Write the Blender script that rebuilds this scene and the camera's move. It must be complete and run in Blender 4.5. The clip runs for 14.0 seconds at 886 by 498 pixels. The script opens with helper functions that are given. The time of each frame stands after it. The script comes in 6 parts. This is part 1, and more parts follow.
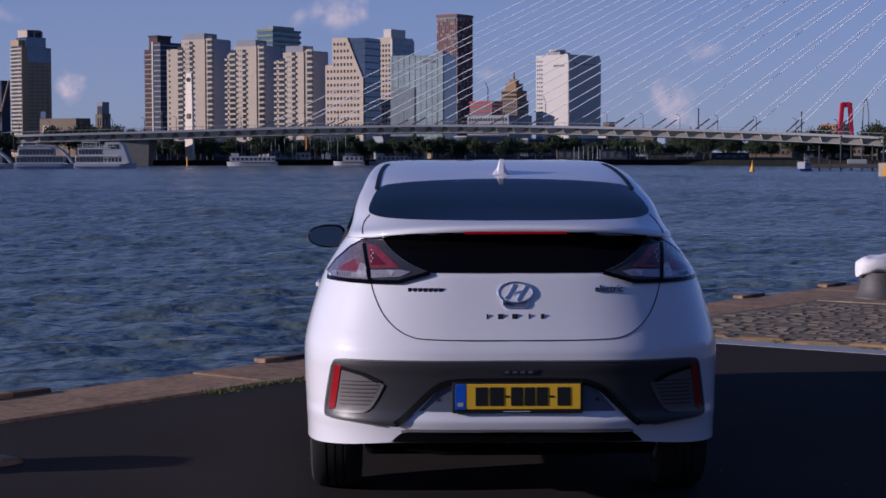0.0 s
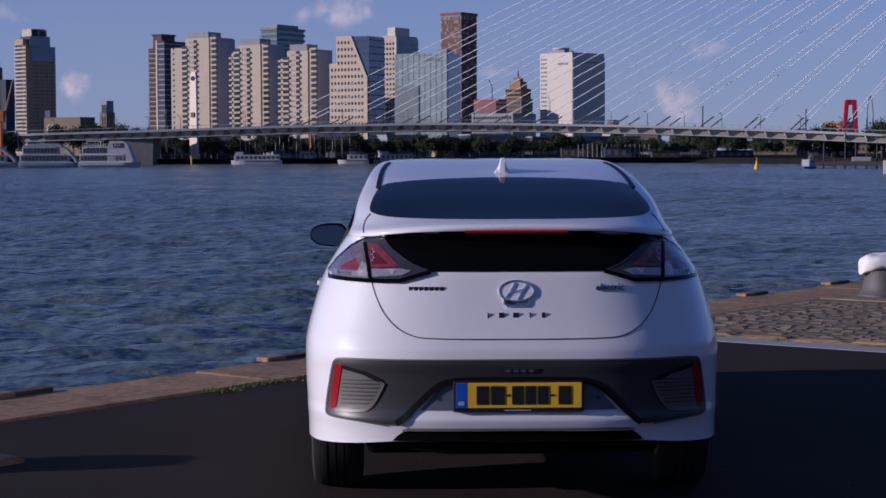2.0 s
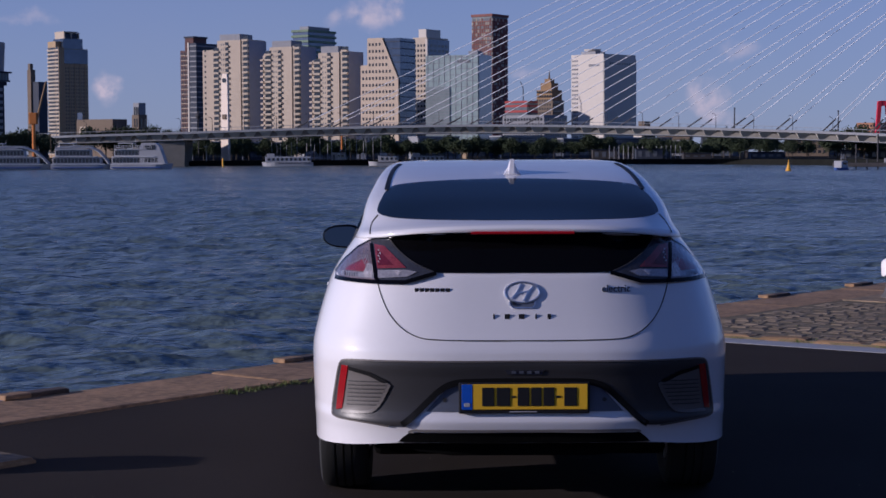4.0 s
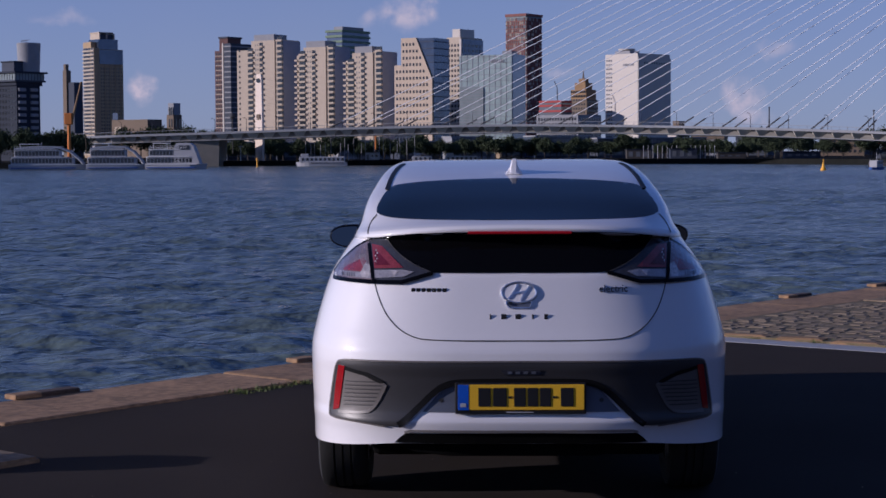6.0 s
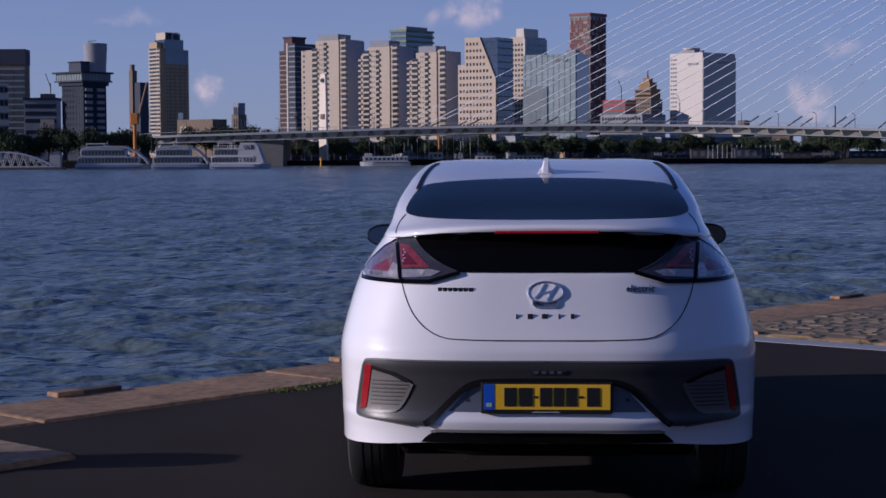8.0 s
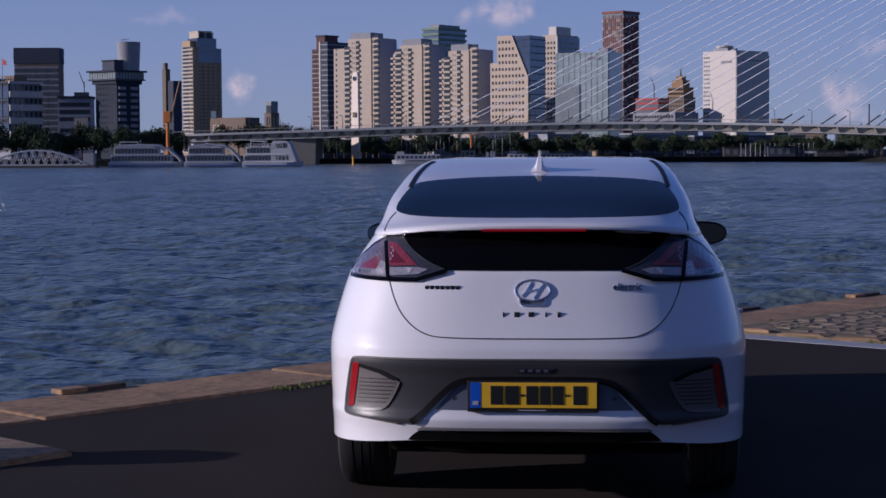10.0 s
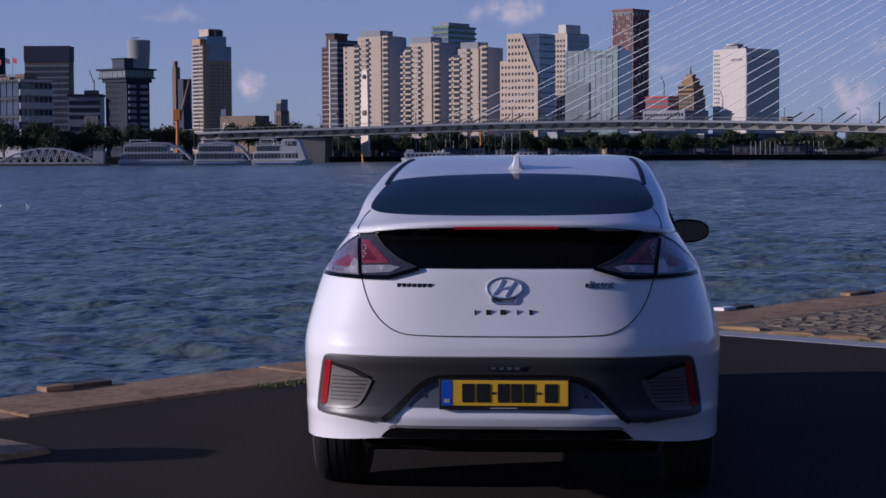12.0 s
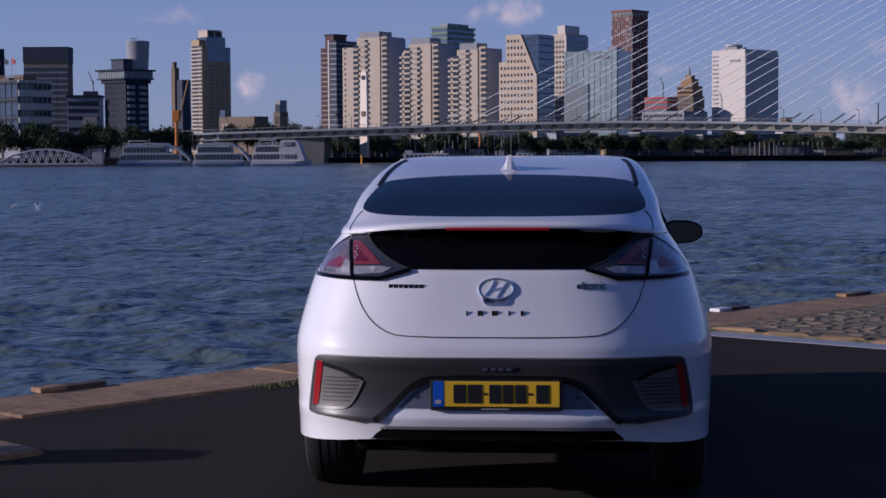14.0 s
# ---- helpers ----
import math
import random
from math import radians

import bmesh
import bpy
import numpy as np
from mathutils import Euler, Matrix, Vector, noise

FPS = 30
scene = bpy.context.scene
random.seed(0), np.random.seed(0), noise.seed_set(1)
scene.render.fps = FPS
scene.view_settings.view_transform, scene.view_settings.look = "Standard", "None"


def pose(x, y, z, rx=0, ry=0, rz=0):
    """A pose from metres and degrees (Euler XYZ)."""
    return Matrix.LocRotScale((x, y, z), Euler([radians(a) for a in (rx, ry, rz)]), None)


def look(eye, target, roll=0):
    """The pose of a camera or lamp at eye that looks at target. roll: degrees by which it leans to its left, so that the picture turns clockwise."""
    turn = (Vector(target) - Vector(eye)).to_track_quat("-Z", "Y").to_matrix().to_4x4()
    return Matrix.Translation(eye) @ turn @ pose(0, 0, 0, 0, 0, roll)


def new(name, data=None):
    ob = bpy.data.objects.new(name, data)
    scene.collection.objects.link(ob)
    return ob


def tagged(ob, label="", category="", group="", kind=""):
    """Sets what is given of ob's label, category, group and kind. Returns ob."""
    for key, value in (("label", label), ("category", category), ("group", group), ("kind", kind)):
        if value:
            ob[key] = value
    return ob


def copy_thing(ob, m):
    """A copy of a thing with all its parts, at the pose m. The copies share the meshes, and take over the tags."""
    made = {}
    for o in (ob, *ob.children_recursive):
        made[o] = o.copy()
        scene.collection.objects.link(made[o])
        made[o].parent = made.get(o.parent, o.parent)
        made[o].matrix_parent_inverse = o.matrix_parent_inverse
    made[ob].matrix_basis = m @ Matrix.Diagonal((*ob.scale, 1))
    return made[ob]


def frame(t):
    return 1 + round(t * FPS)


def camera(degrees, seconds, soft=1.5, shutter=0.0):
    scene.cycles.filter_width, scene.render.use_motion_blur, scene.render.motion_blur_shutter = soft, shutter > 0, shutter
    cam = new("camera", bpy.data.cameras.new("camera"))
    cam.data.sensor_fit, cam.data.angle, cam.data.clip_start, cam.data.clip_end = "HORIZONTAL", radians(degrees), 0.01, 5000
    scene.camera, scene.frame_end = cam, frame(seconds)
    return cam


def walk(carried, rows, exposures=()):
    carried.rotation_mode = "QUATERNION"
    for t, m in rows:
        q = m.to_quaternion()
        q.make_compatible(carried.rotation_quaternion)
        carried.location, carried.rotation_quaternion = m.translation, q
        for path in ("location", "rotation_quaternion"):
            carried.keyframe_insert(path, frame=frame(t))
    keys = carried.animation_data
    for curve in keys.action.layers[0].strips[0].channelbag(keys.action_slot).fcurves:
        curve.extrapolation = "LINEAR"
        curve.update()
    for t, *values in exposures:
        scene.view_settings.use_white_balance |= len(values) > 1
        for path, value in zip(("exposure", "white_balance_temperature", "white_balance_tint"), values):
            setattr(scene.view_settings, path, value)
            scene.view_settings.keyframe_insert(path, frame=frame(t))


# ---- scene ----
cam = camera(28.2, 14.0, soft=1.6)
PATH = [
    (0, (-0.443, -7.17, 1.526), (-0.405, -5.174, 1.416), -0.1),
    (0.5, (-0.444, -7.173, 1.527), (-0.405, -5.176, 1.417), -0.1),
    (1, (-0.444, -7.172, 1.529), (-0.405, -5.176, 1.418), -0.1),
    (1.5, (-0.44, -7.161, 1.526), (-0.403, -5.164, 1.415), -0.1),
    (2, (-0.428, -7.166, 1.528), (-0.395, -5.17, 1.416), -0.2),
    (2.5, (-0.407, -7.167, 1.527), (-0.385, -5.17, 1.417), -0.2),
    (3, (-0.383, -7.164, 1.526), (-0.371, -5.167, 1.416), -0.2),
    (5.5, (-0.209, -7.15, 1.525), (-0.236, -5.154, 1.415), -0.3),
    (6, (-0.169, -7.141, 1.524), (-0.21, -5.144, 1.414), -0.3),
    (6.5, (-0.134, -7.15, 1.524), (-0.196, -5.154, 1.414), -0.3),
    (7, (-0.094, -7.136, 1.523), (-0.178, -5.141, 1.413), -0.3),
    (7.5, (-0.057, -7.144, 1.524), (-0.158, -5.15, 1.414), -0.3),
    (8, (-0.017, -7.138, 1.523), (-0.13, -5.145, 1.413), -0.3),
    (10.5, (0.217, -7.125, 1.521), (0.062, -5.134, 1.408), -0.3),
    (11, (0.262, -7.125, 1.521), (0.104, -5.135, 1.407), -0.3),
    (11.5, (0.3, -7.121, 1.521), (0.14, -5.131, 1.408), -0.3),
    (12, (0.325, -7.112, 1.519), (0.164, -5.122, 1.405), -0.3),
    (12.5, (0.341, -7.119, 1.52), (0.18, -5.129, 1.405), -0.3),
    (13, (0.355, -7.11, 1.518), (0.193, -5.12, 1.403), -0.2),
    (13.5, (0.356, -7.106, 1.519), (0.195, -5.116, 1.405), -0.3),
    (14, (0.356, -7.11, 1.519), (0.196, -5.12, 1.406), -0.3),
]
walk(cam, [(t, look(eye, target, roll)) for t, eye, target, roll in PATH])

# ---- world, sun and exposure ----
SUN_TO = Vector((-0.955, -0.19, 0.232)).normalized()
world = bpy.data.worlds.new("sky")
scene.world = world
world.use_nodes = True
wn = world.node_tree
wn.nodes.clear()
w_out = wn.nodes.new("ShaderNodeOutputWorld")
w_bg = wn.nodes.new("ShaderNodeBackground")
w_sky = wn.nodes.new("ShaderNodeTexSky")
w_sky.sky_type = "NISHITA"
w_sky.sun_disc = False
w_sky.sun_elevation = math.asin(SUN_TO.z)
w_sky.sun_rotation = math.atan2(SUN_TO.x, SUN_TO.y) % (2 * math.pi)
w_sky.air_density, w_sky.dust_density, w_sky.ozone_density = 1.0, 0.7, 4.5
w_sky.altitude = 2500
w_bg.inputs[1].default_value = 0.075
wn.links.new(w_bg.outputs[0], w_out.inputs[0])


def cloud_layer(nodes, links, colour_in):
    """A few soft fair-weather clouds low over the horizon, by direction."""
    tc = nodes.new("ShaderNodeTexCoord")
    sep = nodes.new("ShaderNodeSeparateXYZ")
    links.new(tc.outputs["Generated"], sep.inputs[0])
    warp = nodes.new("ShaderNodeTexNoise")
    warp.inputs["Scale"].default_value, warp.inputs["Detail"].default_value = 60, 6
    links.new(tc.outputs["Generated"], warp.inputs["Vector"])
    push = nodes.new("ShaderNodeVectorMath")
    push.operation = "MULTIPLY_ADD"
    links.new(warp.outputs["Color"], push.inputs[0])
    push.inputs[1].default_value = (0.022, 0.022, 0.022)
    links.new(tc.outputs["Generated"], push.inputs[2])
    total = None
    for px, pz, rx, rz, k in CLOUDS:
        sub = nodes.new("ShaderNodeVectorMath")
        sub.operation = "SUBTRACT"
        links.new(push.outputs[0], sub.inputs[0])
        d = Vector((px, 1, pz)).normalized()
        sub.inputs[1].default_value = (d.x + 0.011, d.y + 0.011, d.z + 0.011)
        div = nodes.new("ShaderNodeVectorMath")
        div.operation = "DIVIDE"
        links.new(sub.outputs[0], div.inputs[0])
        div.inputs[1].default_value = (rx, 0.12, rz)
        ln = nodes.new("ShaderNodeVectorMath")
        ln.operation = "LENGTH"
        links.new(div.outputs[0], ln.inputs[0])
        mr = nodes.new("ShaderNodeMapRange")
        mr.interpolation_type = "SMOOTHSTEP"
        links.new(ln.outputs["Value"], mr.inputs[0])
        for i, v in ((1, 1.0), (2, 0.0), (3, 0.0), (4, k)):
            mr.inputs[i].default_value = v
        if total is None:
            total = mr.outputs[0]
        else:
            mx = nodes.new("ShaderNodeMath")
            mx.operation = "MAXIMUM"
            links.new(total, mx.inputs[0])
            links.new(mr.outputs[0], mx.inputs[1])
            total = mx.outputs[0]
    wisp = nodes.new("ShaderNodeTexNoise")
    wisp.inputs["Scale"].default_value, wisp.inputs["Detail"].default_value, wisp.inputs["Roughness"].default_value = 75, 8, 0.6
    links.new(tc.outputs["Generated"], wisp.inputs["Vector"])
    edge = nodes.new("ShaderNodeMapRange")
    links.new(wisp.outputs["Fac"], edge.inputs[0])
    for i, v in ((1, 0.36), (2, 0.58), (3, 0.15), (4, 1.35)):
        edge.inputs[i].default_value = v
    soft = nodes.new("ShaderNodeMath")
    soft.operation = "MULTIPLY"
    soft.use_clamp = True
    links.new(total, soft.inputs[0])
    links.new(edge.outputs[0], soft.inputs[1])
    # a thin high veil over the whole sky
    broad = nodes.new("ShaderNodeTexNoise")
    broad.inputs["Scale"].default_value, broad.inputs["Detail"].default_value = 7, 5
    links.new(tc.outputs["Generated"], broad.inputs["Vector"])
    thin = nodes.new("ShaderNodeMapRange")
    links.new(broad.outputs["Fac"], thin.inputs[0])
    for i, v in ((1, 0.3), (2, 0.7), (3, 0.92), (4, 1.08)):
        thin.inputs[i].default_value = v
    # the haze is thickest low over the horizon
    low = nodes.new("ShaderNodeMapRange")
    low.interpolation_type = "SMOOTHSTEP"
    links.new(sep.outputs["Z"], low.inputs[0])
    for i, v in ((1, 0.0), (2, 0.28), (3, 0.62), (4, 0.08)):
        low.inputs[i].default_value = v
    haze = nodes.new("ShaderNodeMath")
    haze.operation = "MULTIPLY"
    links.new(thin.outputs[0], haze.inputs[0])
    links.new(low.outputs[0], haze.inputs[1])
    veil = nodes.new("ShaderNodeMix")
    veil.data_type = "RGBA"
    links.new(haze.outputs[0], veil.inputs["Factor"])
    links.new(colour_in, veil.inputs["A"])
    veil.inputs["B"].default_value = VEIL_COLOUR
    mix = nodes.new("ShaderNodeMix")
    mix.data_type = "RGBA"
    links.new(soft.outputs[0], mix.inputs["Factor"])
    links.new(veil.outputs["Result"], mix.inputs["A"])
    mix.inputs["B"].default_value = CLOUD_COLOUR
    return mix.outputs["Result"]


# direction x and z for one unit of y, half sizes, strength
CLOUDS = [(-0.042, 0.078, 0.022, 0.012, 0.65), (-0.028, 0.082, 0.010, 0.012, 0.7), (-0.062, 0.076, 0.008, 0.008, 0.4), (-0.190, 0.038, 0.0095, 0.0115, 1.0), (-0.213, 0.031, 0.008, 0.007, 0.75),
          (0.149, 0.030, 0.015, 0.014, 0.8), (0.156, 0.020, 0.016, 0.009, 0.55), (0.168, 0.058, 0.016, 0.006, 0.35), (0.045, 0.045, 0.012, 0.005, 0.3), (-0.235, 0.075, 0.022, 0.006, 0.25)]
CLOUD_COLOUR = (7.6, 6.3, 5.2, 1)
VEIL_COLOUR = (4.2, 4.15, 4.1, 1)
wn.links.new(cloud_layer(wn.nodes, wn.links, w_sky.outputs[0]), w_bg.inputs[0])

sun = new("sun", bpy.data.lights.new("sun", "SUN"))
sun.data.energy, sun.data.angle, sun.data.color = 4.5, radians(0.5), (1.0, 0.83, 0.55)
sun.matrix_world = look(tuple(SUN_TO * 50), (0, 0, 0))
scene.view_settings.exposure = -0.08
scene.view_settings.use_white_balance = True
scene.view_settings.white_balance_temperature, scene.view_settings.white_balance_tint = 5000, 32


# ---- materials ----
def mat(name, colour, rough=0.6, metal=0.0, vary=0.15, scale=4.0, fine=40.0, bump=0.1, bump_dist=0.01, coat=0.0, coord="Object", spec=0.5):
    """A surface with colour variation at two scales and fine relief."""
    m = bpy.data.materials.new(name)
    m.use_nodes = True
    n, l = m.node_tree.nodes, m.node_tree.links
    b = n["Principled BSDF"]
    b.inputs["Roughness"].default_value = rough
    b.inputs["Metallic"].default_value = metal
    b.inputs["Coat Weight"].default_value = coat
    b.inputs["Coat Roughness"].default_value = 0.07
    b.inputs["Specular IOR Level"].default_value = spec
    tc = n.new("ShaderNodeTexCoord")
    src = tc.outputs[coord]
    big = n.new("ShaderNodeTexNoise")
    big.inputs["Scale"].default_value, big.inputs["Detail"].default_value = scale, 4
    l.new(src, big.inputs["Vector"])
    sm = n.new("ShaderNodeTexNoise")
    sm.inputs["Scale"].default_value, sm.inputs["Detail"].default_value = fine, 3
    l.new(src, sm.inputs["Vector"])
    add = n.new("ShaderNodeMath")
    add.operation = "ADD"
    l.new(big.outputs["Fac"], add.inputs[0])
    l.new(sm.outputs["Fac"], add.inputs[1])
    mr = n.new("ShaderNodeMapRange")
    l.new(add.outputs[0], mr.inputs[0])
    for i, v in ((1, 0.6), (2, 1.4), (3, 1 - vary), (4, 1 + vary)):
        mr.inputs[i].default_value = v
    mul = n.new("ShaderNodeVectorMath")
    mul.operation = "SCALE"
    mul.inputs[0].default_value = colour
    l.new(mr.outputs[0], mul.inputs["Scale"])
    l.new(mul.outputs[0], b.inputs["Base Color"])
    if bump:
        bp = n.new("ShaderNodeBump")
        bp.inputs["Strength"].default_value, bp.inputs["Distance"].default_value = bump, bump_dist
        l.new(sm.outputs["Fac"], bp.inputs["Height"])
        l.new(bp.outputs[0], b.inputs["Normal"])
    return m


PAINT = mat("white_paint", (0.765, 0.752, 0.772), 0.42, vary=0.012, bump=0, coat=1.0, spec=0.3)
BLACK_GLOSS = mat("black_gloss", (0.003, 0.003, 0.004), 0.08, vary=0.1, bump=0, spec=0.10)
# The reflected sky's blue is put into the dark glass colour.
DARK_GLASS = mat("dark_glass_sky_blue", (0.006, 0.013, 0.027), 0.05, vary=0.1, bump=0, spec=0.045)
GREY_PLASTIC = mat("dark_grey_plastic", (0.038, 0.037, 0.040), 0.40, vary=0.12, fine=400, bump=0.12, bump_dist=0.001)
RECESS_GREY = mat("metallic_grey_plastic", (0.12, 0.135, 0.18), 0.45, metal=0.2, vary=0.06, fine=300, bump=0.05, bump_dist=0.001)
SILVER = mat("silver_trim", (0.30, 0.28, 0.27), 0.45, metal=0.25, vary=0.06, bump=0)
CHROME = mat("chrome", (0.85, 0.85, 0.87), 0.30, metal=1.0, vary=0.03, bump=0)
BADGE_DARK = mat("dark_chrome", (0.10, 0.10, 0.11), 0.25, metal=0.8, vary=0.05, bump=0)
RED_REFLECTOR = mat("red_reflector", (0.30, 0.007, 0.010), 0.18, vary=0.15, fine=200, bump=0.2, bump_dist=0.001, coat=0.6)
RED_DARK = mat("dark_red_lens", (0.10, 0.010, 0.018), 0.15, vary=0.3, fine=120, bump=0, coat=0.7)
LENS_SMOKE = mat("smoked_lens", (0.040, 0.042, 0.056), 0.10, vary=0.3, fine=60, bump=0.1, bump_dist=0.002, coat=0.4, spec=0.3)
LENS_OUTER = mat("clear_rose_lens", (0.22, 0.165, 0.17), 0.16, metal=0.35, vary=0.4, scale=14, fine=110, bump=0.5, bump_dist=0.003, coat=1.0)
# Cream chips of this colour paint sun glints onto the lamp lenses.
GLINT = mat("painted_glint", (0.62, 0.56, 0.54), 0.22, metal=0.5, vary=0.45, scale=40, fine=160, bump=0.6, bump_dist=0.004, coat=1.0)
LENS_WHITE = mat("clear_lens", (0.36, 0.34, 0.36), 0.15, metal=0.4, vary=0.35, scale=25, fine=140, bump=0.6, bump_dist=0.003, coat=1.0)
VENT_GREY = mat("vent_grey_plastic", (0.135, 0.122, 0.115), 0.42, vary=0.1, fine=300, bump=0.1, bump_dist=0.001)
BLACK_SATIN = mat("satin_black", (0.006, 0.006, 0.007), 0.5, vary=0.1, bump=0, spec=0.2)
RED_STRIP = mat("brake_red", (0.40, 0.006, 0.012), 0.2, vary=0.1, bump=0, coat=0.4)
RED_PALE = mat("pale_red_lens", (0.22, 0.036, 0.046), 0.2, metal=0.15, vary=0.4, scale=22, fine=170, bump=0.4, bump_dist=0.002, coat=0.9)
RUBBER = mat("rubber", (0.018, 0.018, 0.018), 0.75, vary=0.2, fine=120, bump=0.3, bump_dist=0.003)
SEAM = mat("panel_gap", (0.02, 0.02, 0.02), 0.8, vary=0.1, bump=0)
PLATE_YELLOW = mat("plate_yellow", (0.80, 0.47, 0.01), 0.35, vary=0.04, bump=0)
PLATE_BLUE = mat("plate_blue", (0.02, 0.10, 0.55), 0.35, vary=0.04, bump=0)
PLATE_BLACK = mat("plate_black", (0.012, 0.012, 0.014), 0.4, vary=0.05, bump=0)
MIRROR = mat("mirror_glass", (0.09, 0.10, 0.115), 0.03, metal=1.0, vary=0.01, bump=0)
UNDERBODY = mat("underbody_black", (0.004, 0.004, 0.004), 0.9, spec=0.05, vary=0.2, bump=0.2)

ASPHALT = mat("asphalt", (0.036, 0.0305, 0.028), 0.92, spec=0.05, vary=0.28, scale=0.7, fine=160, bump=0.5, bump_dist=0.006)
COPING = mat("coping_stone", (0.265, 0.162, 0.084), 0.88, vary=0.6, scale=2.6, fine=16, bump=0.45, bump_dist=0.012)
COBBLE = mat("granite_sett", (0.185, 0.142, 0.092), 0.8, vary=0.3, scale=6, fine=60, bump=0.4, bump_dist=0.008)
JOINT = mat("sandy_joint", (0.135, 0.108, 0.060), 0.95, vary=0.35, scale=5, fine=60, bump=0.4)
KERB = mat("kerb_stone", (0.24, 0.15, 0.075), 0.85, vary=0.3, scale=5, fine=50, bump=0.4)
STRIP = mat("pale_concrete_strip", (0.33, 0.335, 0.36), 0.55, vary=0.12, scale=3, fine=80, bump=0.2)
CONCRETE = mat("concrete", (0.21, 0.155, 0.10), 0.9, vary=0.6, scale=4, fine=18, bump=0.4)
TIMBER = mat("weathered_timber", (0.07, 0.048, 0.036), 0.85, vary=0.4, scale=5, fine=50, bump=0.5)
GRASS = mat("grass", (0.10, 0.13, 0.03), 0.8, vary=0.4, scale=3, fine=30, bump=0)
BOLLARD_WHITE = mat("chipped_white_paint", (0.72, 0.70, 0.70), 0.6, vary=0.12, scale=6, fine=40, bump=0.3)
BOLLARD_GREY = mat("grey_iron", (0.085, 0.078, 0.076), 0.6, vary=0.3, scale=6, fine=40, bump=0.4)


def glassy(name, colour, rough=0.15, vary=0.25, scale=0.05):
    return mat(name, colour, rough, vary=vary, scale=scale, fine=scale * 6, bump=0, coat=0.4)


def wall_paint(name, colour, vary=0.08):
    return mat(name, colour, 0.85, vary=vary, scale=0.05, fine=0.4, bump=0)


F_WHITE = wall_paint("pale_stucco", (0.46, 0.385, 0.30))
F_BEIGE = wall_paint("beige_stone", (0.50, 0.40, 0.30))
F_BRICK = wall_paint("red_brick_facade", (0.21, 0.088, 0.075), 0.2)
F_YELLOW = wall_paint("ochre_facade", (0.38, 0.27, 0.155), 0.12)
F_BROWN = wall_paint("brown_facade", (0.16, 0.12, 0.085), 0.12)
F_GREY = wall_paint("grey_facade", (0.25, 0.255, 0.275), 0.1)
# The left group's shade is put into these two dark colours.
F_DARK = wall_paint("dark_facade", (0.010, 0.017, 0.036), 0.15)
F_SLATE = wall_paint("slate_facade", (0.042, 0.052, 0.078), 0.12)
F_SCREEN = wall_paint("grey_green_screen", (0.20, 0.24, 0.25), 0.2)
F_BRIGHT = wall_paint("white_facade", (0.55, 0.505, 0.45), 0.05)
F_CONCRETE = wall_paint("white_concrete", (0.80, 0.68, 0.56), 0.05)
F_DARKBRICK = wall_paint("dark_red_brick", (0.095, 0.045, 0.042), 0.15)
F_GREEN = wall_paint("green_band", (0.16, 0.22, 0.15), 0.1)
F_RED = wall_paint("red_panel", (0.34, 0.06, 0.055), 0.15)
F_GOLD = wall_paint("golden_facade", (0.28, 0.175, 0.085), 0.15)
F_TEAL = glassy("pale_green_glass", (0.31, 0.38, 0.37), 0.2, 0.25)
F_BLUE = mat("blue_glass", (0.075, 0.10, 0.155), 0.14, metal=0.55, vary=0.3, scale=0.08, fine=0.5, bump=0, coat=0.3)
# Blue-grey that puts the shade on the flats' end walls into the colour.
F_END_SHADE = wall_paint("end_wall_shade", (0.24, 0.27, 0.34), 0.08)
F_TAN = wall_paint("tan_facade", (0.27, 0.20, 0.13), 0.15)
F_ORANGE = wall_paint("orange_brick", (0.40, 0.20, 0.115), 0.15)
W_DARK = glassy("window_glass", (0.03, 0.035, 0.045), 0.12)
W_GREY = glassy("window_pale", (0.12, 0.13, 0.15), 0.15)
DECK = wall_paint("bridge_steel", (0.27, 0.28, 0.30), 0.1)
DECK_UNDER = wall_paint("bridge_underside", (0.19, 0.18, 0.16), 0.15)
BRACKET = wall_paint("bracket_steel", (0.40, 0.38, 0.33), 0.1)
STAY = wall_paint("stay_cable", (0.68, 0.69, 0.74), 0.03)
IRON_DARK = wall_paint("dark_iron", (0.05, 0.05, 0.055), 0.1)
RED_STEEL = wall_paint("red_steel", (0.50, 0.02, 0.05), 0.1)
ORANGE_STEEL = wall_paint("orange_steel", (0.50, 0.17, 0.03), 0.1)
# White dimmed and blued, so that it carries the moored ships' shade.
SHIP_WHITE = wall_paint("dimmed_ship_white", (0.38, 0.385, 0.41), 0.05)
SHIP_BRIGHT = wall_paint("ship_bright_white", (0.62, 0.62, 0.63), 0.05)
BUOY_YELLOW = mat("buoy_yellow", (0.75, 0.38, 0.01), 0.5, vary=0.1, bump=0)
LEAF = mat("leaf", (0.054, 0.070, 0.040), 0.9, spec=0.05, vary=0.5, scale=0.8, fine=4, bump=0)
BARK = mat("bark", (0.06, 0.05, 0.04), 0.9, vary=0.3, scale=2, fine=20, bump=0)
BANK = mat("bank_ground", (0.016, 0.017, 0.016), 1.0, spec=0.05, vary=0.3, scale=0.05, fine=0.6, bump=0)
QUAY_DARK = mat("quay_wall", (0.06, 0.055, 0.055), 0.9, vary=0.3, scale=0.2, fine=2, bump=0)
FERRY_BLUE = mat("ferry_blue", (0.03, 0.08, 0.28), 0.5, vary=0.1, bump=0)
FEATHER = mat("white_feather", (0.8, 0.8, 0.8), 0.7, vary=0.05, bump=0)


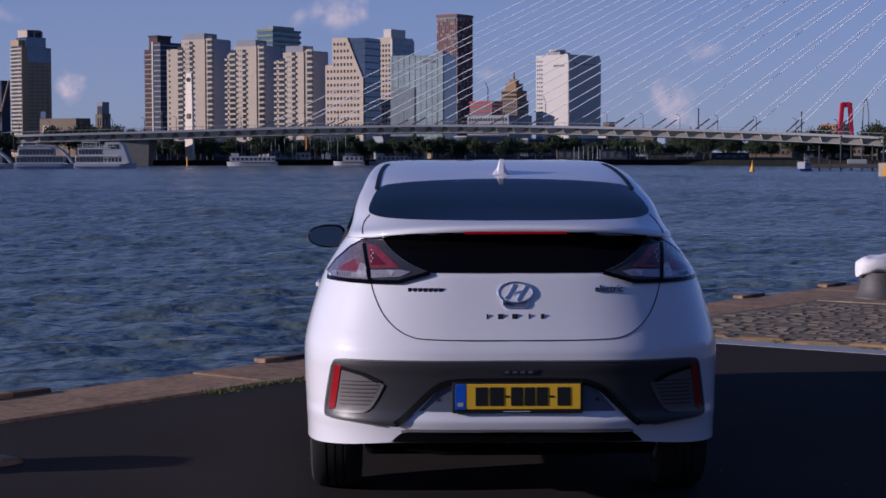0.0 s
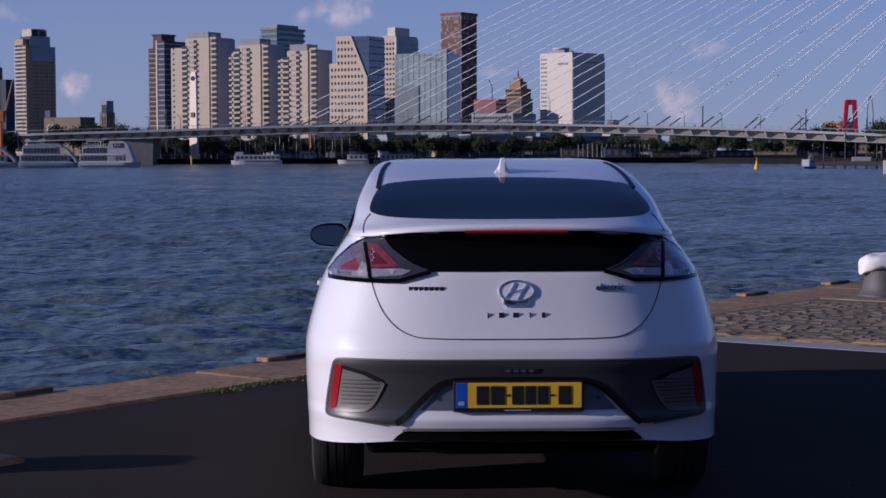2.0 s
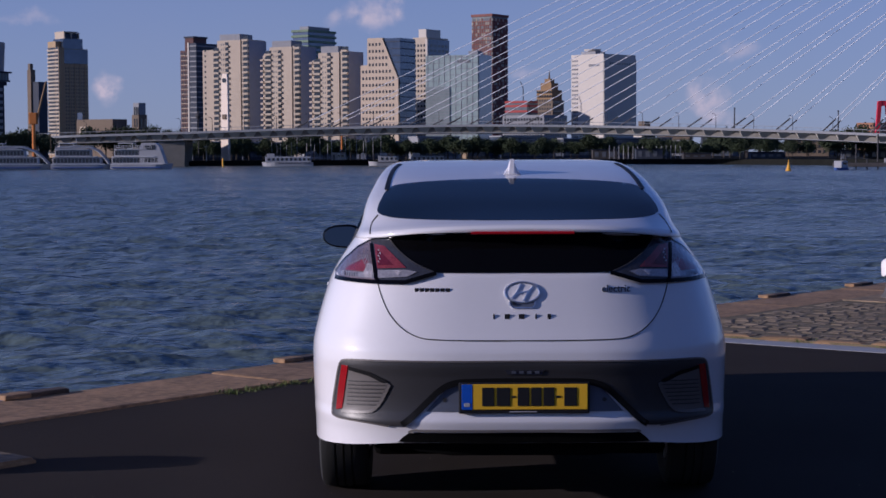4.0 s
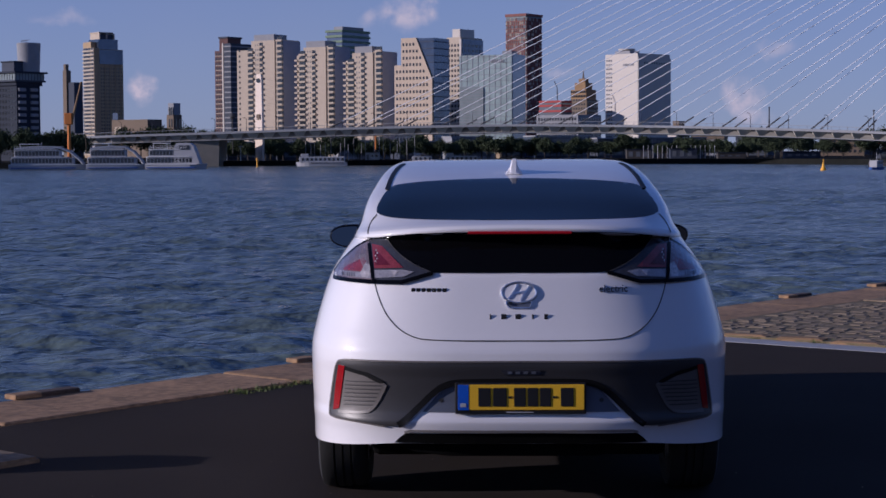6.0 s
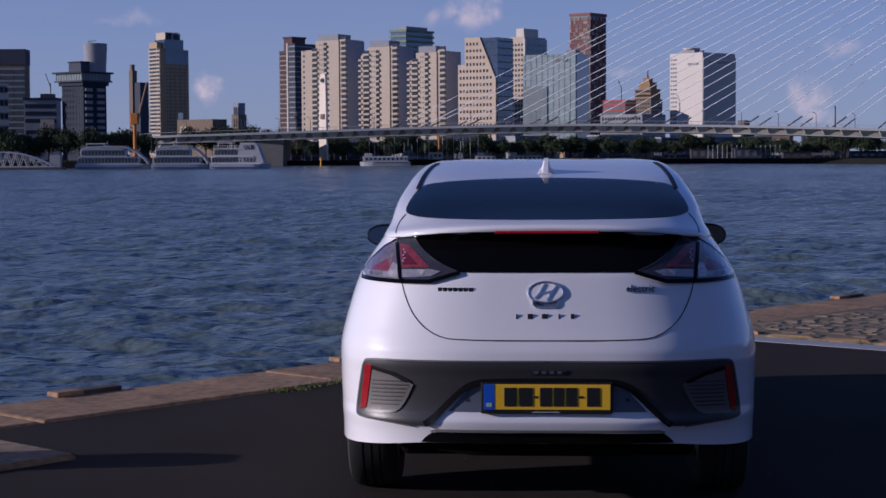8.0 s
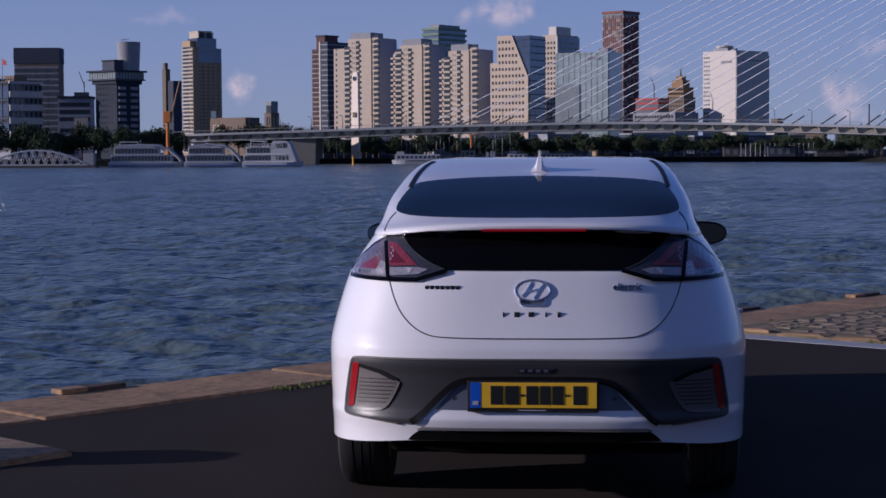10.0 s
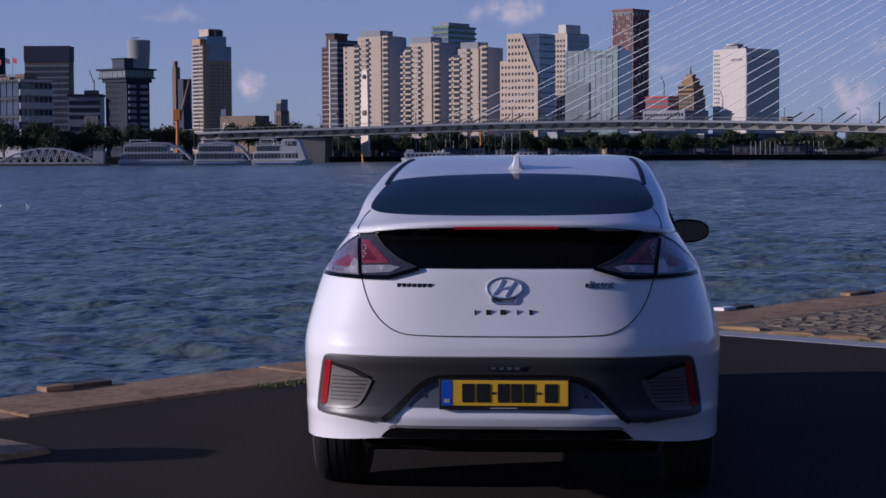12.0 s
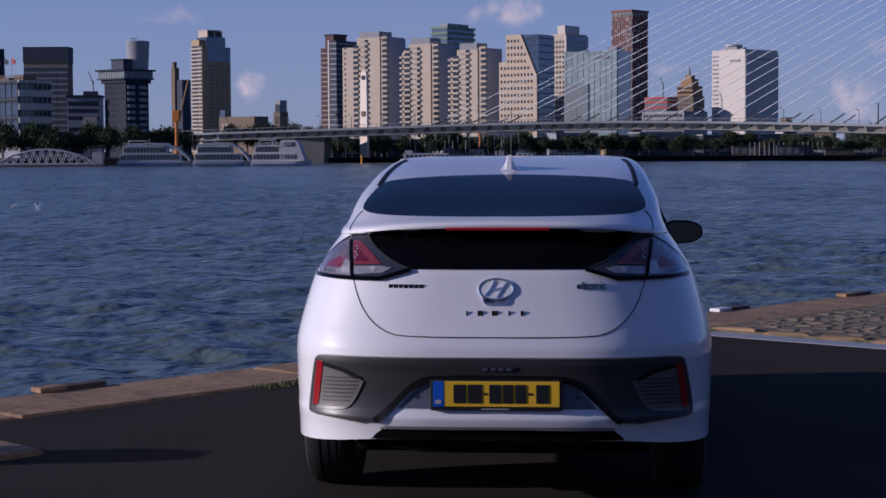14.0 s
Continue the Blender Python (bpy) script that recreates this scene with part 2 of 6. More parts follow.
def water_material():
    m = bpy.data.materials.new("river_water")
    m.use_nodes = True
    n, l = m.node_tree.nodes, m.node_tree.links
    b = n["Principled BSDF"]
    b.inputs["Base Color"].default_value = (0.090, 0.122, 0.126, 1)
    b.inputs["Roughness"].default_value = 0.2
    b.inputs["IOR"].default_value = 1.33
    tc = n.new("ShaderNodeTexCoord")
    h = None
    for sc, amp in ((0.6, 1.0), (1.5, 0.34), (4.0, 0.05)):
        mp = n.new("ShaderNodeMapping")
        mp.inputs["Scale"].default_value = (sc, sc * 1.5, sc)
        mp.inputs["Rotation"].default_value = (0, 0, 0.35 * sc)
        l.new(tc.outputs["Object"], mp.inputs[0])
        t = n.new("ShaderNodeTexNoise")
        t.inputs["Scale"].default_value, t.inputs["Detail"].default_value = 1.0, 2
        l.new(mp.outputs[0], t.inputs["Vector"])
        ma = n.new("ShaderNodeMath")
        ma.operation = "MULTIPLY_ADD"
        l.new(t.outputs["Fac"], ma.inputs[0])
        ma.inputs[1].default_value = amp
        if h is not None:
            l.new(h, ma.inputs[2])
        h = ma.outputs[0]
    bp = n.new("ShaderNodeBump")
    bp.inputs["Strength"].default_value, bp.inputs["Distance"].default_value = 1.0, 0.5
    l.new(h, bp.inputs["Height"])
    l.new(bp.outputs[0], b.inputs["Normal"])
    return m


WATER = water_material()


# ---- mesh helpers ----
def mesh_of(bm, name, material, smooth=False):
    me = bpy.data.meshes.new(name)
    bm.to_mesh(me)
    bm.free()
    for mt in material if isinstance(material, (list, tuple)) else [material]:
        me.materials.append(mt)
    if smooth:
        me.shade_smooth()
        me.set_sharp_from_angle(angle=radians(38))
    return me


def thing(name, bm, material, label, category, group="", kind="", smooth=False, at=None):
    ob = new(name, mesh_of(bm, name, material, smooth))
    if at is not None:
        ob.matrix_world = at
    return tagged(ob, label, category, group, kind)


def empty(name, label, category, group="", kind="", at=None):
    ob = new(name)
    if at is not None:
        ob.matrix_world = at
    return tagged(ob, label, category, group, kind)


def part(name, bm, material, parent, label="", smooth=False, kind=""):
    ob = new(name, mesh_of(bm, name, material, smooth))
    ob.parent = parent
    return tagged(ob, label, kind=kind)


def box(bm, x0, x1, y0, y1, z0, z1, bevel=0.0, m=None):
    r = bmesh.ops.create_cube(bm, size=1)
    vs = r["verts"]
    for v in vs:
        v.co = Vector((x0 + (v.co.x + 0.5) * (x1 - x0), y0 + (v.co.y + 0.5) * (y1 - y0), z0 + (v.co.z + 0.5) * (z1 - z0)))
    if m is not None:
        for v in vs:
            v.co = m @ v.co
    if bevel:
        es = list({e for v in vs for e in v.link_edges})
        bmesh.ops.bevel(bm, geom=es, offset=bevel, segments=2, affect="EDGES", profile=0.5)
    return bm


def prism(bm, outline, z0, z1):
    """An upright prism over an outline in x, y, anticlockwise."""
    lo = [bm.verts.new((x, y, z0)) for x, y in outline]
    hi = [bm.verts.new((x, y, z1)) for x, y in outline]
    bm.faces.new(hi)
    bm.faces.new(lo[::-1])
    k = len(outline)
    for i in range(k):
        bm.faces.new((lo[i], lo[(i + 1) % k], hi[(i + 1) % k], hi[i]))
    return bm


def tube(bm, a, b, r0, r1=None, seg=8):
    """A round bar from a to b."""
    a, b = Vector(a), Vector(b)
    m = Matrix.Translation((a + b) / 2) @ (b - a).to_track_quat("Z", "Y").to_matrix().to_4x4()
    bmesh.ops.create_cone(bm, cap_ends=True, segments=seg, radius1=r0, radius2=r0 if r1 is None else r1, depth=(b - a).length, matrix=m)
    return bm


def boxes_mesh(name, boxes):
    """One mesh of many boxes, given as (x0, x1, y0, y1, z0, z1)."""
    q = np.array(boxes, dtype=float).reshape(-1, 6)
    pick = np.array([[0, 2, 4], [1, 2, 4], [1, 3, 4], [0, 3, 4], [0, 2, 5], [1, 2, 5], [1, 3, 5], [0, 3, 5]])
    v = q[:, pick].reshape(-1, 3)
    f = np.array([[0, 3, 2, 1], [4, 5, 6, 7], [0, 1, 5, 4], [1, 2, 6, 5], [2, 3, 7, 6], [3, 0, 4, 7]])
    faces = (np.arange(len(q))[:, None, None] * 8 + f[None]).reshape(-1, 4)
    me = bpy.data.meshes.new(name)
    me.from_pydata(v.tolist(), [], faces.tolist())
    return me


def stuff_part(name, boxes, material, parent, label=""):
    me = boxes_mesh(name, boxes)
    me.materials.append(material)
    ob = new(name, me)
    ob.parent = parent
    return tagged(ob, label, kind="stuff")


# ---- quay: edge line, and places along it and in from it ----
EDGE_AT, EDGE_DIR = Vector((-3.28, 3.32)), Vector((0.637, 0.771))
EDGE_IN = Vector((0.771, -0.637))
WATER_Z = -3.4
COPING_W = 0.78


def quay(s, d):
    """The plan point s metres along the quay's edge and d metres in from it."""
    p = EDGE_AT + EDGE_DIR * s + EDGE_IN * d
    return p.x, p.y


def sheet(bm, outline, z0, z1):
    if sum(outline[i][0] * outline[(i + 1) % len(outline)][1] - outline[(i + 1) % len(outline)][0] * outline[i][1] for i in range(len(outline))) < 0:
        outline = outline[::-1]
    return prism(bm, outline, z0, z1)


def line_meet(p, d, q, e):
    k = ((q[0] - p[0]) * e[1] - (q[1] - p[1]) * e[0]) / (d[0] * e[1] - d[1] * e[0])
    return p[0] + d[0] * k, p[1] + d[1] * k


# edge between the asphalt and the cobbles
SETT_AT, SETT_DIR = Vector((1.958, 7.164)), Vector((0.80, -0.60))
SETT_OUT = Vector((0.60, 0.80))


def build_quay():
    bm = bmesh.new()
    sheet(bm, [quay(-60, 0.05), quay(120, 0.05), quay(120, 140), quay(-60, 140)], -4.5, -0.06)
    thing("ground", bm, CONCRETE, "concrete quay body with a vertical wall to the river", "ground", kind="structure")
    bm = bmesh.new()
    p = line_meet(quay(0, COPING_W), EDGE_DIR, SETT_AT, SETT_DIR)
    far = SETT_AT + SETT_DIR * 60
    sheet(bm, [quay(-60, COPING_W), p, (far.x, far.y), quay(-20, 120), quay(-60, 120)], -0.06, 0.0)
    thing("road", bm, ASPHALT, "smooth black asphalt surface on the quay", "asphalt", kind="structure")
    bm = bmesh.new()
    a, b = p, SETT_AT + SETT_DIR * 40
    o = SETT_OUT * 0.30
    sheet(bm, [(a[0] - 0.15, a[1] + 0.11), (b.x, b.y), (b.x - o.x, b.y - o.y), (a[0] - o.x - 0.15, a[1] - o.y + 0.11)], -0.05, 0.003)
    thing("gutter_strip", bm, STRIP, "pale smooth concrete strip between asphalt and setts", "gutter", kind="structure")
    bm = bmesh.new()
    q1 = line_meet(quay(0, COPING_W), EDGE_DIR, SETT_AT, SETT_DIR)
    sheet(bm, [q1, quay(60, COPING_W), quay(60, 40), (SETT_AT.x + 40 * SETT_DIR.x, SETT_AT.y + 40 * SETT_DIR.y)], -0.06, 0.02)
    return thing("pavement", bm, JOINT, "uneven old granite sett paving with sandy joints", "paving", kind="structure")


pavement = build_quay()


def build_fill_blocker():
    """An unseen plain block along the quay's land side, added to cut sky fill."""
    bm = bmesh.new()
    sheet(bm, [quay(-58, 36), quay(112, 36), quay(112, 48), quay(-58, 48)], -0.05, 10.5)
    thing("wall_south", bm, F_SLATE, "plain dark grey block added out of view to cut sky fill", "wall", kind="structure")


build_fill_blocker()


def build_coping():
    base = bmesh.new()
    sheet(base, [quay(-60, 0.03), quay(120, 0.03), quay(120, COPING_W), quay(-60, COPING_W)], -0.058, -0.03)
    ob = thing("coping", base, COPING, "brown worn stone coping along the quay edge", "coping", kind="structure")
    ang = math.degrees(math.atan2(EDGE_DIR.y, EDGE_DIR.x))
    bm = bmesh.new()
    box(bm, -1.155, 1.155, -COPING_W + 0.012, 0.0, -0.20, 0.012, 0.02)
    me = mesh_of(bm, "coping_stone", COPING)
    for i in range(-8, 26):
        x, y = quay(-0.25 + i * 2.33 + 1.165, 0)
        st = new("stone", me)
        st.parent = ob
        st.matrix_world = pose(x, y, random.uniform(-0.006, 0.006), random.uniform(-0.3, 0.3), random.uniform(-0.2, 0.2), ang)
    return ob


build_coping()


def build_river():
    """The river: a wavy sheet near, calmer and coarser far off."""
    rng = np.random.default_rng(5)
    rows, y = [], 6.0
    while y < 540:
        rows.append(y)
        y += max(0.085, y * 0.0042)
    rows += [580, 640, 700, 800, 1200, 2600, 4800]
    rows = np.array(rows)
    u = np.linspace(-1, 1, 360)
    half = 14 + rows * 0.36
    X = half[:, None] * u[None, :]
    Y = np.repeat(rows[:, None], len(u), 1)
    Z = np.zeros_like(X)
    fall = np.clip((560 - rows) / 200, 0, 1)[:, None]
    for i in range(46):
        lam = 0.75 * (8.0 / 0.75) ** rng.random()
        th = rng.normal(-1.9, 0.6)
        k = 2 * np.pi / lam
        ph = rng.random() * 6.28
        arg = k * (X * np.cos(th) + Y * np.sin(th)) + ph + 0.7 * np.sin(0.11 * X + 0.07 * Y + ph * 3)
        Z += (0.0125 * lam ** 0.85) * (1 - 1.5 * np.abs(np.sin(arg / 2)) ** 2.0)
    gust = 0.75 + 0.35 * np.sin(0.05 * X + 0.09 * Y) * np.sin(0.031 * X - 0.06 * Y + 1)
    calm = (0.55 + 0.45 * np.exp(-rows / 110))[:, None]
    Z = Z * fall * gust * calm
    Z -= Z.mean()
    v = np.stack([X, Y, Z], -1).reshape(-1, 3)
    nr, nc = X.shape
    idx = np.arange(nr * nc).reshape(nr, nc)
    f = np.stack([idx[:-1, :-1], idx[:-1, 1:], idx[1:, 1:], idx[1:, :-1]], -1).reshape(-1, 4)
    me = bpy.data.meshes.new("water")
    me.vertices.add(len(v))
    me.vertices.foreach_set("co", v.ravel())
    me.loops.add(f.size)
    me.loops.foreach_set("vertex_index", f.ravel().astype(np.int32))
    me.polygons.add(len(f))
    me.polygons.foreach_set("loop_start", np.arange(0, f.size, 4, dtype=np.int32))
    me.update(calc_edges=True)
    me.shade_smooth()
    me.materials.append(WATER)
    ob = new("water", me)
    ob.location.z = WATER_Z
    return tagged(ob, "choppy dark blue river water with small waves", "water", kind="structure")


river = build_river()


def build_bank():
    bm = bmesh.new()
    outline = [(-420, 610), (-150, 615), (-105, 680), (70, 690), (110, 640), (150, 560), (240, 470), (700, 460), (4000, 900), (4000, 4700), (-4000, 4700), (-4000, 700)]
    sheet(bm, outline, -6, -1.6)
    thing("far_bank", bm, [BANK], "far river bank with a dark quay wall", "bank", kind="structure")


build_bank()


# ---- the car ----
# car body profile by height: rear line, half width, corner depth, front line
CAR_Z = [0.245, 0.27, 0.30, 0.34, 0.375, 0.42, 0.46, 0.50, 0.60, 0.655, 0.70, 0.745, 0.80, 0.85, 0.96, 1.01, 1.08, 1.150, 1.180, 1.192, 1.206, 1.220, 1.234, 1.270, 1.320, 1.360, 1.395, 1.425, 1.450, 1.465, 1.475, 1.482]
CAR_YR = [0.040, 0.036, 0.032, 0.026, 0.015, 0.000, 0.012, 0.014, 0.006, -0.004, -0.002, 0.012, 0.034, 0.052, 0.088, 0.105, 0.15, 0.195, 0.205, 0.152, 0.146, 0.162, 0.25, 0.45, 0.70, 0.92, 1.13, 1.38, 1.62, 1.80, 1.96, 2.12]
CAR_W = [0.882, 0.893, 0.90, 0.902, 0.904, 0.906, 0.908, 0.910, 0.912, 0.912, 0.910, 0.902, 0.889, 0.875, 0.84, 0.818, 0.777, 0.742, 0.729, 0.724, 0.719, 0.714, 0.709, 0.699, 0.683, 0.667, 0.653, 0.638, 0.617, 0.590, 0.553, 0.45]
CAR_D = [0.60, 0.72, 0.8, 0.84, 0.86, 0.87, 0.88, 0.88, 0.88, 0.88, 0.88, 0.86, 0.84, 0.82, 0.78, 0.75, 0.75, 0.75, 0.75, 0.75, 0.75, 0.75, 0.72, 0.68, 0.62, 0.56, 0.5, 0.45, 0.4, 0.35, 0.3, 0.2]
CAR_YF = [4.26, 4.30, 4.36, 4.39, 4.41, 4.42, 4.43, 4.44, 4.43, 4.40, 4.37, 4.34, 4.28, 4.20, 3.95, 3.80, 3.55, 3.38, 3.32, 3.30, 3.27, 3.24, 3.20, 3.12, 3.00, 2.92, 2.83, 2.74, 2.65, 2.59, 2.52, 2.40]


def smooth_slopes(z, v):
    """Slopes of a smooth curve through the points that never overshoots them."""
    z, v = np.array(z), np.array(v)
    h, d = np.diff(z), np.diff(v) / np.diff(z)
    m = np.zeros(len(z))
    m[0], m[-1] = d[0], d[-1]
    for i in range(1, len(z) - 1):
        if d[i - 1] * d[i] > 0:
            w1, w2 = 2 * h[i] + h[i - 1], h[i] + 2 * h[i - 1]
            m[i] = (w1 + w2) / (w1 / d[i - 1] + w2 / d[i])
    return m


CAR_CURVES = {k: (v, smooth_slopes(CAR_Z, v)) for k, v in (("r", CAR_YR), ("w", CAR_W), ("d", CAR_D), ("f", CAR_YF))}


def car_at(z, key):
    v, m = CAR_CURVES[key]
    z = min(max(z, CAR_Z[0]), CAR_Z[-1])
    i = min(int(np.searchsorted(CAR_Z, z, "right")) - 1, len(CAR_Z) - 2)
    h = CAR_Z[i + 1] - CAR_Z[i]
    t = (z - CAR_Z[i]) / h
    return v[i] * (1 + 2 * t) * (1 - t) ** 2 + m[i] * h * t * (1 - t) ** 2 + v[i + 1] * t * t * (3 - 2 * t) + m[i + 1] * h * t * t * (t - 1)


def tail_droop(x, z):
    """By how much the tail's lip and lamps hang lower towards the sides."""
    return 0.036 * math.exp(-((z - 1.19) / 0.07) ** 2) * min(abs(x) / 0.65, 1.1) ** 2.2


def car_rear(x, z, n=3.5):
    """The y of the car's rear surface at x, z."""
    z = z + tail_droop(x, z)
    w, d, r = car_at(z, "w"), car_at(z, "d"), car_at(z, "r")
    u = min(abs(x) / w, 0.9995)
    return float(r + d * (1 - (1 - u ** n) ** (1 / n)))


def car_ring(z, n=3.5):
    """The plan outline of the body at height z, anticlockwise from the rear middle."""
    w, d, r, f = (float(car_at(z, k)) for k in "wdrf")
    d = min(d, (f - r) * 0.45)
    half = []
    for i in range(29):
        a = math.pi / 2 * (i / 28) ** 0.8
        half.append((w * math.sin(a) ** (2 / n), r + d * (1 - max(math.cos(a), 0) ** (2 / n))))
    y0, y1 = r + d, f - d
    half += [(w, y0 + (y1 - y0) * i / 12) for i in range(1, 12)]
    for i in range(21):
        a = math.pi / 2 * (1 - i / 20)
        half.append((w * math.sin(a) ** (2 / n), f - d * (1 - math.cos(a) ** (2 / n))))
    left = [(-x, y) for x, y in half[1:-1]][::-1]
    return half + left


def car_body_mesh():
    bm = bmesh.new()
    levels = sorted({0.330} | {z for z in set(CAR_Z) | set(np.round(np.linspace(0.245, 1.482, 110), 4)) if z > 0.332})
    rings = []
    for z in levels:
        row = []
        for x, y in car_ring(z):
            low = z
            for _ in range(6):
                low = z - tail_droop(x, low)
            # the droop fades out along the flanks
            fade = min(1.0, max(0.0, (1.9 - y) / 0.8))
            hang = max(0.0, (0.362 - z) / 0.032) * 0.036 * min(1.0, max(0.0, (abs(x) - 0.50) / 0.36))
            row.append(bm.verts.new((x, y, z + (low - z) * fade - hang)))
        rings.append(row)
    k = len(rings[0])
    for a, b in zip(rings, rings[1:]):
        for i in range(k):
            bm.faces.new((a[i], a[(i + 1) % k], b[(i + 1) % k], b[i]))
    bm.faces.new(rings[0][::-1])
    bm.faces.new(rings[-1])
    return bm


def patch(outline, off=0.004, thick=0.012, both=False, step=0.025):
    """A panel over an outline in x, z that follows the car's rear surface, proud of it by off."""
    bm = bmesh.new()
    for sgn in ((1, -1) if both else (1,)):
        pts = [(sgn * x, z) for x, z in outline]
        bm.faces.new([bm.verts.new((x, 0, z)) for x, z in pts])
    bm.normal_update()
    bmesh.ops.triangulate(bm, faces=bm.faces[:], ngon_method="EAR_CLIP")
    xs, zs = [v.co.x for v in bm.verts], [v.co.z for v in bm.verts]
    for axis, lo, hi in ((0, min(xs), max(xs)), (2, min(zs), max(zs))):
        c = lo + step
        while c < hi:
            at, no = [0, 0, 0], [0, 0, 0]
            at[axis], no[axis] = c, 1
            bmesh.ops.bisect_plane(bm, geom=bm.verts[:] + bm.edges[:] + bm.faces[:], plane_co=at, plane_no=no)
            c += step if axis == 0 else step * 0.6
    for v in bm.verts:
        v.co.y = car_rear(v.co.x, v.co.z) - off
    bmesh.ops.recalc_face_normals(bm, faces=bm.faces[:])
    fs = bm.faces[:]
    if sum(f.normal.y * f.calc_area() for f in fs) > 0:
        bmesh.ops.reverse_faces(bm, faces=fs)
    r = bmesh.ops.extrude_face_region(bm, geom=fs, use_keep_orig=True)
    for v in [g for g in r["geom"] if isinstance(g, bmesh.types.BMVert)]:
        v.co.y += thick
    bmesh.ops.recalc_face_normals(bm, faces=bm.faces[:])
    return bm


def ribbon(points, width, off=0.002, thick=0.006, closed=False):
    """A thin strip along a line in x, z on the car's rear surface."""
    fine = []
    pts = points + points[:1] if closed else points
    for (x0, z0), (x1, z1) in zip(pts, pts[1:]):
        m = max(2, int(math.hypot(x1 - x0, z1 - z0) / 0.02))
        fine += [(x0 + (x1 - x0) * i / m, z0 + (z1 - z0) * i / m) for i in range(m)]
    fine.append(pts[-1])
    bm = bmesh.new()
    rows = []
    for i, (x, z) in enumerate(fine):
        a, b = fine[max(i - 1, 0)], fine[min(i + 1, len(fine) - 1)]
        d = Vector((b[0] - a[0], b[1] - a[1])).normalized()
        p = Vector((-d.y, d.x)) * width / 2
        ring = []
        for s, back in ((1, 0), (-1, 0), (-1, 1), (1, 1)):
            X, Zc = x + s * p.x, z + s * p.y
            ring.append(bm.verts.new((X, car_rear(X, Zc) - off + back * thick, Zc)))
        rows.append(ring)
    for a, b in zip(rows, rows[1:]):
        for i in range(4):
            bm.faces.new((a[i], a[(i + 1) % 4], b[(i + 1) % 4], b[i]))
    bm.faces.new(rows[0][::-1])
    bm.faces.new(rows[-1])
    bmesh.ops.recalc_face_normals(bm, faces=bm.faces[:])
    return bm


def rounded(points, times=2, closed=False):
    """The line with its corners cut, for smooth curves."""
    for _ in range(times):
        out = [] if closed else [points[0]]
        pairs = list(zip(points, points[1:] + points[:1])) if closed else list(zip(points, points[1:]))
        for (x0, z0), (x1, z1) in pairs:
            out += [(x0 * 0.75 + x1 * 0.25, z0 * 0.75 + z1 * 0.25), (x0 * 0.25 + x1 * 0.75, z0 * 0.25 + z1 * 0.75)]
        points = out if closed else out + [points[-1]]
    return points


def mirrored(outline):
    """A whole outline from its right half, which runs from the middle bottom round to the middle top."""
    return outline + [(-x, z) for x, z in outline[::-1] if abs(x) > 1e-4]


def wheel_mesh():
    bm = bmesh.new()
    prof = [(0.20, -0.10), (0.225, -0.104), (0.285, -0.110), (0.312, -0.10), (0.321, -0.075), (0.3215, -0.042), (0.314, -0.040), (0.314, -0.034), (0.3215, -0.032), (0.322, -0.004), (0.314, -0.003), (0.314, 0.003), (0.322, 0.004), (0.3215, 0.032), (0.314, 0.034), (0.314, 0.040), (0.3215, 0.042), (0.321, 0.075), (0.312, 0.10), (0.285, 0.110), (0.225, 0.104), (0.20, 0.10)]
    seg = 48
    rings = [[bm.verts.new((x, r * math.cos(2 * math.pi * i / seg), r * math.sin(2 * math.pi * i / seg))) for i in range(seg)] for r, x in prof]
    for a, b in zip(rings, rings[1:] + rings[:1]):
        for i in range(seg):
            bm.faces.new((a[i], a[(i + 1) % seg], b[(i + 1) % seg], b[i]))
    bmesh.ops.recalc_face_normals(bm, faces=bm.faces[:])
    return bm


def rim_mesh():
    bm = bmesh.new()
    bmesh.ops.create_cone(bm, cap_ends=True, segments=40, radius1=0.204, radius2=0.204, depth=0.17, matrix=Matrix.Rotation(math.pi / 2, 4, "Y"))
    bmesh.ops.create_cone(bm, cap_ends=True, segments=20, radius1=0.05, radius2=0.04, depth=0.215, matrix=Matrix.Rotation(math.pi / 2, 4, "Y"))
    for i in range(10):
        m = Matrix.Rotation(2 * math.pi * i / 10, 4, "X")
        box(bm, -0.098, 0.098, -0.018, 0.018, 0.04, 0.2, 0, m)
    return bm


def ellipse_tube(cx, cz, rx, rz, r, off, seg=40):
    bm = bmesh.new()
    rows = []
    for i in range(seg):
        a = 2 * math.pi * i / seg
        ring = []
        for j in range(8):
            b = 2 * math.pi * j / 8
            x = cx + (rx + r * math.cos(b)) * math.cos(a)
            z = cz + (rz + r * math.cos(b)) * math.sin(a)
            ring.append(bm.verts.new((x, car_rear(x, z) - off - r * math.sin(b), z)))
        rows.append(ring)
    for a, b in zip(rows, rows[1:] + rows[:1]):
        for j in range(8):
            bm.faces.new((a[j], a[(j + 1) % 8], b[(j + 1) % 8], b[j]))
    bmesh.ops.recalc_face_normals(bm, faces=bm.faces[:])
    return bm


def text_bm(words, size, cx, cz, off, depth=0.003):
    """Raised letters on the car's rear surface."""
    cu = bpy.data.curves.new("letters", "FONT")
    cu.body, cu.size, cu.align_x, cu.align_y, cu.extrude = words, size, "CENTER", "CENTER", depth
    tmp = new("letters", cu)
    me = bpy.data.meshes.new_from_object(tmp.evaluated_get(bpy.context.evaluated_depsgraph_get()))
    bpy.data.objects.remove(tmp)
    bm = bmesh.new()
    bm.from_mesh(me)
    bpy.data.meshes.remove(me)
    for v in bm.verts:
        x, z, d = v.co.x + cx, v.co.y + cz, v.co.z
        v.co = Vector((x, car_rear(x, z) - off - d, z))
    return bm


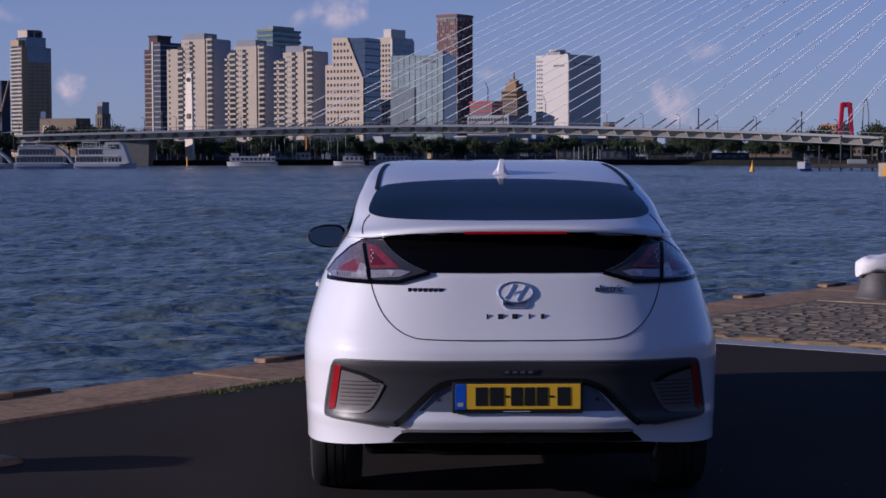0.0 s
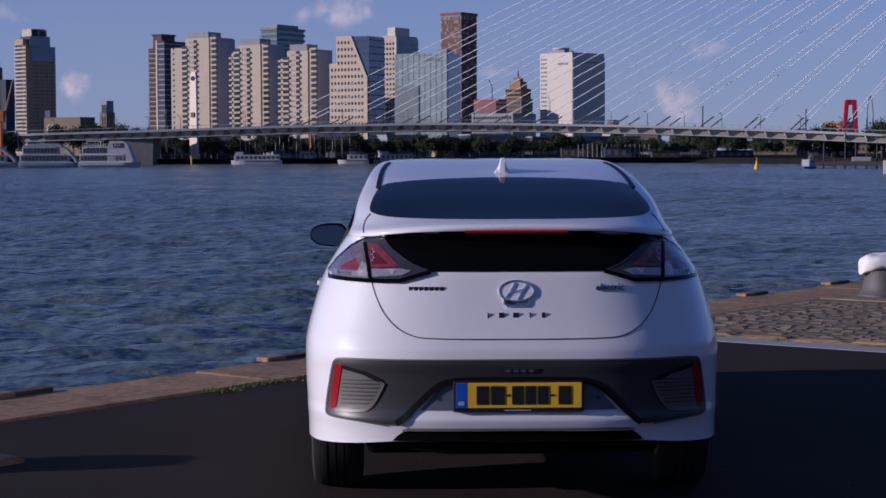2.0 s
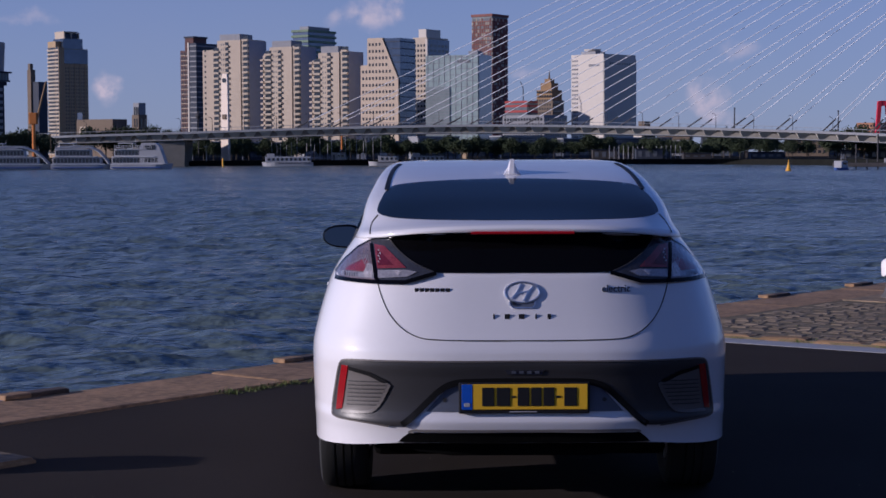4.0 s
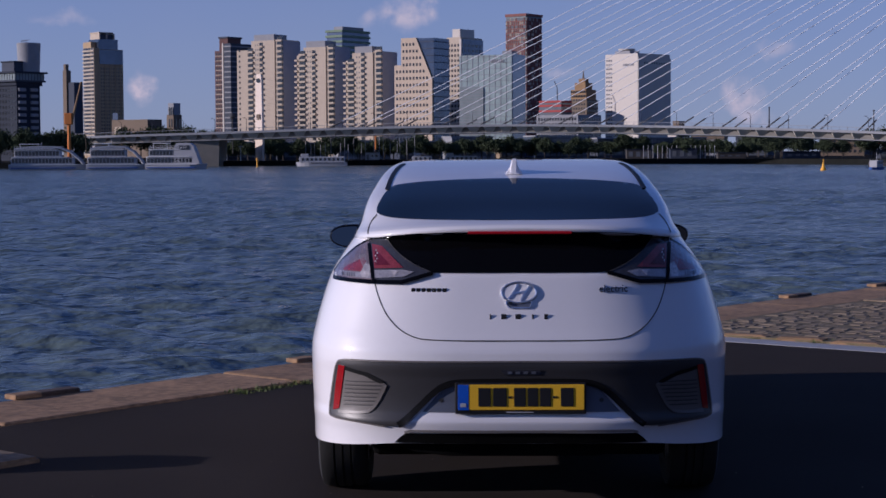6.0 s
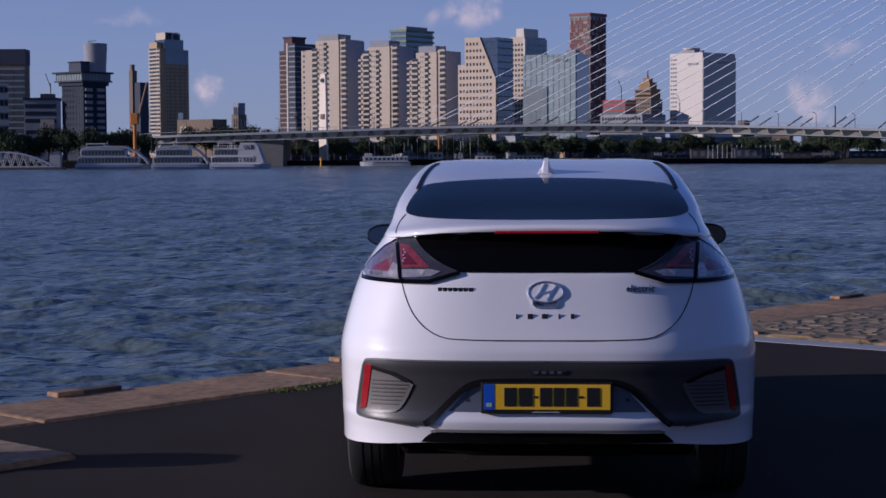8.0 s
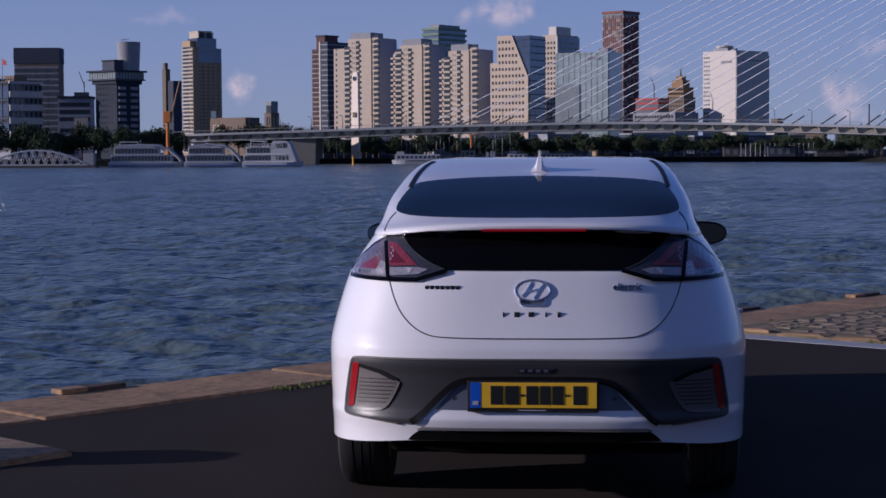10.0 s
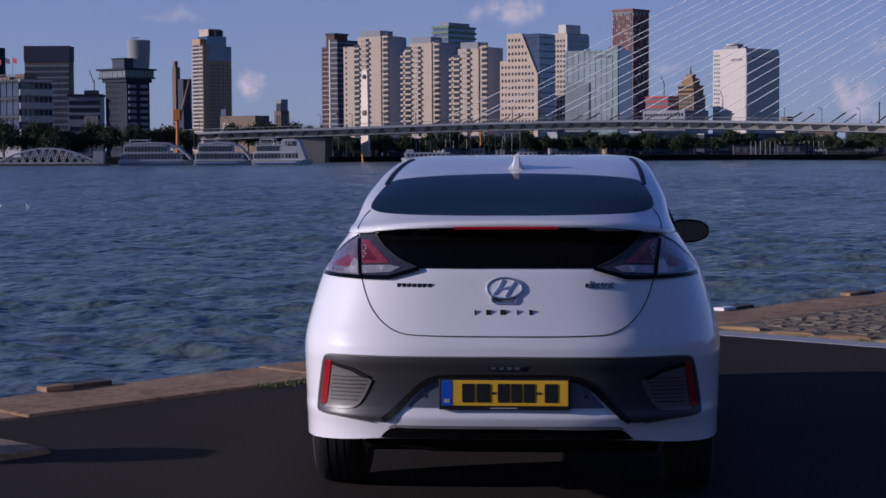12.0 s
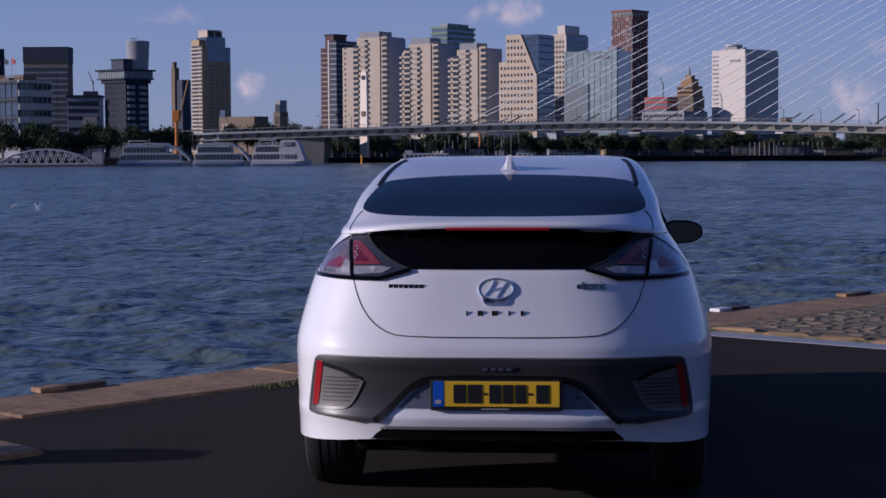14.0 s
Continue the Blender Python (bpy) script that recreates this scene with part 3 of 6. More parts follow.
def bars_bm(spans, z0, z1, off, thick=0.0015):
    bm = bmesh.new()
    for x0, x1 in spans:
        y = car_rear((x0 + x1) / 2, (z0 + z1) / 2) - off
        box(bm, x0, x1, y - thick, y + 0.004, z0, z1, 0.0015)
    return bm


def side_patch(outline, sgn, off=0.004):
    """A panel on the car's flank over an outline in y, z."""
    bm = bmesh.new()
    bm.faces.new([bm.verts.new((0, y, z)) for y, z in outline])
    bm.normal_update()
    bmesh.ops.triangulate(bm, faces=bm.faces[:], ngon_method="EAR_CLIP")
    c = 0.3
    while c < 1.5:
        bmesh.ops.bisect_plane(bm, geom=bm.verts[:] + bm.edges[:] + bm.faces[:], plane_co=(0, 0, c), plane_no=(0, 0, 1))
        c += 0.03
    for v in bm.verts:
        v.co.x = sgn * (car_at(v.co.z, "w") + off)
    fs = bm.faces[:]
    bmesh.ops.recalc_face_normals(bm, faces=fs)
    r = bmesh.ops.extrude_face_region(bm, geom=fs, use_keep_orig=True)
    for v in [g for g in r["geom"] if isinstance(g, bmesh.types.BMVert)]:
        v.co.x -= sgn * 0.01
    bmesh.ops.recalc_face_normals(bm, faces=bm.faces[:])
    return bm


def build_car():
    car = empty("car", "white fastback hatchback car parked on the asphalt", "car")
    shell = part("body", car_body_mesh(), PAINT, car, "glossy white painted body", smooth=True)
    # wheel arches cut into the shell
    cut = bmesh.new()
    for y in (0.87, 3.57):
        for x in (-0.86, 0.86):
            bmesh.ops.create_cone(cut, cap_ends=True, segments=40, radius1=0.365, radius2=0.365, depth=0.34, matrix=Matrix.Translation((x, y, 0.325)) @ Matrix.Rotation(math.pi / 2, 4, "Y"))
    cutter = new("arch_cutter", mesh_of(cut, "arch_cutter", UNDERBODY))
    mod = shell.modifiers.new("arches", "BOOLEAN")
    mod.operation, mod.object, mod.solver = "DIFFERENCE", cutter, "EXACT"
    bpy.context.view_layer.update()
    me = bpy.data.meshes.new_from_object(shell.evaluated_get(bpy.context.evaluated_depsgraph_get()))
    shell.modifiers.clear()
    shell.data = me
    bpy.data.objects.remove(cutter)

    rw = mirrored([(0.0, 1.237), (0.32, 1.237), (0.53, 1.240), (0.595, 1.248), (0.628, 1.262), (0.617, 1.308), (0.583, 1.368), (0.50, 1.381), (0.40, 1.389), (0.256, 1.396), (0.0, 1.401)])
    part("rear_window", patch(rounded(rw, 2, True), 0.004), DARK_GLASS, car, "dark sloping rear window, reflected sky blue put into its colour", smooth=True)
    panel = mirrored([(0.0, 1.026), (0.355, 1.026), (0.438, 1.057), (0.551, 1.115), (0.640, 1.156), (0.548, 1.174), (0.44, 1.185), (0.312, 1.190), (0.0, 1.194)])
    part("rear_panel", patch(panel, 0.005), BLACK_GLOSS, car, "gloss black panel between the tail lamps", smooth=True)
    for s in (1, -1):
        lamp = part("tail_lamp", patch([(s * x, z) for x, z in [(0.640, 1.155), (0.608, 0.993), (0.49, 0.993), (0.366, 1.029), (0.445, 1.060), (0.52, 1.112), (0.560, 1.160)]], 0.010), LENS_SMOKE, car, "smoked tail lamp with red and clear segments", smooth=True)
        outer = [(0.642, 1.150), (0.697, 1.117), (0.760, 1.061), (0.799, 1.012), (0.799, 0.990), (0.614, 0.990)]
        part("outer_lens", patch([(s * x, z) for x, z in outer], 0.011), LENS_OUTER, lamp, "faceted outer lens")
        part("outer_red", patch([(s * x, z) for x, z in [(0.640, 1.060), (0.660, 1.080), (0.735, 1.042), (0.752, 1.026), (0.640, 1.026)]], 0.013), RED_PALE, lamp, "pale red reflector")
        part("outer_clear", patch([(s * x, z) for x, z in [(0.622, 1.022), (0.770, 1.022), (0.788, 1.004), (0.622, 1.000)]], 0.013), LENS_WHITE, lamp)
        part("reflector_facet", patch([(s * x, z) for x, z in [(0.624, 1.050), (0.648, 1.062), (0.668, 1.020), (0.660, 1.003), (0.628, 1.004)]], 0.0145), GLINT, lamp, "pale chip painted as a sun glint")
        part("reflector_facet", patch([(s * x, z) for x, z in [(0.500, 1.034), (0.538, 1.036), (0.522, 1.012)]], 0.0155), GLINT, lamp)
        for k in range(5):
            part("reflector_facet", patch([(s * (0.600 - 0.006 * (k % 2)), 1.064 + 0.011 * k), (s * (0.609 - 0.006 * (k % 2)), 1.067 + 0.011 * k), (s * (0.603 - 0.006 * (k % 2)), 1.073 + 0.011 * k)], 0.0175, 0.004), GLINT, lamp)
        part("outer_rim", ribbon([(s * x, z) for x, z in [(0.642, 1.152), (0.699, 1.120), (0.763, 1.063), (0.802, 1.012)]], 0.007, 0.013), BLACK_GLOSS, lamp)
        for k in range(4):
            part("rib", ribbon([(s * (0.655 + 0.008 * k), 1.095 - 0.002 * k), (s * (0.632 + 0.006 * k), 1.030)], 0.0025, 0.015), LENS_WHITE, lamp)
        for k in range(6):
            part("rib", ribbon([(s * (0.695 + 0.011 * k), 1.020), (s * (0.695 + 0.011 * k), 1.004)], 0.0025, 0.0155), LENS_SMOKE, lamp)
        part("red_lens", patch([(s * x, z) for x, z in [(0.625, 1.136), (0.580, 1.130), (0.485, 1.046), (0.607, 1.040)]], 0.014), RED_PALE, lamp, "red lens")
        part("lens_core", patch([(s * x, z) for x, z in [(0.612, 1.112), (0.590, 1.102), (0.540, 1.056), (0.604, 1.052)]], 0.016), RED_DARK, lamp, "dark red core")
        part("clear_lens", patch([(s * x, z) for x, z in [(0.606, 1.034), (0.488, 1.038), (0.440, 1.030), (0.480, 1.010), (0.604, 1.002)]], 0.014), LENS_WHITE, lamp, "clear lens")
        part("inner_rim", ribbon(rounded([(s * x, z) for x, z in [(0.560, 1.160), (0.52, 1.112), (0.445, 1.060), (0.370, 1.030)]]), 0.004, 0.0125), GREY_PLASTIC, lamp)
        part("rim_line", ribbon([(s * x, z) for x, z in [(0.800, 0.990), (0.62, 0.987), (0.49, 0.988), (0.360, 1.026)]], 0.016, 0.014), BLACK_GLOSS, lamp)
        part("divider", ribbon([(s * x, z) for x, z in [(0.640, 1.138), (0.609, 0.986)]], 0.012, 0.018), BLACK_GLOSS, lamp)
    part("brake_lamp", box(bmesh.new(), -0.215, 0.215, 0.143, 0.19, 1.183, 1.195, 0.003), RED_STRIP, car, "high red brake lamp strip")
    seam = [(0.638, 1.135), (0.626, 1.07), (0.606, 0.985), (0.588, 0.924), (0.556, 0.856), (0.505, 0.801), (0.45, 0.770), (0.386, 0.755), (0.0, 0.753)]
    part("hatch_gap", ribbon(rounded(seam + [(-x, z) for x, z in seam[::-1][1:]]), 0.0042, 0.0015), SEAM, car)
    for s in (1, -1):
        part("lip_gap", ribbon(rounded([(s * 0.643, 1.178), (s * 0.647, 1.200), (s * 0.640, 1.226), (s * 0.618, 1.250)]), 0.005, 0.005, 0.010), SEAM, car)

    fascia = [(0.0, 0.668), (0.73, 0.664), (0.762, 0.655), (0.775, 0.60), (0.803, 0.434), (0.79, 0.420), (0.69, 0.418), (0.54, 0.402), (0.50, 0.405), (0.462, 0.440), (0.405, 0.500), (0.345, 0.556), (0.300, 0.580), (0.262, 0.590), (0.0, 0.594)]
    part("bumper_fascia", patch(mirrored(fascia[::-1])[::-1], 0.011, step=0.018), GREY_PLASTIC, car, "matt dark grey bumper insert", smooth=True)
    recess = [(0.0, 0.462), (0.405, 0.462), (0.328, 0.548), (0.29, 0.570), (0.255, 0.578), (0.0, 0.582)]
    part("plate_recess", patch(mirrored(recess), 0.003), RECESS_GREY, car, "blue grey number plate recess", smooth=True)
    # A raised black ribbon stands in for the shadow along the recess.
    edge = [(0.505, 0.408), (0.478, 0.426), (0.435, 0.466), (0.347, 0.554), (0.303, 0.578), (0.255, 0.588), (0.0, 0.590)]
    part("recess_edge", ribbon(rounded(edge + [(-x, z) for x, z in edge[::-1][1:]]), 0.026, 0.0125), BLACK_SATIN, car, "black strip painted for the shadow round the recess")
    # A silver ribbon is painted in for the lit ledge above the diffuser.
    part("bumper_crease", ribbon([(-0.478, 0.376), (-0.455, 0.383), (0.455, 0.383), (0.478, 0.376)], 0.011, 0.012), SILVER, car, "thin silver strip painted for the lit bumper ledge")
    diff = [(0.0, 0.331), (0.520, 0.331), (0.500, 0.352), (0.474, 0.372), (0.0, 0.376)]
    part("diffuser", patch(mirrored(diff), 0.003), UNDERBODY, car, "black lower diffuser")
    valance = bmesh.new()
    rows = []
    for x, z in ((-0.52, 0.318), (-0.44, 0.285), (-0.30, 0.268), (0.30, 0.268), (0.44, 0.285), (0.52, 0.318)):
        rows.append([valance.verts.new(p) for p in ((x, 0.075 + 0.1 * x * x, 0.338), (x, 0.085 + 0.1 * x * x, z), (x, 0.50, z - 0.02), (x, 0.50, 0.338))])
    for a, b in zip(rows, rows[1:]):
        for i in range(4):
            valance.faces.new((a[i], b[i], b[(i + 1) % 4], a[(i + 1) % 4]))
    valance.faces.new(rows[0])
    valance.faces.new(rows[-1][::-1])
    bmesh.ops.recalc_face_normals(valance, faces=valance.faces[:])
    part("valance", valance, UNDERBODY, car, "black plastic rear valance")
    for s in (1, -1):
        corner = part("corner_vent", patch([(s * x, z) for x, z in [(0.728, 0.640), (0.640, 0.618), (0.552, 0.574), (0.582, 0.505), (0.618, 0.460), (0.760, 0.445), (0.748, 0.50)]], 0.015), VENT_GREY, car, "ribbed corner vent", smooth=True)
        part("vent_lip", ribbon([(s * x, z) for x, z in rounded([(0.762, 0.446), (0.640, 0.452), (0.612, 0.468), (0.584, 0.508), (0.554, 0.572)])], 0.011, 0.018), VENT_GREY, corner)
        # A black ribbon paints the shade under the vent's upper edge.
        part("vent_shade", ribbon([(s * x, z) for x, z in [(0.730, 0.632), (0.640, 0.612), (0.565, 0.578)]], 0.016, 0.018), BLACK_SATIN, corner)
        # Dark ribbons paint the shade between the slats; nothing is cut in.
        for i in range(7):
            z = 0.482 + i * 0.0165
            part("groove", ribbon([(s * (0.604 - 0.47 * (z - 0.49)), z + 0.002), (s * (0.736 - 0.08 * (z - 0.48)), z - 0.004)], 0.0045, 0.0165), GREY_PLASTIC, corner)
        for i in range(6):
            z = 0.490 + i * 0.0165
            part("slat", ribbon([(s * (0.600 - 0.47 * (z - 0.49)), z + 0.002), (s * (0.738 - 0.08 * (z - 0.48)), z - 0.004)], 0.006, 0.0185), VENT_GREY, corner)
        # A lighter ribbon paints the highlight along the fascia's bevelled edge.
        part("fascia_rim", ribbon([(s * x, z) for x, z in rounded([(-0.004, 0.672), (0.66, 0.670), (0.745, 0.666), (0.766, 0.654), (0.779, 0.60), (0.807, 0.436), (0.792, 0.417), (0.69, 0.414), (0.56, 0.400)])], 0.006, 0.0135, 0.012), VENT_GREY, car)
        part("fog_reflector", patch([(s * x, z) for x, z in [(0.757, 0.643), (0.729, 0.641), (0.757, 0.458), (0.784, 0.450), (0.774, 0.54)]], 0.020), RED_REFLECTOR, car, "red corner reflector")
        bm = bmesh.new()
        bmesh.ops.create_cone(bm, cap_ends=True, segments=20, radius1=0.010, radius2=0.009, depth=0.006, matrix=Matrix.Translation((s * 0.327, car_rear(0.327, 0.511) - 0.002, 0.511)) @ Matrix.Rotation(math.pi / 2, 4, "X"))
        part("parking_sensor", bm, GREY_PLASTIC, car)
    lamp = part("plate_lamp", patch([(-0.081, 0.637), (-0.070, 0.617), (0.070, 0.617), (0.081, 0.637)], 0.014), LENS_SMOKE, car, "small clear lamp above the plate")
    for i in range(4):
        part("lamp_cell", patch([(-0.055 + i * 0.032, 0.632), (-0.055 + i * 0.032, 0.622), (-0.037 + i * 0.032, 0.622), (-0.037 + i * 0.032, 0.632)], 0.016), RECESS_GREY, lamp)

    bm = box(bmesh.new(), -0.270, 0.264, -0.022, 0.012, 0.457, 0.585, 0.004)
    plate = part("number_plate", bm, PLATE_BLACK, car, "yellow number plate in a black holder")
    plate.location.y = 0.014
    part("plate_face", box(bmesh.new(), -0.258, 0.256, -0.0265, -0.02, 0.474, 0.578, 0.002), PLATE_YELLOW, plate, "yellow plate")
    part("blue_band", box(bmesh.new(), -0.258, -0.214, -0.0275, -0.0235, 0.474, 0.578, 0.001), PLATE_BLUE, plate, "blue band")
    for x0, x1 in ((-0.175, -0.125), (-0.115, -0.060), (-0.030, 0.018), (0.026, 0.068), (0.076, 0.120), (0.160, 0.212)):
        part("bar", box(bmesh.new(), x0, x1, -0.0285, -0.0265, 0.489, 0.565, 0.002), PLATE_BLACK, plate)
    for x0, x1 in ((-0.055, -0.036), (0.126, 0.146)):
        part("bar", box(bmesh.new(), x0, x1, -0.0285, -0.0265, 0.522, 0.531, 0.001), PLATE_BLACK, plate)
    part("bar", box(bmesh.new(), -0.248, -0.224, -0.0290, -0.0270, 0.486, 0.502, 0.001), SHIP_WHITE, plate)
    part("bar", box(bmesh.new(), -0.062, 0.05, -0.0245, -0.0215, 0.4625, 0.4665, 0.0005), SHIP_WHITE, plate)

    badge = part("emblem", ellipse_tube(-0.006, 0.946, 0.071, 0.041, 0.0055, 0.003), CHROME, car, "oval chrome emblem")
    part("emblem_base", patch([(-0.006 + 0.070 * math.cos(a * math.pi / 12), 0.946 + 0.040 * math.sin(a * math.pi / 12)) for a in range(24)], 0.005, 0.012), PAINT, badge)
    part("emblem_bar", ribbon([(-0.050, 0.922), (-0.034, 0.938), (-0.022, 0.958), (-0.010, 0.980)], 0.0075, 0.009), CHROME, badge)
    part("emblem_bar", ribbon([(0.038, 0.971), (0.024, 0.953), (0.012, 0.934), (0.000, 0.912)], 0.0075, 0.009), CHROME, badge)
    part("emblem_bar", ribbon([(-0.030, 0.942), (-0.006, 0.946), (0.018, 0.952)], 0.006, 0.009), CHROME, badge)
    part("handle_recess", patch([(-0.052, 0.912), (-0.056, 0.897), (-0.045, 0.887), (0.033, 0.887), (0.044, 0.897), (0.040, 0.912)], 0.004), RECESS_GREY, badge)
    part("handle_rim", ribbon([(-0.058, 0.914), (-0.058, 0.897), (-0.046, 0.885), (0.034, 0.885), (0.046, 0.897), (0.046, 0.914)], 0.004, 0.006), CHROME, badge)
    part("camera_eye", patch([(-0.048, 0.909), (-0.048, 0.897), (-0.034, 0.897), (-0.034, 0.909)], 0.010), PLATE_BLACK, badge)
    left = [(-0.450 + i * 0.0214, -0.450 + i * 0.0214 + 0.0175) for i in range(7)]
    for span in left:
        part("maker_badge", bars_bm([span], 0.948, 0.964, 0.002), BADGE_DARK, car, "dark chrome badge bar")
    model = [(-0.127, -0.121), (-0.080, -0.058), (-0.022, 0.002), (0.046, 0.052), (0.096, 0.110)]
    for span in model:
        part("model_badge", bars_bm([span], 0.838, 0.860, 0.002), BADGE_DARK, car, "dark chrome badge bar")
    part("electric_badge", text_bm("electric", 0.040, 0.382, 0.959, 0.003), BADGE_DARK, car, "dark chrome letters reading electric")

    # roof fin, roof strips, mirrors, handles
    bm = bmesh.new()
    rows = []
    for y, w, h in ((1.28, 0.040, 0.006), (1.295, 0.042, 0.058), (1.315, 0.042, 0.072), (1.35, 0.040, 0.062), (1.41, 0.032, 0.030), (1.48, 0.014, 0.004)):
        base = 1.400 + (y - 1.14) * 0.104
        rows.append([bm.verts.new(p) for p in ((-w, y, base), (-w * 0.50, y, base + h * 0.45), (-w * 0.22, y, base + h), (w * 0.22, y, base + h), (w * 0.50, y, base + h * 0.45), (w, y, base))])
    for a, b in zip(rows, rows[1:]):
        for i in range(5):
            bm.faces.new((a[i], a[i + 1], b[i + 1], b[i]))
        bm.faces.new((a[5], a[0], b[0], b[5]))
    bm.faces.new(rows[0][::-1])
    bm.faces.new(rows[-1])
    bmesh.ops.recalc_face_normals(bm, faces=bm.faces[:])
    part("roof_antenna", bm, PAINT, car, "white shark fin roof antenna", smooth=False)
    for s in (1, -1):
        part("roof_strip", roof_strip(s), BLACK_SATIN, car, "black roof edge strip")
        m = part("door_mirror", side_mirror(s), BLACK_GLOSS, car, "black door mirror", smooth=True)
        part("mirror_glass", mirror_glass(s), MIRROR, m, "mirror glass")
        part("side_glass", side_patch([(1.05, 1.17), (1.5, 1.36), (2.1, 1.425), (2.62, 1.40), (3.05, 1.15), (2.9, 1.02), (1.3, 1.08)], s), DARK_GLASS, car, "dark side windows")
        for y in (1.62, 2.55):
            bm = box(bmesh.new(), -0.010, 0.010, -0.10, 0.10, -0.012, 0.012, 0.006, pose(s * (car_at(0.875, "w") + 0.028), y, 0.875))
            part("door_handle", bm, PAINT, car)
        part("sill_trim", side_patch([(1.3, 0.334), (3.15, 0.334), (3.15, 0.38), (1.3, 0.38)], s), GREY_PLASTIC, car)
    tyre, rim = mesh_of(wheel_mesh(), "tyre", RUBBER, True), mesh_of(rim_mesh(), "rim", SILVER)
    for y in (0.87, 3.57):
        for s in (1, -1):
            w = new("wheel", tyre)
            w.parent = car
            w.matrix_world = pose(s * 0.775, y, 0.322)
            r = new("rim", rim)
            r.parent = w
    bm = box(bmesh.new(), -0.64, 0.64, 0.50, 4.1, 0.20, 0.340, 0.03)
    part("underbody", bm, UNDERBODY, car, "black underbody")
    return car


def roof_strip(s):
    """A black strip on the roof's shoulder, from the rear window forward."""
    bm = bmesh.new()
    rows = []
    for i in range(15):
        z = 1.350 + (1.462 - 1.350) * i / 14
        w = car_at(z, "w")
        ring = []
        for t, lift in ((-0.014, 0.005), (0.014, 0.005), (0.014, -0.006), (-0.014, -0.006)):
            x = w * (0.880 + 0.040 * i / 14 + t)
            ring.append(bm.verts.new((s * (x + lift * 0.8), car_rear(x, z) - lift * 0.5, z + lift * 0.8)))
        rows.append(ring)
    for a, b in zip(rows, rows[1:]):
        for i in range(4):
            bm.faces.new((a[i], a[(i + 1) % 4], b[(i + 1) % 4], b[i]))
    bm.faces.new(rows[0][::-1])
    bm.faces.new(rows[-1])
    bmesh.ops.recalc_face_normals(bm, faces=bm.faces[:])
    return bm


def side_mirror(s):
    bm = bmesh.new()
    bmesh.ops.create_uvsphere(bm, u_segments=24, v_segments=14, radius=1)
    for v in bm.verts:
        x, y, z = v.co
        sq = lambda a, p: math.copysign(abs(a) ** p, a)
        # taper towards the outer end, flat to the rear
        t = (x * s + 1) / 2
        v.co = Vector((s * 0.916 + sq(x, 0.70) * 0.110, 2.97 + (sq(y, 0.5) * 0.05 if y < 0 else y * 0.11), 1.043 + sq(z, 0.72) * (0.076 - 0.026 * t ** 1.5) + 0.004 * t))
    box(bm, min(s * 0.78, s * 0.90), max(s * 0.78, s * 0.90), 2.94, 3.02, 0.985, 1.01, 0.008)
    return bm


def mirror_glass(s):
    bm = bmesh.new()
    pts = []
    for i in range(28):
        a = 2 * math.pi * i / 28
        x, z = math.cos(a), math.sin(a)
        t = (x * s + 1) / 2
        pts.append((s * 0.916 + math.copysign(abs(x) ** 0.65, x) * 0.098, 2.9155, 1.043 + math.copysign(abs(z) ** 0.72, z) * (0.064 - 0.024 * t ** 1.5) + 0.004 * t))
    m = Matrix.Translation((s * 0.916, 2.9155, 1.045)) @ Matrix.Rotation(radians(s * 4.0), 4, "Z") @ Matrix.Rotation(radians(-5.0), 4, "X") @ Matrix.Translation((-s * 0.916, -2.9155, -1.045))
    vs = [bm.verts.new(m @ Vector(p)) for p in pts]
    f = bm.faces.new(vs)
    f.normal_update()
    if f.normal.y > 0:
        bmesh.ops.reverse_faces(bm, faces=[f])
    r = bmesh.ops.extrude_face_region(bm, geom=[f], use_keep_orig=True)
    for g in r["geom"]:
        if isinstance(g, bmesh.types.BMVert):
            g.co.y += 0.012
    bmesh.ops.recalc_face_normals(bm, faces=bm.faces[:])
    return bm


car = build_car()


# ---- the skyline ----
# A tower stands on its front corner: the lit facade runs back to its own left (-x), the shaded one to the rear (+y).
def tower(name, x, y, phi, label, category="tower", group="towers of the skyline"):
    return empty(name, label, category, group, at=pose(x, y, -1.6, 0, 0, -phi))


def block(parent, name, x0, x1, y0, y1, z0, z1, material, label="", bevel=0.0):
    return part(name, box(bmesh.new(), x0, x1, y0, y1, z0, z1, bevel), material, parent, label)


def grid_front(x0, x1, z0, z1, nx, nz, fx=0.55, fz=0.55, y=0.0, proud=0.12):
    """Windows on a facade that faces -y."""
    dx, dz = (x1 - x0) / nx, (z1 - z0) / nz
    return [(x0 + (i + 0.5 - fx / 2) * dx, x0 + (i + 0.5 + fx / 2) * dx, y - proud, y + 0.2, z0 + (j + 0.5 - fz / 2) * dz, z0 + (j + 0.5 + fz / 2) * dz) for i in range(nx) for j in range(nz)]


def grid_side(y0, y1, z0, z1, ny, nz, fy=0.55, fz=0.55, x=0.0, proud=0.12):
    """Windows on a facade that faces +x."""
    dy, dz = (y1 - y0) / ny, (z1 - z0) / nz
    return [(x - 0.2, x + proud, y0 + (i + 0.5 - fy / 2) * dy, y0 + (i + 0.5 + fy / 2) * dy, z0 + (j + 0.5 - fz / 2) * dz, z0 + (j + 0.5 + fz / 2) * dz) for i in range(ny) for j in range(nz)]


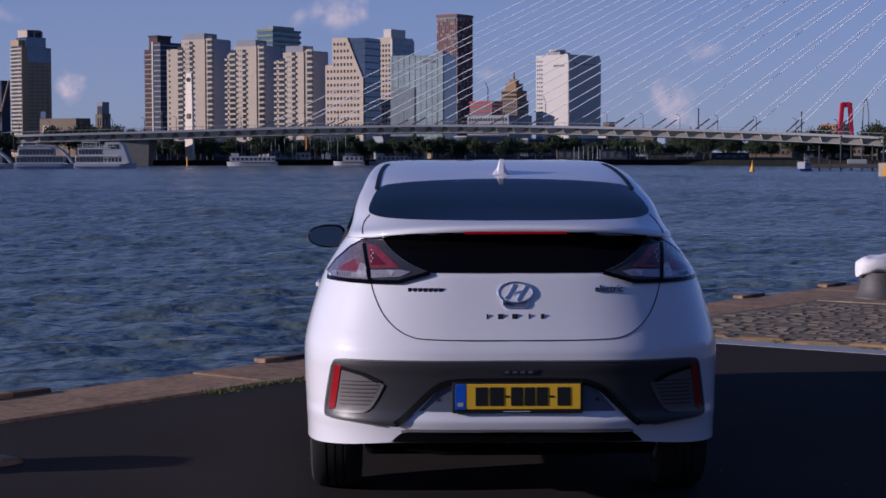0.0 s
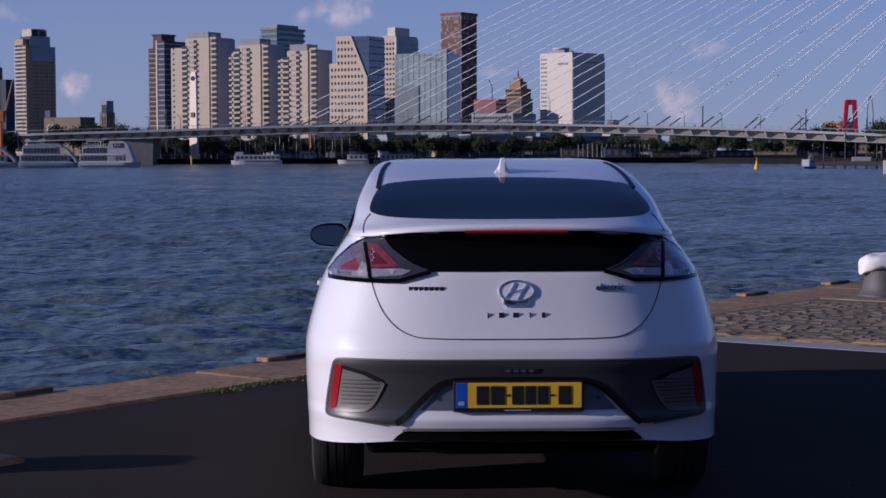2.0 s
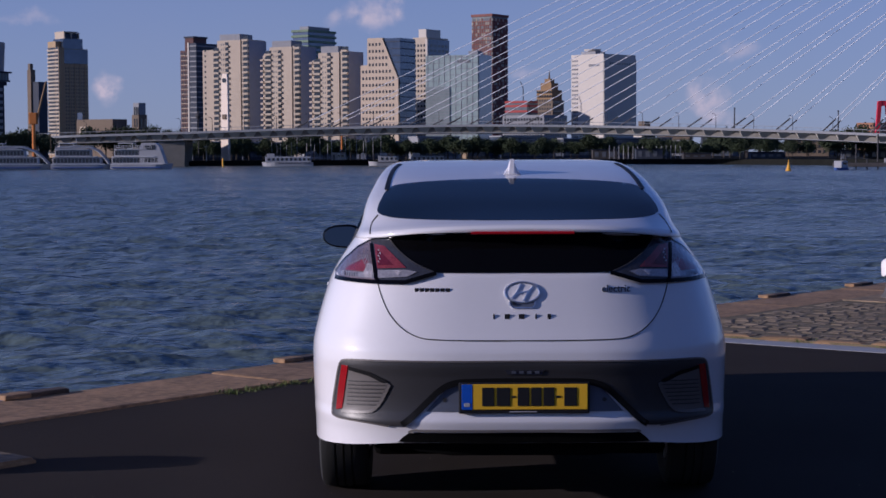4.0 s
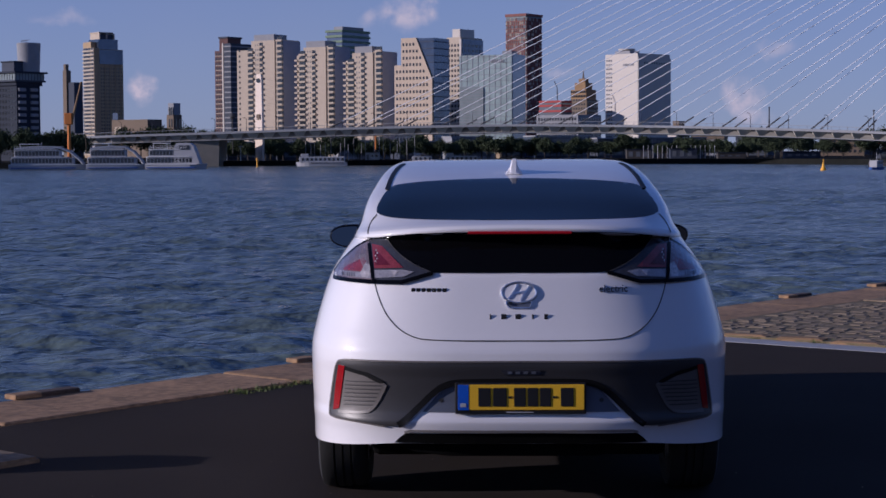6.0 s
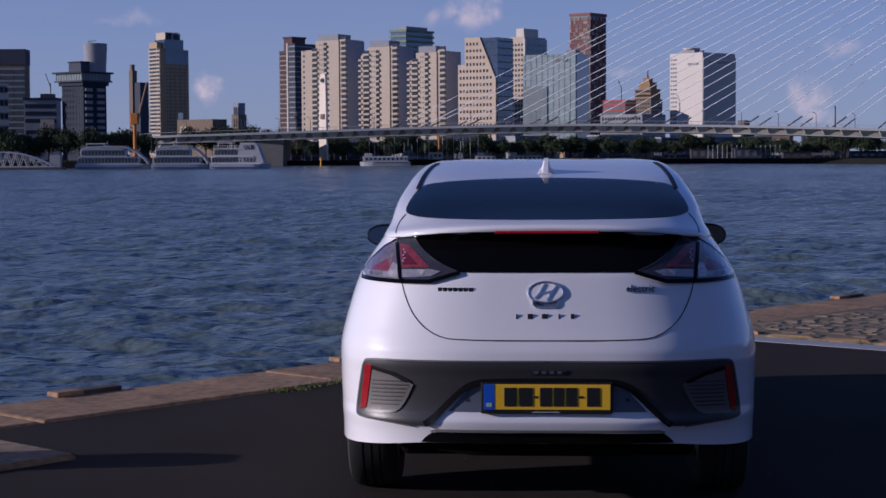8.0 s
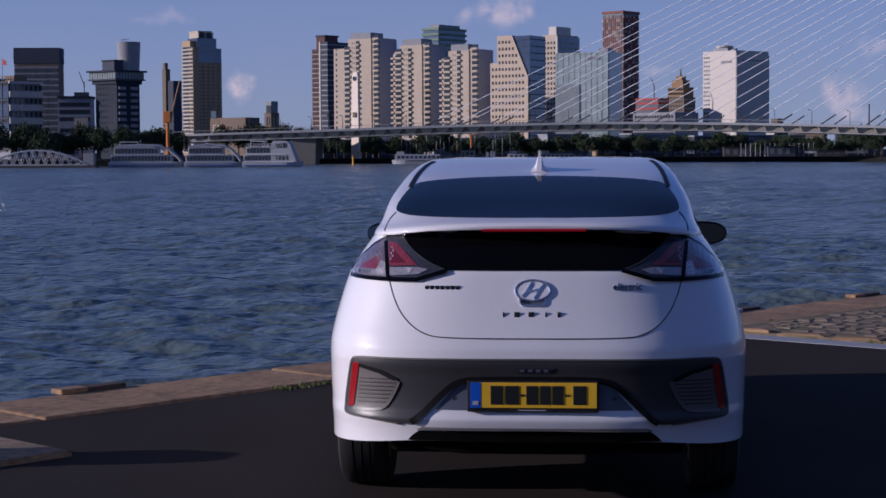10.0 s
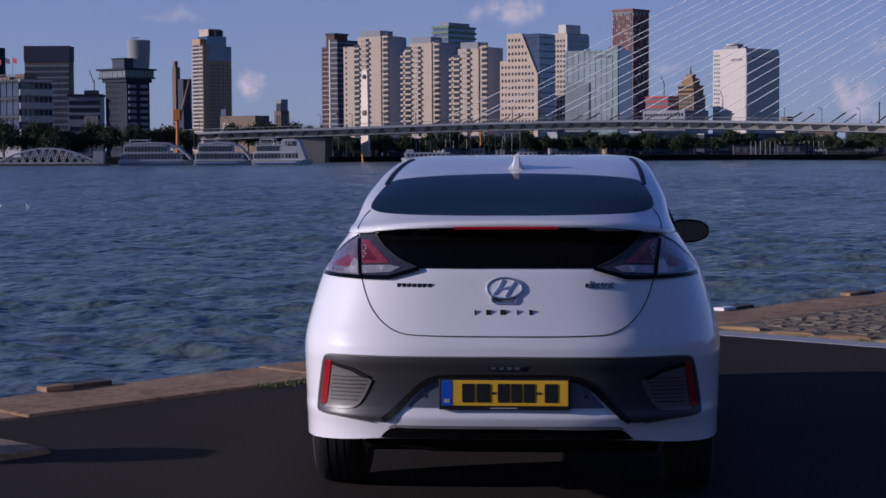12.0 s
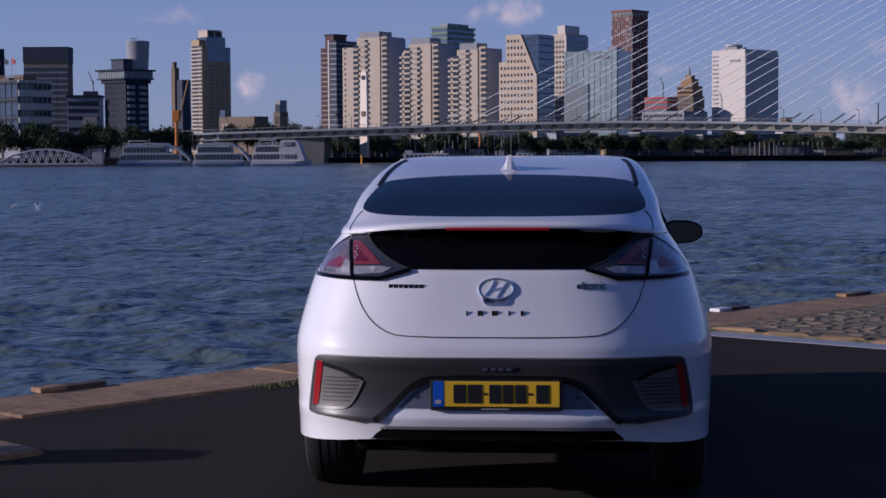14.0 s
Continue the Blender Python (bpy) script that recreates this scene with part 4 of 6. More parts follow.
def ochre_tower():
    t = tower("tower", -284.4, 1300, 50, "ochre and brown residential tower with a pale crown")
    L, D, H = 16.5, 23.5, 84.5
    block(t, "wall", -L, 0, 0, D, 0, H - 4, F_YELLOW, "ochre facade")
    block(t, "corner_wing", -L - 0.3, -4.5, -0.6, 8, 0, H + 1.5, F_YELLOW, "pale ochre front wing")
    block(t, "corner_bay", -4.5, 0.8, -1.0, 3.4, 0, H - 3, F_YELLOW, "pale corner bay")
    block(t, "upper_storeys", -L + 1, -0.4, 3.4, D - 4, H - 4, H + 3.5, F_BLUE, "glazed upper storeys")
    block(t, "shoulder_glazing", -0.2, 0.7, 3.6, D - 0.4, H - 15, H - 4.4, F_BLUE, "glazed shoulder")
    block(t, "crown", -L + 1.5, -1.5, 5, D - 8, H + 3.5, 91.6, F_SLATE)
    for y in (4.6, 10.2, 16.4):
        block(t, "crown_fin", -L + 1.2, -1.0, y, y + 0.9, H + 3.5, 92.6, F_WHITE, "pale crown fin")
    block(t, "crown_edge", -L + 1.0, -0.8, 4.4, D - 7.6, 92.6, 93.4, F_WHITE)
    rows = np.arange(2, H - 4, 2.85)
    stuff_part("balcony_front", [(-L - 0.5, -5.0, -1.2, -0.5, z, z + 1.05) for z in rows] + [(-4.2, 0.9, -1.4, -0.8, z, z + 1.0) for z in rows], F_WHITE, t)
    stuff_part("window_grid", [(-L + 0.3, -5.4, -0.75, -0.4, z + 1.15, z + 2.6) for z in rows] + [(-3.8, 0.4, -1.12, -0.8, z + 1.1, z + 2.5) for z in rows] + grid_side(4, D - 0.6, 2, H - 17, 9, 25, 0.55, 0.5, 0.0), W_DARK, t)
    stuff_part("pier_frame", [(-0.1, 0.45, y, y + 0.9, 0, H - 4) for y in np.arange(3.6, D, 4.3)], F_YELLOW, t)


def church():
    t = tower("church_tower", -261.1, 1500, 35, "square grey stone church tower", "church")
    block(t, "tower_wall", -8, 0, 0, 10.1, 0, 36, F_BROWN)
    block(t, "belfry", -7.2, -0.7, 1, 9.2, 36, 46, F_GREY)
    stuff_part("opening_set", grid_front(-6, -0.5, 24, 44, 2, 2, 0.45, 0.7, 0.0, 0.3) + grid_side(1, 9.5, 10, 34, 2, 2, 0.4, 0.7, 0.0, 0.3), W_DARK, t)


def red_glass_tower():
    t = tower("tower", -141.4, 1000, 35, "tower with a red brick facade and a dark glass side")
    block(t, "brick_wall", -12.2, -5.2, 0, 16.5, 0, 61.5, F_DARKBRICK, "dark red brick facade")
    block(t, "glass_wall", -5.6, 0.4, -0.4, 17.4, 0, 65.5, F_SLATE, "dark glazed facade")
    block(t, "crown", -9.5, -3, 1, 12, 61.5, 68.6, F_DARKBRICK)
    block(t, "crown_cap", -10, -2.4, 0.5, 12.5, 68.6, 69.5, F_SLATE)
    block(t, "corner_mullion", -5.9, -5.0, -0.8, 0.2, 0, 65.8, F_BRIGHT)
    stuff_part("window_grid", grid_front(-11.8, -6, 1, 61, 3, 22, 0.5, 0.55), W_DARK, t)
    stuff_part("sill_row", [(x - 0.1, x + 1.5, -0.3, 0.1, 1.1 + i * 2.73, 1.5 + i * 2.73) for i in range(22) for x in (-11.4, -9.5, -7.6)], F_WHITE, t)
    stuff_part("floor_banding", [(0.2, 0.75, 0.4, 17.5, 2.6 + i * 2.9, 3.3 + i * 2.9) for i in range(22)] + [(-5.0, 0.7, -0.75, -0.2, 2.6 + i * 2.9, 3.3 + i * 2.9) for i in range(22)], F_GREY, t)


def flats(x0, xs, tops, depth, y=860):
    """A stepped slab of flats with stacked balconies; x along the facade, in metres from the left end."""
    k = (y + 8) / 868
    x0, xs, tops, depth = x0 * k, [q * k for q in xs], [1.5 + (q - 1.5) * k for q in tops], depth * k
    t = tower("flats", x0, y, 30, "pale stepped block of flats with stacked dark balconies", "apartment block", "three slabs of flats")
    c = 1 / (math.cos(radians(30)) + 0.5 * x0 / (867 * k))
    x = [-(xs[3] - q) * c for q in xs[:4]]
    z = [q + 1.6 for q in tops]
    wing = block(t, "wing", x[0], x[1], 0.6, depth, 0, z[0], F_WHITE)
    block(t, "core", x[1], x[2], 0.0, depth - 1, 0, z[1] - 3.2, F_WHITE)
    block(t, "roof_house", x[1] + 0.8, x[2] - 1.2, 1.2, depth - 3, z[1] - 3.2, z[1], F_GREY, "grey roof house")
    block(t, "east_wing", x[2], x[3], 0.6, depth + 1, 0, z[2], F_WHITE)
    block(t, "end_wall", x[3], x[3] + 0.4, 1.5, depth + 1.4, 0, z[3], F_END_SHADE, "end wall with blue-grey shade put into its colour")
    slabs, dark = [], []
    for j in range(1, int(z[1] // 2.75)):
        zz = j * 2.75
        for a, b, top in ((x[1] - 2.6, x[1] + 1.3, z[0] + 1), (x[1] + 5.0, x[1] + 7.6, z[1] - 5), (x[3] - 2.6, x[3] + 1.0, z[2])):
            if zz < top:
                slabs.append((a, b, -0.9, 0.6, zz, zz + 1.0))
                dark.append((a + 0.2, b - 0.2, -0.1, 0.7, zz + 1.0, zz + 2.55))
        if zz < z[0] - 1:
            slabs.append((x[0] - 0.8, x[0] + 1.0, -0.7, 0.8, zz, zz + 1.0)) if x0 > -85 else None
            dark.append((x[0] + 1.3, x[0] + 2.2, 0.5, 0.7, zz + 0.9, zz + 2.0))
    stuff_part("balcony_front", slabs, F_WHITE, t)
    stuff_part("balcony_recess", dark, W_DARK, t)
    stuff_part("window_grid", grid_front(x[1] + 2.0, x[1] + 4.8, 1, z[1] - 4, 2, int(z[1] // 2.75), 0.35, 0.35, 0.0, 0.06), W_GREY, t)


def green_tower():
    t = tower("tower", -85.4, 1100, 35, "tower with pale green floor bands")
    block(t, "wall", -12.3, 0, 0, 27, 0, 79, F_BLUE)
    block(t, "roof_house", -9, -2, 3, 24, 79, 82, F_GREY)
    stuff_part("floor_banding", [(-13.0, 0.7, -0.7, 27.7, 2.5 + i * 3.3, 3.9 + i * 3.3) for i in range(24)], F_GREEN, t)


def slanted_block():
    t = tower("office_block", -22.4, 840, 30, "beige office block with a slanted glass flank", "office")
    c = 1 / math.cos(radians(30))
    L, T = 18.5 * c, 58.0
    bm = bmesh.new()
    out = [(-L, 0), (0, 0), (0, 38), (-7.8 * c, T), (-15.1 * c, T), (-15.1 * c, 45), (-L, 45)]
    fr = [bm.verts.new((x, 0, z)) for x, z in out]
    bk = [bm.verts.new((x, 15, z)) for x, z in out]
    bm.faces.new(fr)
    bm.faces.new(bk[::-1])
    for i in range(len(out)):
        k = (i + 1) % len(out)
        bm.faces.new((fr[i], bk[i], bk[k], fr[k]))
    bmesh.ops.recalc_face_normals(bm, faces=bm.faces[:])
    part("wall", bm, F_BEIGE, t, "beige facade with square windows")
    bm = bmesh.new()
    out = [(0.3, 0), (0.3, 38), (-7.6 * c, T - 0.3), (0.6, T - 0.3), (0.6, 0)]
    fr = [bm.verts.new((x, 0.8, z)) for x, z in out]
    bk = [bm.verts.new((x, 15.2, z)) for x, z in out]
    bm.faces.new(fr[::-1])
    bm.faces.new(bk)
    for i in range(len(out)):
        k = (i + 1) % len(out)
        bm.faces.new((fr[i], fr[k], bk[k], bk[i]))
    bmesh.ops.recalc_face_normals(bm, faces=bm.faces[:])
    part("glass_flank", bm, F_BLUE, t, "dark blue glass flank")
    stuff_part("floor_banding", [(-7.0 * c + max(0, (T - 3.5 - z) / 20 * 7.8 * c) if z > 38 else 0.4, 0.75, 0.6, 15.3, z, z + 0.4) for z in np.arange(3, T - 2, 3.3)], F_SLATE, t)
    wins = []
    for j in range(17):
        z = 2.2 + j * 3.25
        for i in range(11):
            x = -L + 1.0 + i * 1.9
            if x + 1.2 < -0.4 - max(0, (z + 1.6 - 38) / 20 * 7.8 * c) and (z < 42 or x > -15.1 * c + 0.5) and z < T - 3:
                wins.append((x, x + 0.95, -0.1, 0.2, z, z + 1.35))
    stuff_part("window_grid", wins, W_DARK, t)


def slim_tower():
    t = tower("tower", -9.7, 950, 35, "slim pale tower with a dark glass side and a roof box")
    block(t, "wall", -9.3, 0, 0, 20, 0, 65, F_WHITE)
    block(t, "glass_wall", -4, 0.4, 1.2, 20.7, 0, 64, F_BLUE, "dark glass side")
    block(t, "roof_box", -6.5, -1.5, 1.5, 15, 65, 69.5, F_BRIGHT)
    stuff_part("window_grid", grid_front(-8.8, -0.6, 2, 62, 4, 22, 0.5, 0.5) + grid_side(2, 20, 2, 62, 5, 22, 0.6, 0.5, 0.4), W_DARK, t)
    stuff_part("corner_mullion", [(-0.6, 0.6, -0.4, 0.8, 0, 64)], F_BRIGHT, t)


def glass_block():
    t = tower("office_block", 15.0, 800, 20, "pale green glass office block with a reflecting front", "office")
    t.matrix_world = t.matrix_world @ Matrix.Scale(0.91, 4)
    block(t, "wall", -28, 0, 0, 19.9, 0, 52, F_TEAL, "pale green glass")
    block(t, "side_wall", -0.5, 0.5, 0.5, 20, 0, 52.4, F_BLUE)
    block(t, "roof_house", -6, -1, 3, 12, 52, 54, F_GREY)
    # A darker slab paints the reflection seen in the glass front.
    block(t, "lower_screen", -27.7, -15, -0.5, 0.4, 8, 36, F_SCREEN, "darker slab painted as a reflection in the glass")
    stuff_part("glazing_grid", [(-28, 0, -0.2, 0.2, z, z + 0.25) for z in np.arange(3, 52, 3.0)] + [(-27.8, -15, -0.7, 0, z, z + 0.3) for z in np.arange(9, 36, 1.5)] + [(x, x + 0.22, -0.16, 0.2, 0, 52) for x in np.arange(-27, 0, 3.0)], F_GREY, t)
    stuff_part("roof_sign", [(-11 + i * 1.0, -10.35 + i * 1.0, -0.4, 0, 48.2, 49.6) for i in range(7)], F_GREY, t)


def red_tower():
    t = tower("tower", 40.3, 1500, 35, "tall slim tower with red vertical bars and pale windows")
    H = 118
    block(t, "wall", -20.3, 0, 0, 24.7, 0, H, F_SCREEN, "grey glass wall")
    block(t, "roof_frame", -20.9, 0.7, -0.7, 25.3, H, H + 2.2, F_BRICK)
    rg = random.Random(3)
    red, pale, bright = [], [], []
    for j in range(36):
        z = 1.5 + j * 3.2
        red.append((-20.5, 0.3, -0.4, 24.9, z, z + 0.7))
        for i in range(10):
            x = -20.3 + 2.03 * i
            k = rg.random()
            (red if k < 0.5 else pale if k < 0.8 else bright).append((x + 0.1, x + 0.95, -0.55, 0.2, z + 0.7, z + 3.2))
        for i in range(12):
            y = 0.3 + 2.03 * i
            k = rg.random()
            (red if k < 0.65 else pale).append((-0.2, 0.55, y, y + (1.3 if k < 0.65 else 0.8), z + 0.7, z + 3.2))
    stuff_part("bar_screen", red, F_BRICK, t, "red aluminium bars")
    stuff_part("panel_screen", pale, F_WHITE, t)
    stuff_part("balcony_panelling", bright, F_GREY, t)


def low_red_building():
    t = tower("office_block", 60.8, 1300, 35, "low building with red panels and a crane behind", "office")
    block(t, "wall", -19.4, 0, 0, 14.5, 0, 40, W_GREY)
    stuff_part("red_banding", [(-19.6, 0.2, -0.3, 14.7, z, z + 1.6) for z in (28, 32, 36, 39)], F_RED, t)
    bm = bmesh.new()
    tube(bm, (-6, 4, 40), (-6, 4, 50), 0.35)
    tube(bm, (-6, 4, 50), (-8.5, 4, 55), 0.3)
    part("crane", bm, IRON_DARK, t)
    t = tower("office_block", 62, 1100, 35, "dark low office block beyond the trees", "office")
    block(t, "wall", -31, 0, 0, 27.9, 0, 26, F_GREY)
    stuff_part("window_grid", grid_front(-30, -1, 1, 25, 14, 7, 0.7, 0.5) + grid_side(1, 27, 1, 25, 9, 7, 0.6, 0.5), W_DARK, t)


def dome_building():
    t = tower("tower", 85.7, 1400, 35, "stepped brown brick tower, upper steps coloured for sunlight, with a small spire")
    block(t, "wall", -16.5, 0, 0, 17.3, 0, 44, F_BROWN)
    # The upper steps take a golden colour for the sunlight on them.
    block(t, "golden_storeys", -15.5, -1, 1, 16, 44, 52, F_GOLD, "upper storeys with sunlit gold put into the colour")
    block(t, "upper_step", -13, -3, 3, 13.5, 52, 57.5, F_GOLD)
    block(t, "cap", -10.5, -5, 5, 11, 57.5, 61, F_GOLD)
    bm = bmesh.new()
    tube(bm, (-8, 8, 61), (-8, 8, 68), 0.9, 0.2)
    part("spire", bm, F_BROWN, t)
    stuff_part("window_grid", grid_front(-15.5, -1, 2, 52, 6, 15, 0.5, 0.5) + grid_side(1, 16.5, 2, 44, 6, 12, 0.5, 0.5), W_DARK, t)


def white_tower():
    t = tower("tower", 117.2, 1300, 45, "large white office tower with a grey shaded side")
    block(t, "wall", -31.4, 0, 0, 37.4, 0, 75, F_BRIGHT, "plain white facade")
    block(t, "side_wall", -0.5, 0.5, 0.3, 37.8, 0, 72, F_BRIGHT, "shaded plain side")
    block(t, "roof_house", -26, -12, 5, 16, 75, 77.5, F_GREY)
    bm = bmesh.new()
    bmesh.ops.create_cone(bm, cap_ends=True, segments=20, radius1=6, radius2=6.5, depth=1.2, matrix=Matrix.Translation((-19, 10, 78.6)))
    part("roof_ring", bm, F_BRIGHT, t)
    stuff_part("window_grid", grid_front(-30.8, -24.5, 6, 72, 3, 21, 0.62, 0.42) + grid_side(6, 34, 66, 70, 10, 1, 0.6, 0.4, 0.5, 0.1), W_GREY, t)
    stuff_part("roof_sign", [(-14 + i * 1.5, -13 + i * 1.5, -0.3, 0, 66, 67.6) for i in range(7)], F_GREY, t)
    t = tower("office_block", 113.5, 1000, 35, "small office with a white stair tower", "office")
    block(t, "wall", -6.7, 0, 0, 13.1, 0, 17, F_DARK)
    block(t, "stair_tower", -6.9, -1.5, -0.3, 3, 0, 15, F_BRIGHT)
    block(t, "roof_house", -5, -1, 2, 9, 17, 20, F_BROWN)


def left_group():
    # Dark facade colours stand in for the shade over this group.
    t = tower("tower", -376.8, 1100, 35, "dark slab tower beyond the offices")
    block(t, "wall", -11.9, 0, 0, 8.7, 0, 69, F_DARK)
    stuff_part("window_banding", [(-11.5, -0.4, -0.15, 0.2, 3 + 3.3 * i, 4.6 + 3.3 * i) for i in range(19)], W_GREY, t)
    t = tower("office_block", -298.3, 1000, -5, "brown slab office with pale window bands", "office")
    block(t, "wall", -25.8, 0, 0, 13.5, 0, 63.4, F_BROWN)
    block(t, "top_band", -26.1, 0.3, -0.3, 13.8, 54.5, 63.6, F_SLATE)
    stuff_part("window_banding", [(-25.4 + 6.4 * k, -19.6 + 6.4 * k, -0.2, 0.2, 2 + i * 3.4, 4.0 + i * 3.4) for i in range(15) for k in range(4)], W_DARK, t)
    stuff_part("sill_banding", [(-25.7, -0.1, -0.25, 0.2, 4.1 + i * 3.4, 5.0 + i * 3.4) for i in range(15)], F_GREY, t)
    t = tower("office_block", -262.7, 800, 40, "pale waterside office block with glazed storeys", "office")
    block(t, "wall", -27.2, 0, 0, 16.8, 0, 36, F_GREY)
    block(t, "glass_front", -26.8, -0.6, -0.4, 0.5, 10, 35.5, F_DARK, "glazed front")
    stuff_part("frame_grid", [(-27.4, 0.2, -0.9, 0.2, z, z + 0.9) for z in (10, 18.5, 27, 35.4)] + [(x, x + 0.6, -0.8, 0.2, 10, 36) for x in (-27.4, -22, -16.6, -11.2, -5.8, -0.4)], F_SLATE, t)
    stuff_part("pane_grid", [(x + 0.9, x + 5.0, -0.55, 0.2, z + 1.4, z + 7.2) for x in (-27.4, -22, -16.6, -11.2, -5.8) for z in (10, 18.5, 27)], F_BLUE, t)
    stuff_part("storey_banding", [(-0.2, 1.0, -0.5, 17.3, z, z + 2.9) for z in (4, 10.2, 16.4, 22.6, 28.8)] + [(-0.3, 1.2, -0.7, 17.5, 35.2, 36.3)], F_BRIGHT, t)
    stuff_part("storey_glass", [(-0.1, 0.35, y, y + 1.5, z + 3.3, z + 5.7) for z in (4, 10.2, 16.4, 22.6, 28.8) for y in np.arange(0.8, 16, 2.5)], W_DARK, t)
    stuff_part("roof_terrace", [(-22, -2, 3, 15, 36, 36.6), (-12, -4, 5, 12, 36.6, 39.2), (-24, -15, 4, 12, 36.6, 38)] + [(x, x + 0.25, 1, 1.25, 36, 38.6) for x in np.arange(-20, 0, 2.4)] + [(-20, -0.2, 1, 1.25, 38.6, 38.9)], F_BROWN, t)
    for x, mt in ((-22.5, F_RED), (-15.0, F_SLATE), (-9.0, F_RED)):
        part("flagpole", tube(bmesh.new(), (x, 2, 36), (x, 2, 47.5), 0.14, 0.1), F_GREY, t)
        bm = bmesh.new()
        for k in range(5):
            box(bm, x + 0.7 * k, x + 0.7 * k + 0.72, 1.95 + 0.12 * math.sin(k * 1.6), 2.05 + 0.12 * math.sin(k * 1.6), 44.4 - 0.14 * k, 46.8 - 0.18 * k)
        part("flag", bm, mt, t)
    t = tower("tower", -211.8, 800, 35, "hotel tower coloured dark blue for shade, with a cantilevered glass platform", "tower")
    block(t, "wall", -15.3, 0, 0, 13.7, 0, 36, F_DARK, "facade with shade put into its dark blue colour")
    block(t, "platform", -17.3, 1.4, -1.8, 15.3, 37.0, 40.2, F_SCREEN, "glazed platform")
    block(t, "platform_roof", -18.4, 2.4, -3.0, 16.4, 40.2, 41.0, F_DARK)
    block(t, "platform_floor", -17.9, 1.9, -2.4, 15.8, 36.3, 37.0, F_SLATE)
    stuff_part("platform_mullion", [(x, x + 0.2, -1.95, -1.7, 37, 40.2) for x in np.arange(-17, 1.4, 1.8)] + [(1.3, 1.55, y, y + 0.2, 37, 40.2) for y in np.arange(-1.5, 15, 1.8)], F_SLATE, t)
    block(t, "platform_soffit", -16.4, 0.8, -1.0, 14.6, 34.6, 36.3, F_DARK)
    block(t, "upper_house", -12.5, -4, 2, 9, 41.0, 45.4, F_SLATE)
    block(t, "upper_roof", -12.9, -3.6, 1.6, 9.4, 45.4, 46.0, F_DARK)
    bm = bmesh.new()
    seg = 32
    rings = [[bm.verts.new((-5.3 + r * math.cos(2 * math.pi * i / seg), 12.0 + r * math.sin(2 * math.pi * i / seg), z)) for i in range(seg)] for r, z in ((4.7, 0), (4.7, 30), (4.9, 42), (5.5, 54.2), (5.2, 54.6))]
    for a, b in zip(rings, rings[1:]):
        for i in range(seg):
            bm.faces.new((a[i], a[(i + 1) % seg], b[(i + 1) % seg], b[i]))
    bm.faces.new(rings[-1])
    part("stair_core", bm, F_GREY, t, "grey flared stair core", smooth=False)
    part("roof_rail", tube(bmesh.new(), (-10.2, 12, 56.0), (-4.5, 12, 56.0), 0.12), IRON_DARK, t)
    for x in (-10.0, -8.6, -7.0):
        part("roof_mast", tube(bmesh.new(), (x, 12, 54), (x, 12, 56.0), 0.14), IRON_DARK, t)
    stuff_part("balcony_front", [(-0.2, 0.9, y, y + 4.2, 3 + i * 2.9, 4.4 + i * 2.9) for i in range(11) for y in (0.6, 7.8)], F_GREY, t)
    stuff_part("window_grid", grid_front(-14.8, -0.6, 2, 34, 7, 12, 0.5, 0.5), W_DARK, t)
    t = tower("office_block", -252.0, 900, -8, "low grey offices behind the trees", "office")
    block(t, "wall", -17, 0, 0, 14, 0, 31, F_GREY)
    block(t, "roof_edge", -17.5, 0.5, -0.5, 14.5, 31, 32.3, F_DARK)
    block(t, "roof_plant", -9, -2, 3, 9, 32.3, 34.4, F_SLATE)
    block(t, "front_wing", -16, 1, -5, 0, 0, 19, F_GREY, "lower front wing")
    # A pale slab paints the sunlit spots on the front wing.
    block(t, "stair_wall", -8, -1, -5.4, -5, 8, 21, F_WHITE, "pale slab painted for sunlit spots on the wing")
    stuff_part("window_banding", [(-16.5, -0.5, -0.15, 0.2, 4 + 3.8 * k, 6.2 + 3.8 * k) for k in range(7)] + [(-15.5, -8.5, -5.15, -4.8, 2 + 3.8 * k, 4 + 3.8 * k) for k in range(4)], W_DARK, t)
    part("roof_crane", tube(tube(bmesh.new(), (-4, 5, 34), (-4, 5, 40), 0.3), (-4, 5, 38), (-6.5, 5, 45), 0.22), F_BROWN, t)
    t = tower("tower", -265.7, 1150, 35, "grey concrete tower with a narrow shaft")
    block(t, "wall", -7.2, 0, 0, 7.5, 0, 50, F_SLATE)
    block(t, "shaft", -9.6, -6.2, -1, 3, 0, 58, F_BROWN)
    block(t, "shaft_head", -9.2, -7.2, -0.6, 2, 58, 62, F_BROWN)
    t = tower("apartment_building", -262, 1250, 35, "low brown building with a blue sign", "building")
    block(t, "wall", 0, 36, 0, 14, 0, 27, F_BROWN)
    block(t, "sign", 1.5, 6.5, -0.5, 0, 27, 32, F_BLUE)
    block(t, "pale_wing", 4, 12, -1.5, 0, 14, 22, F_WHITE)


